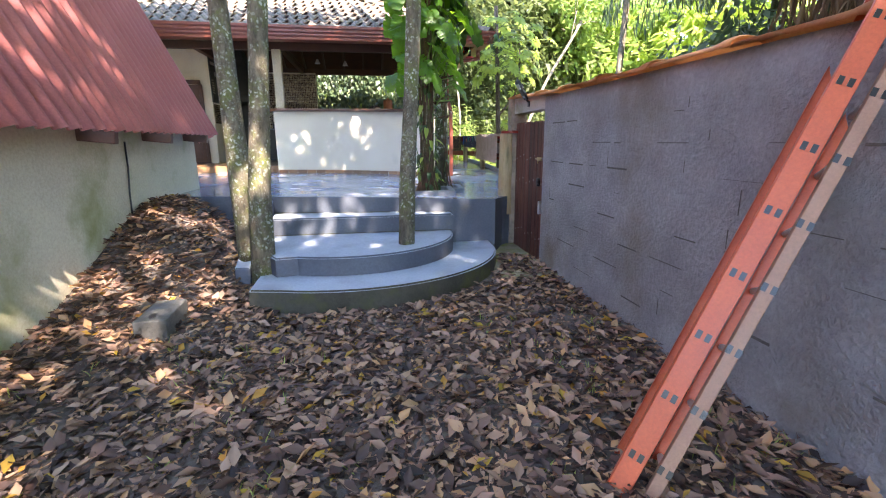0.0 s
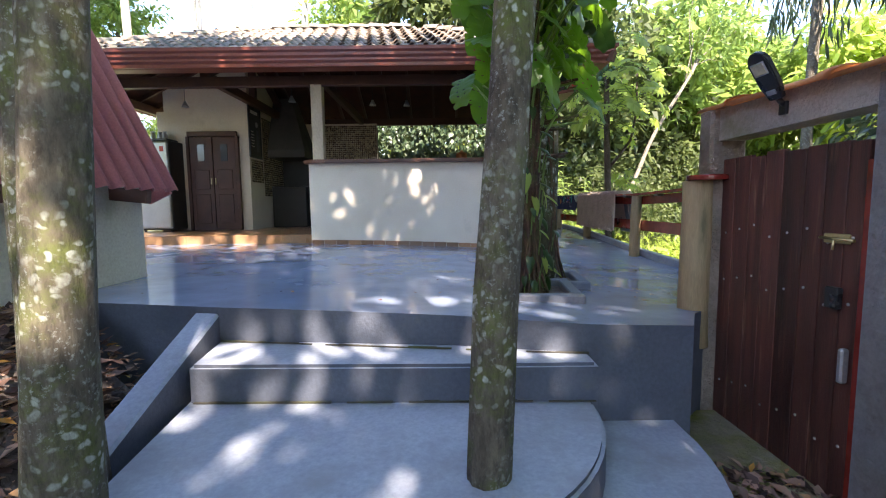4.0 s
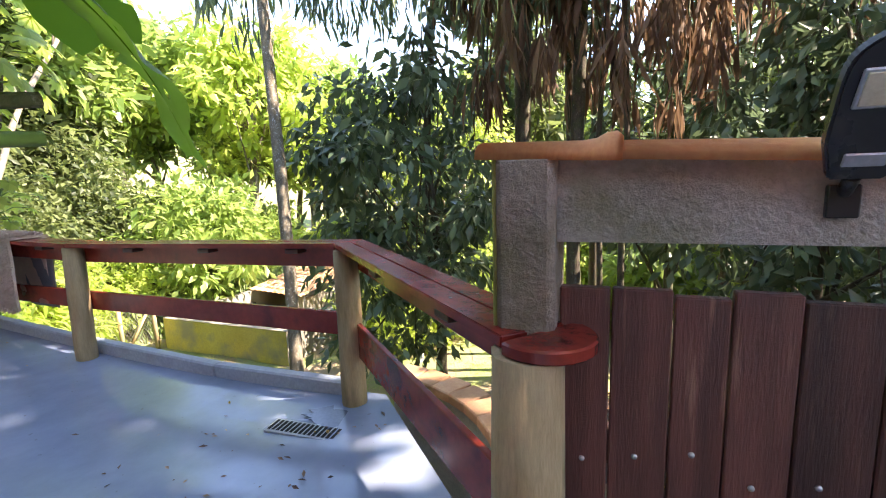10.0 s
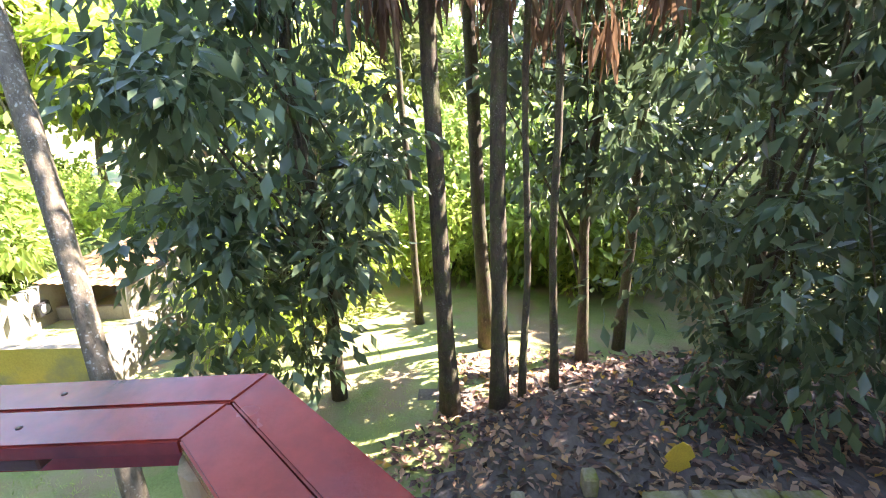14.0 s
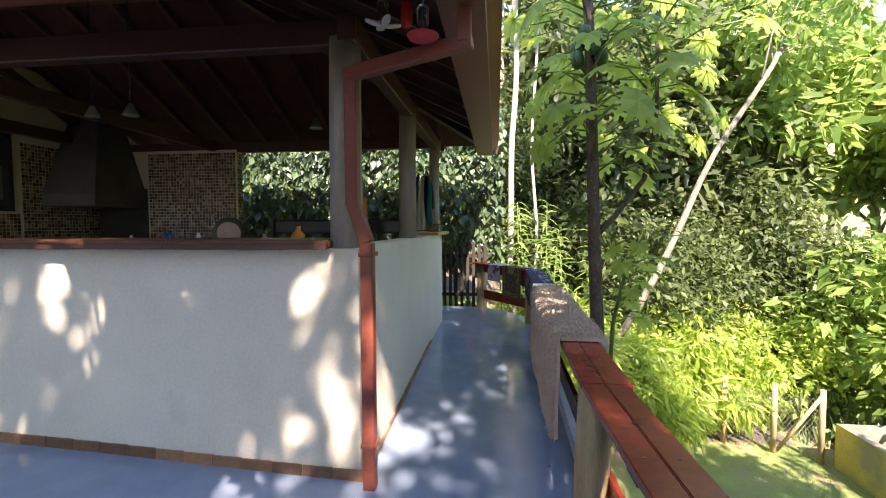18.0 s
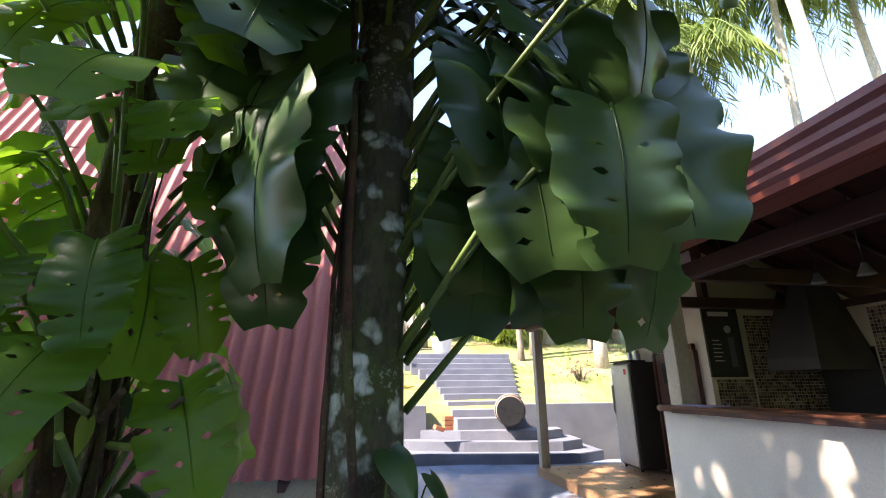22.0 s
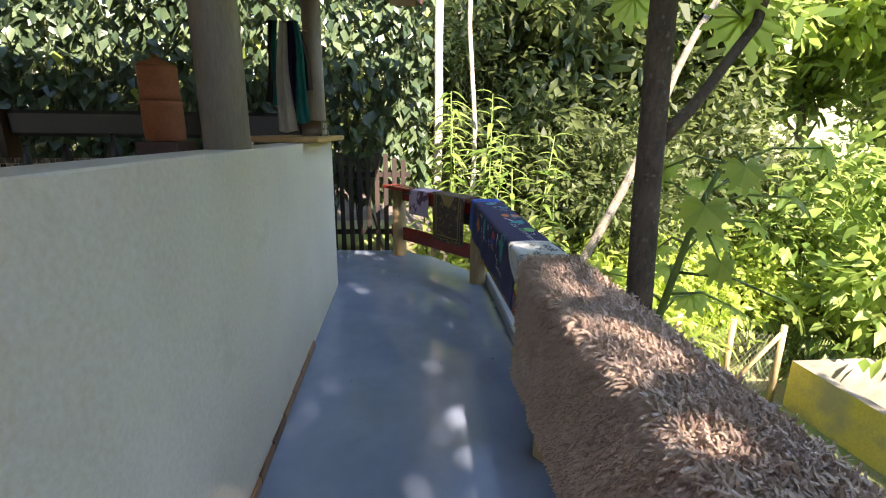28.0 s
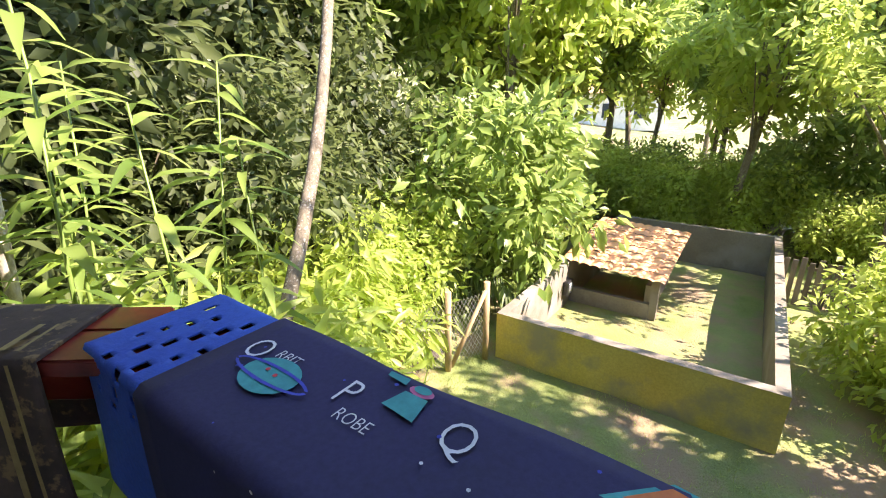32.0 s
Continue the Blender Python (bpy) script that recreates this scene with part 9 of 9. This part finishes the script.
# ---- front slope of the pavilion roof, tile by tile ----
def tile_mesh():
    bm = bmesh.new()
    prof = [(-0.105, 0.0), (-0.085, 0.036), (-0.05, 0.056), (-0.01, 0.036), (0.015, 0.006), (0.06, 0.0), (0.105, 0.01)]
    L = 0.44
    for y, lift in ((0.0, 0.030), (L, 0.006)):
        for x, z in prof:
            bm.verts.new((x, y, z + lift))
    for x, z in prof:
        bm.verts.new((x, 0.0, z + 0.012))
    bm.verts.ensure_lookup_table()
    n = len(prof)
    for k in range(n - 1):
        f = bm.faces.new([bm.verts[j] for j in (k, k + 1, n + k + 1, n + k)])
        f.smooth = True
        bm.faces.new([bm.verts[j] for j in (2 * n + k, 2 * n + k + 1, k + 1, k)])
    return mesh_of("roof_tile", bm, M["roof_tile_old"])


slope = thing("front_roof_tiles", "weathered mossy clay tiles on the front roof slope", "roof tiles")
slope["kind"] = "structure"
tm = tile_mesh()
ang = math.degrees(math.atan2(RR - RE, RUN))
rr_ = random.Random(8)
rows, pitch_y = 8, RUN / math.cos(radians(ang)) / 8.0
for r in range(rows):
    up = r * pitch_y
    y, z = RY0 + up * math.cos(radians(ang)), RE + up * math.sin(radians(ang))
    inset = up * math.cos(radians(ang))
    k = 0
    x = RX0 + inset + 0.05
    while x < RX1 - inset - 0.05:
        ob = new("roof_tile", tm)
        ob.parent = slope
        ob.matrix_world = pose(x, y, z + 0.015, ang + rr_.uniform(-1, 1), rr_.uniform(-2, 2), rr_.uniform(-1.5, 1.5))
        x += 0.205
for a, b in ((C[0], RA), (C[1], RB), (RA, RB)):
    l = (Vector(b) - Vector(a)).length
    for k in range(int(l / 0.40)):
        p = Vector(a).lerp(Vector(b), (k + 0.1) * 0.40 / l)
        q = Vector(a).lerp(Vector(b), min(1.0, (k + 1.15) * 0.40 / l))
        bm = bmesh.new()
        m, ln = between(p + Vector((0, 0, 0.06)), q + Vector((0, 0, 0.045)))
        for s, rad in ((0.0, 0.115), (ln, 0.095)):
            for i in range(7):
                t = math.pi * i / 6
                bm.verts.new(m @ Vector((s, rad * math.cos(t), rad * 0.8 * math.sin(t))))
        bm.verts.ensure_lookup_table()
        for i in range(6):
            bm.faces.new([bm.verts[j] for j in (i, i + 1, i + 8, i + 7)]).smooth = True
        part("hip_tile", bm, M["roof_tile_old"], slope)
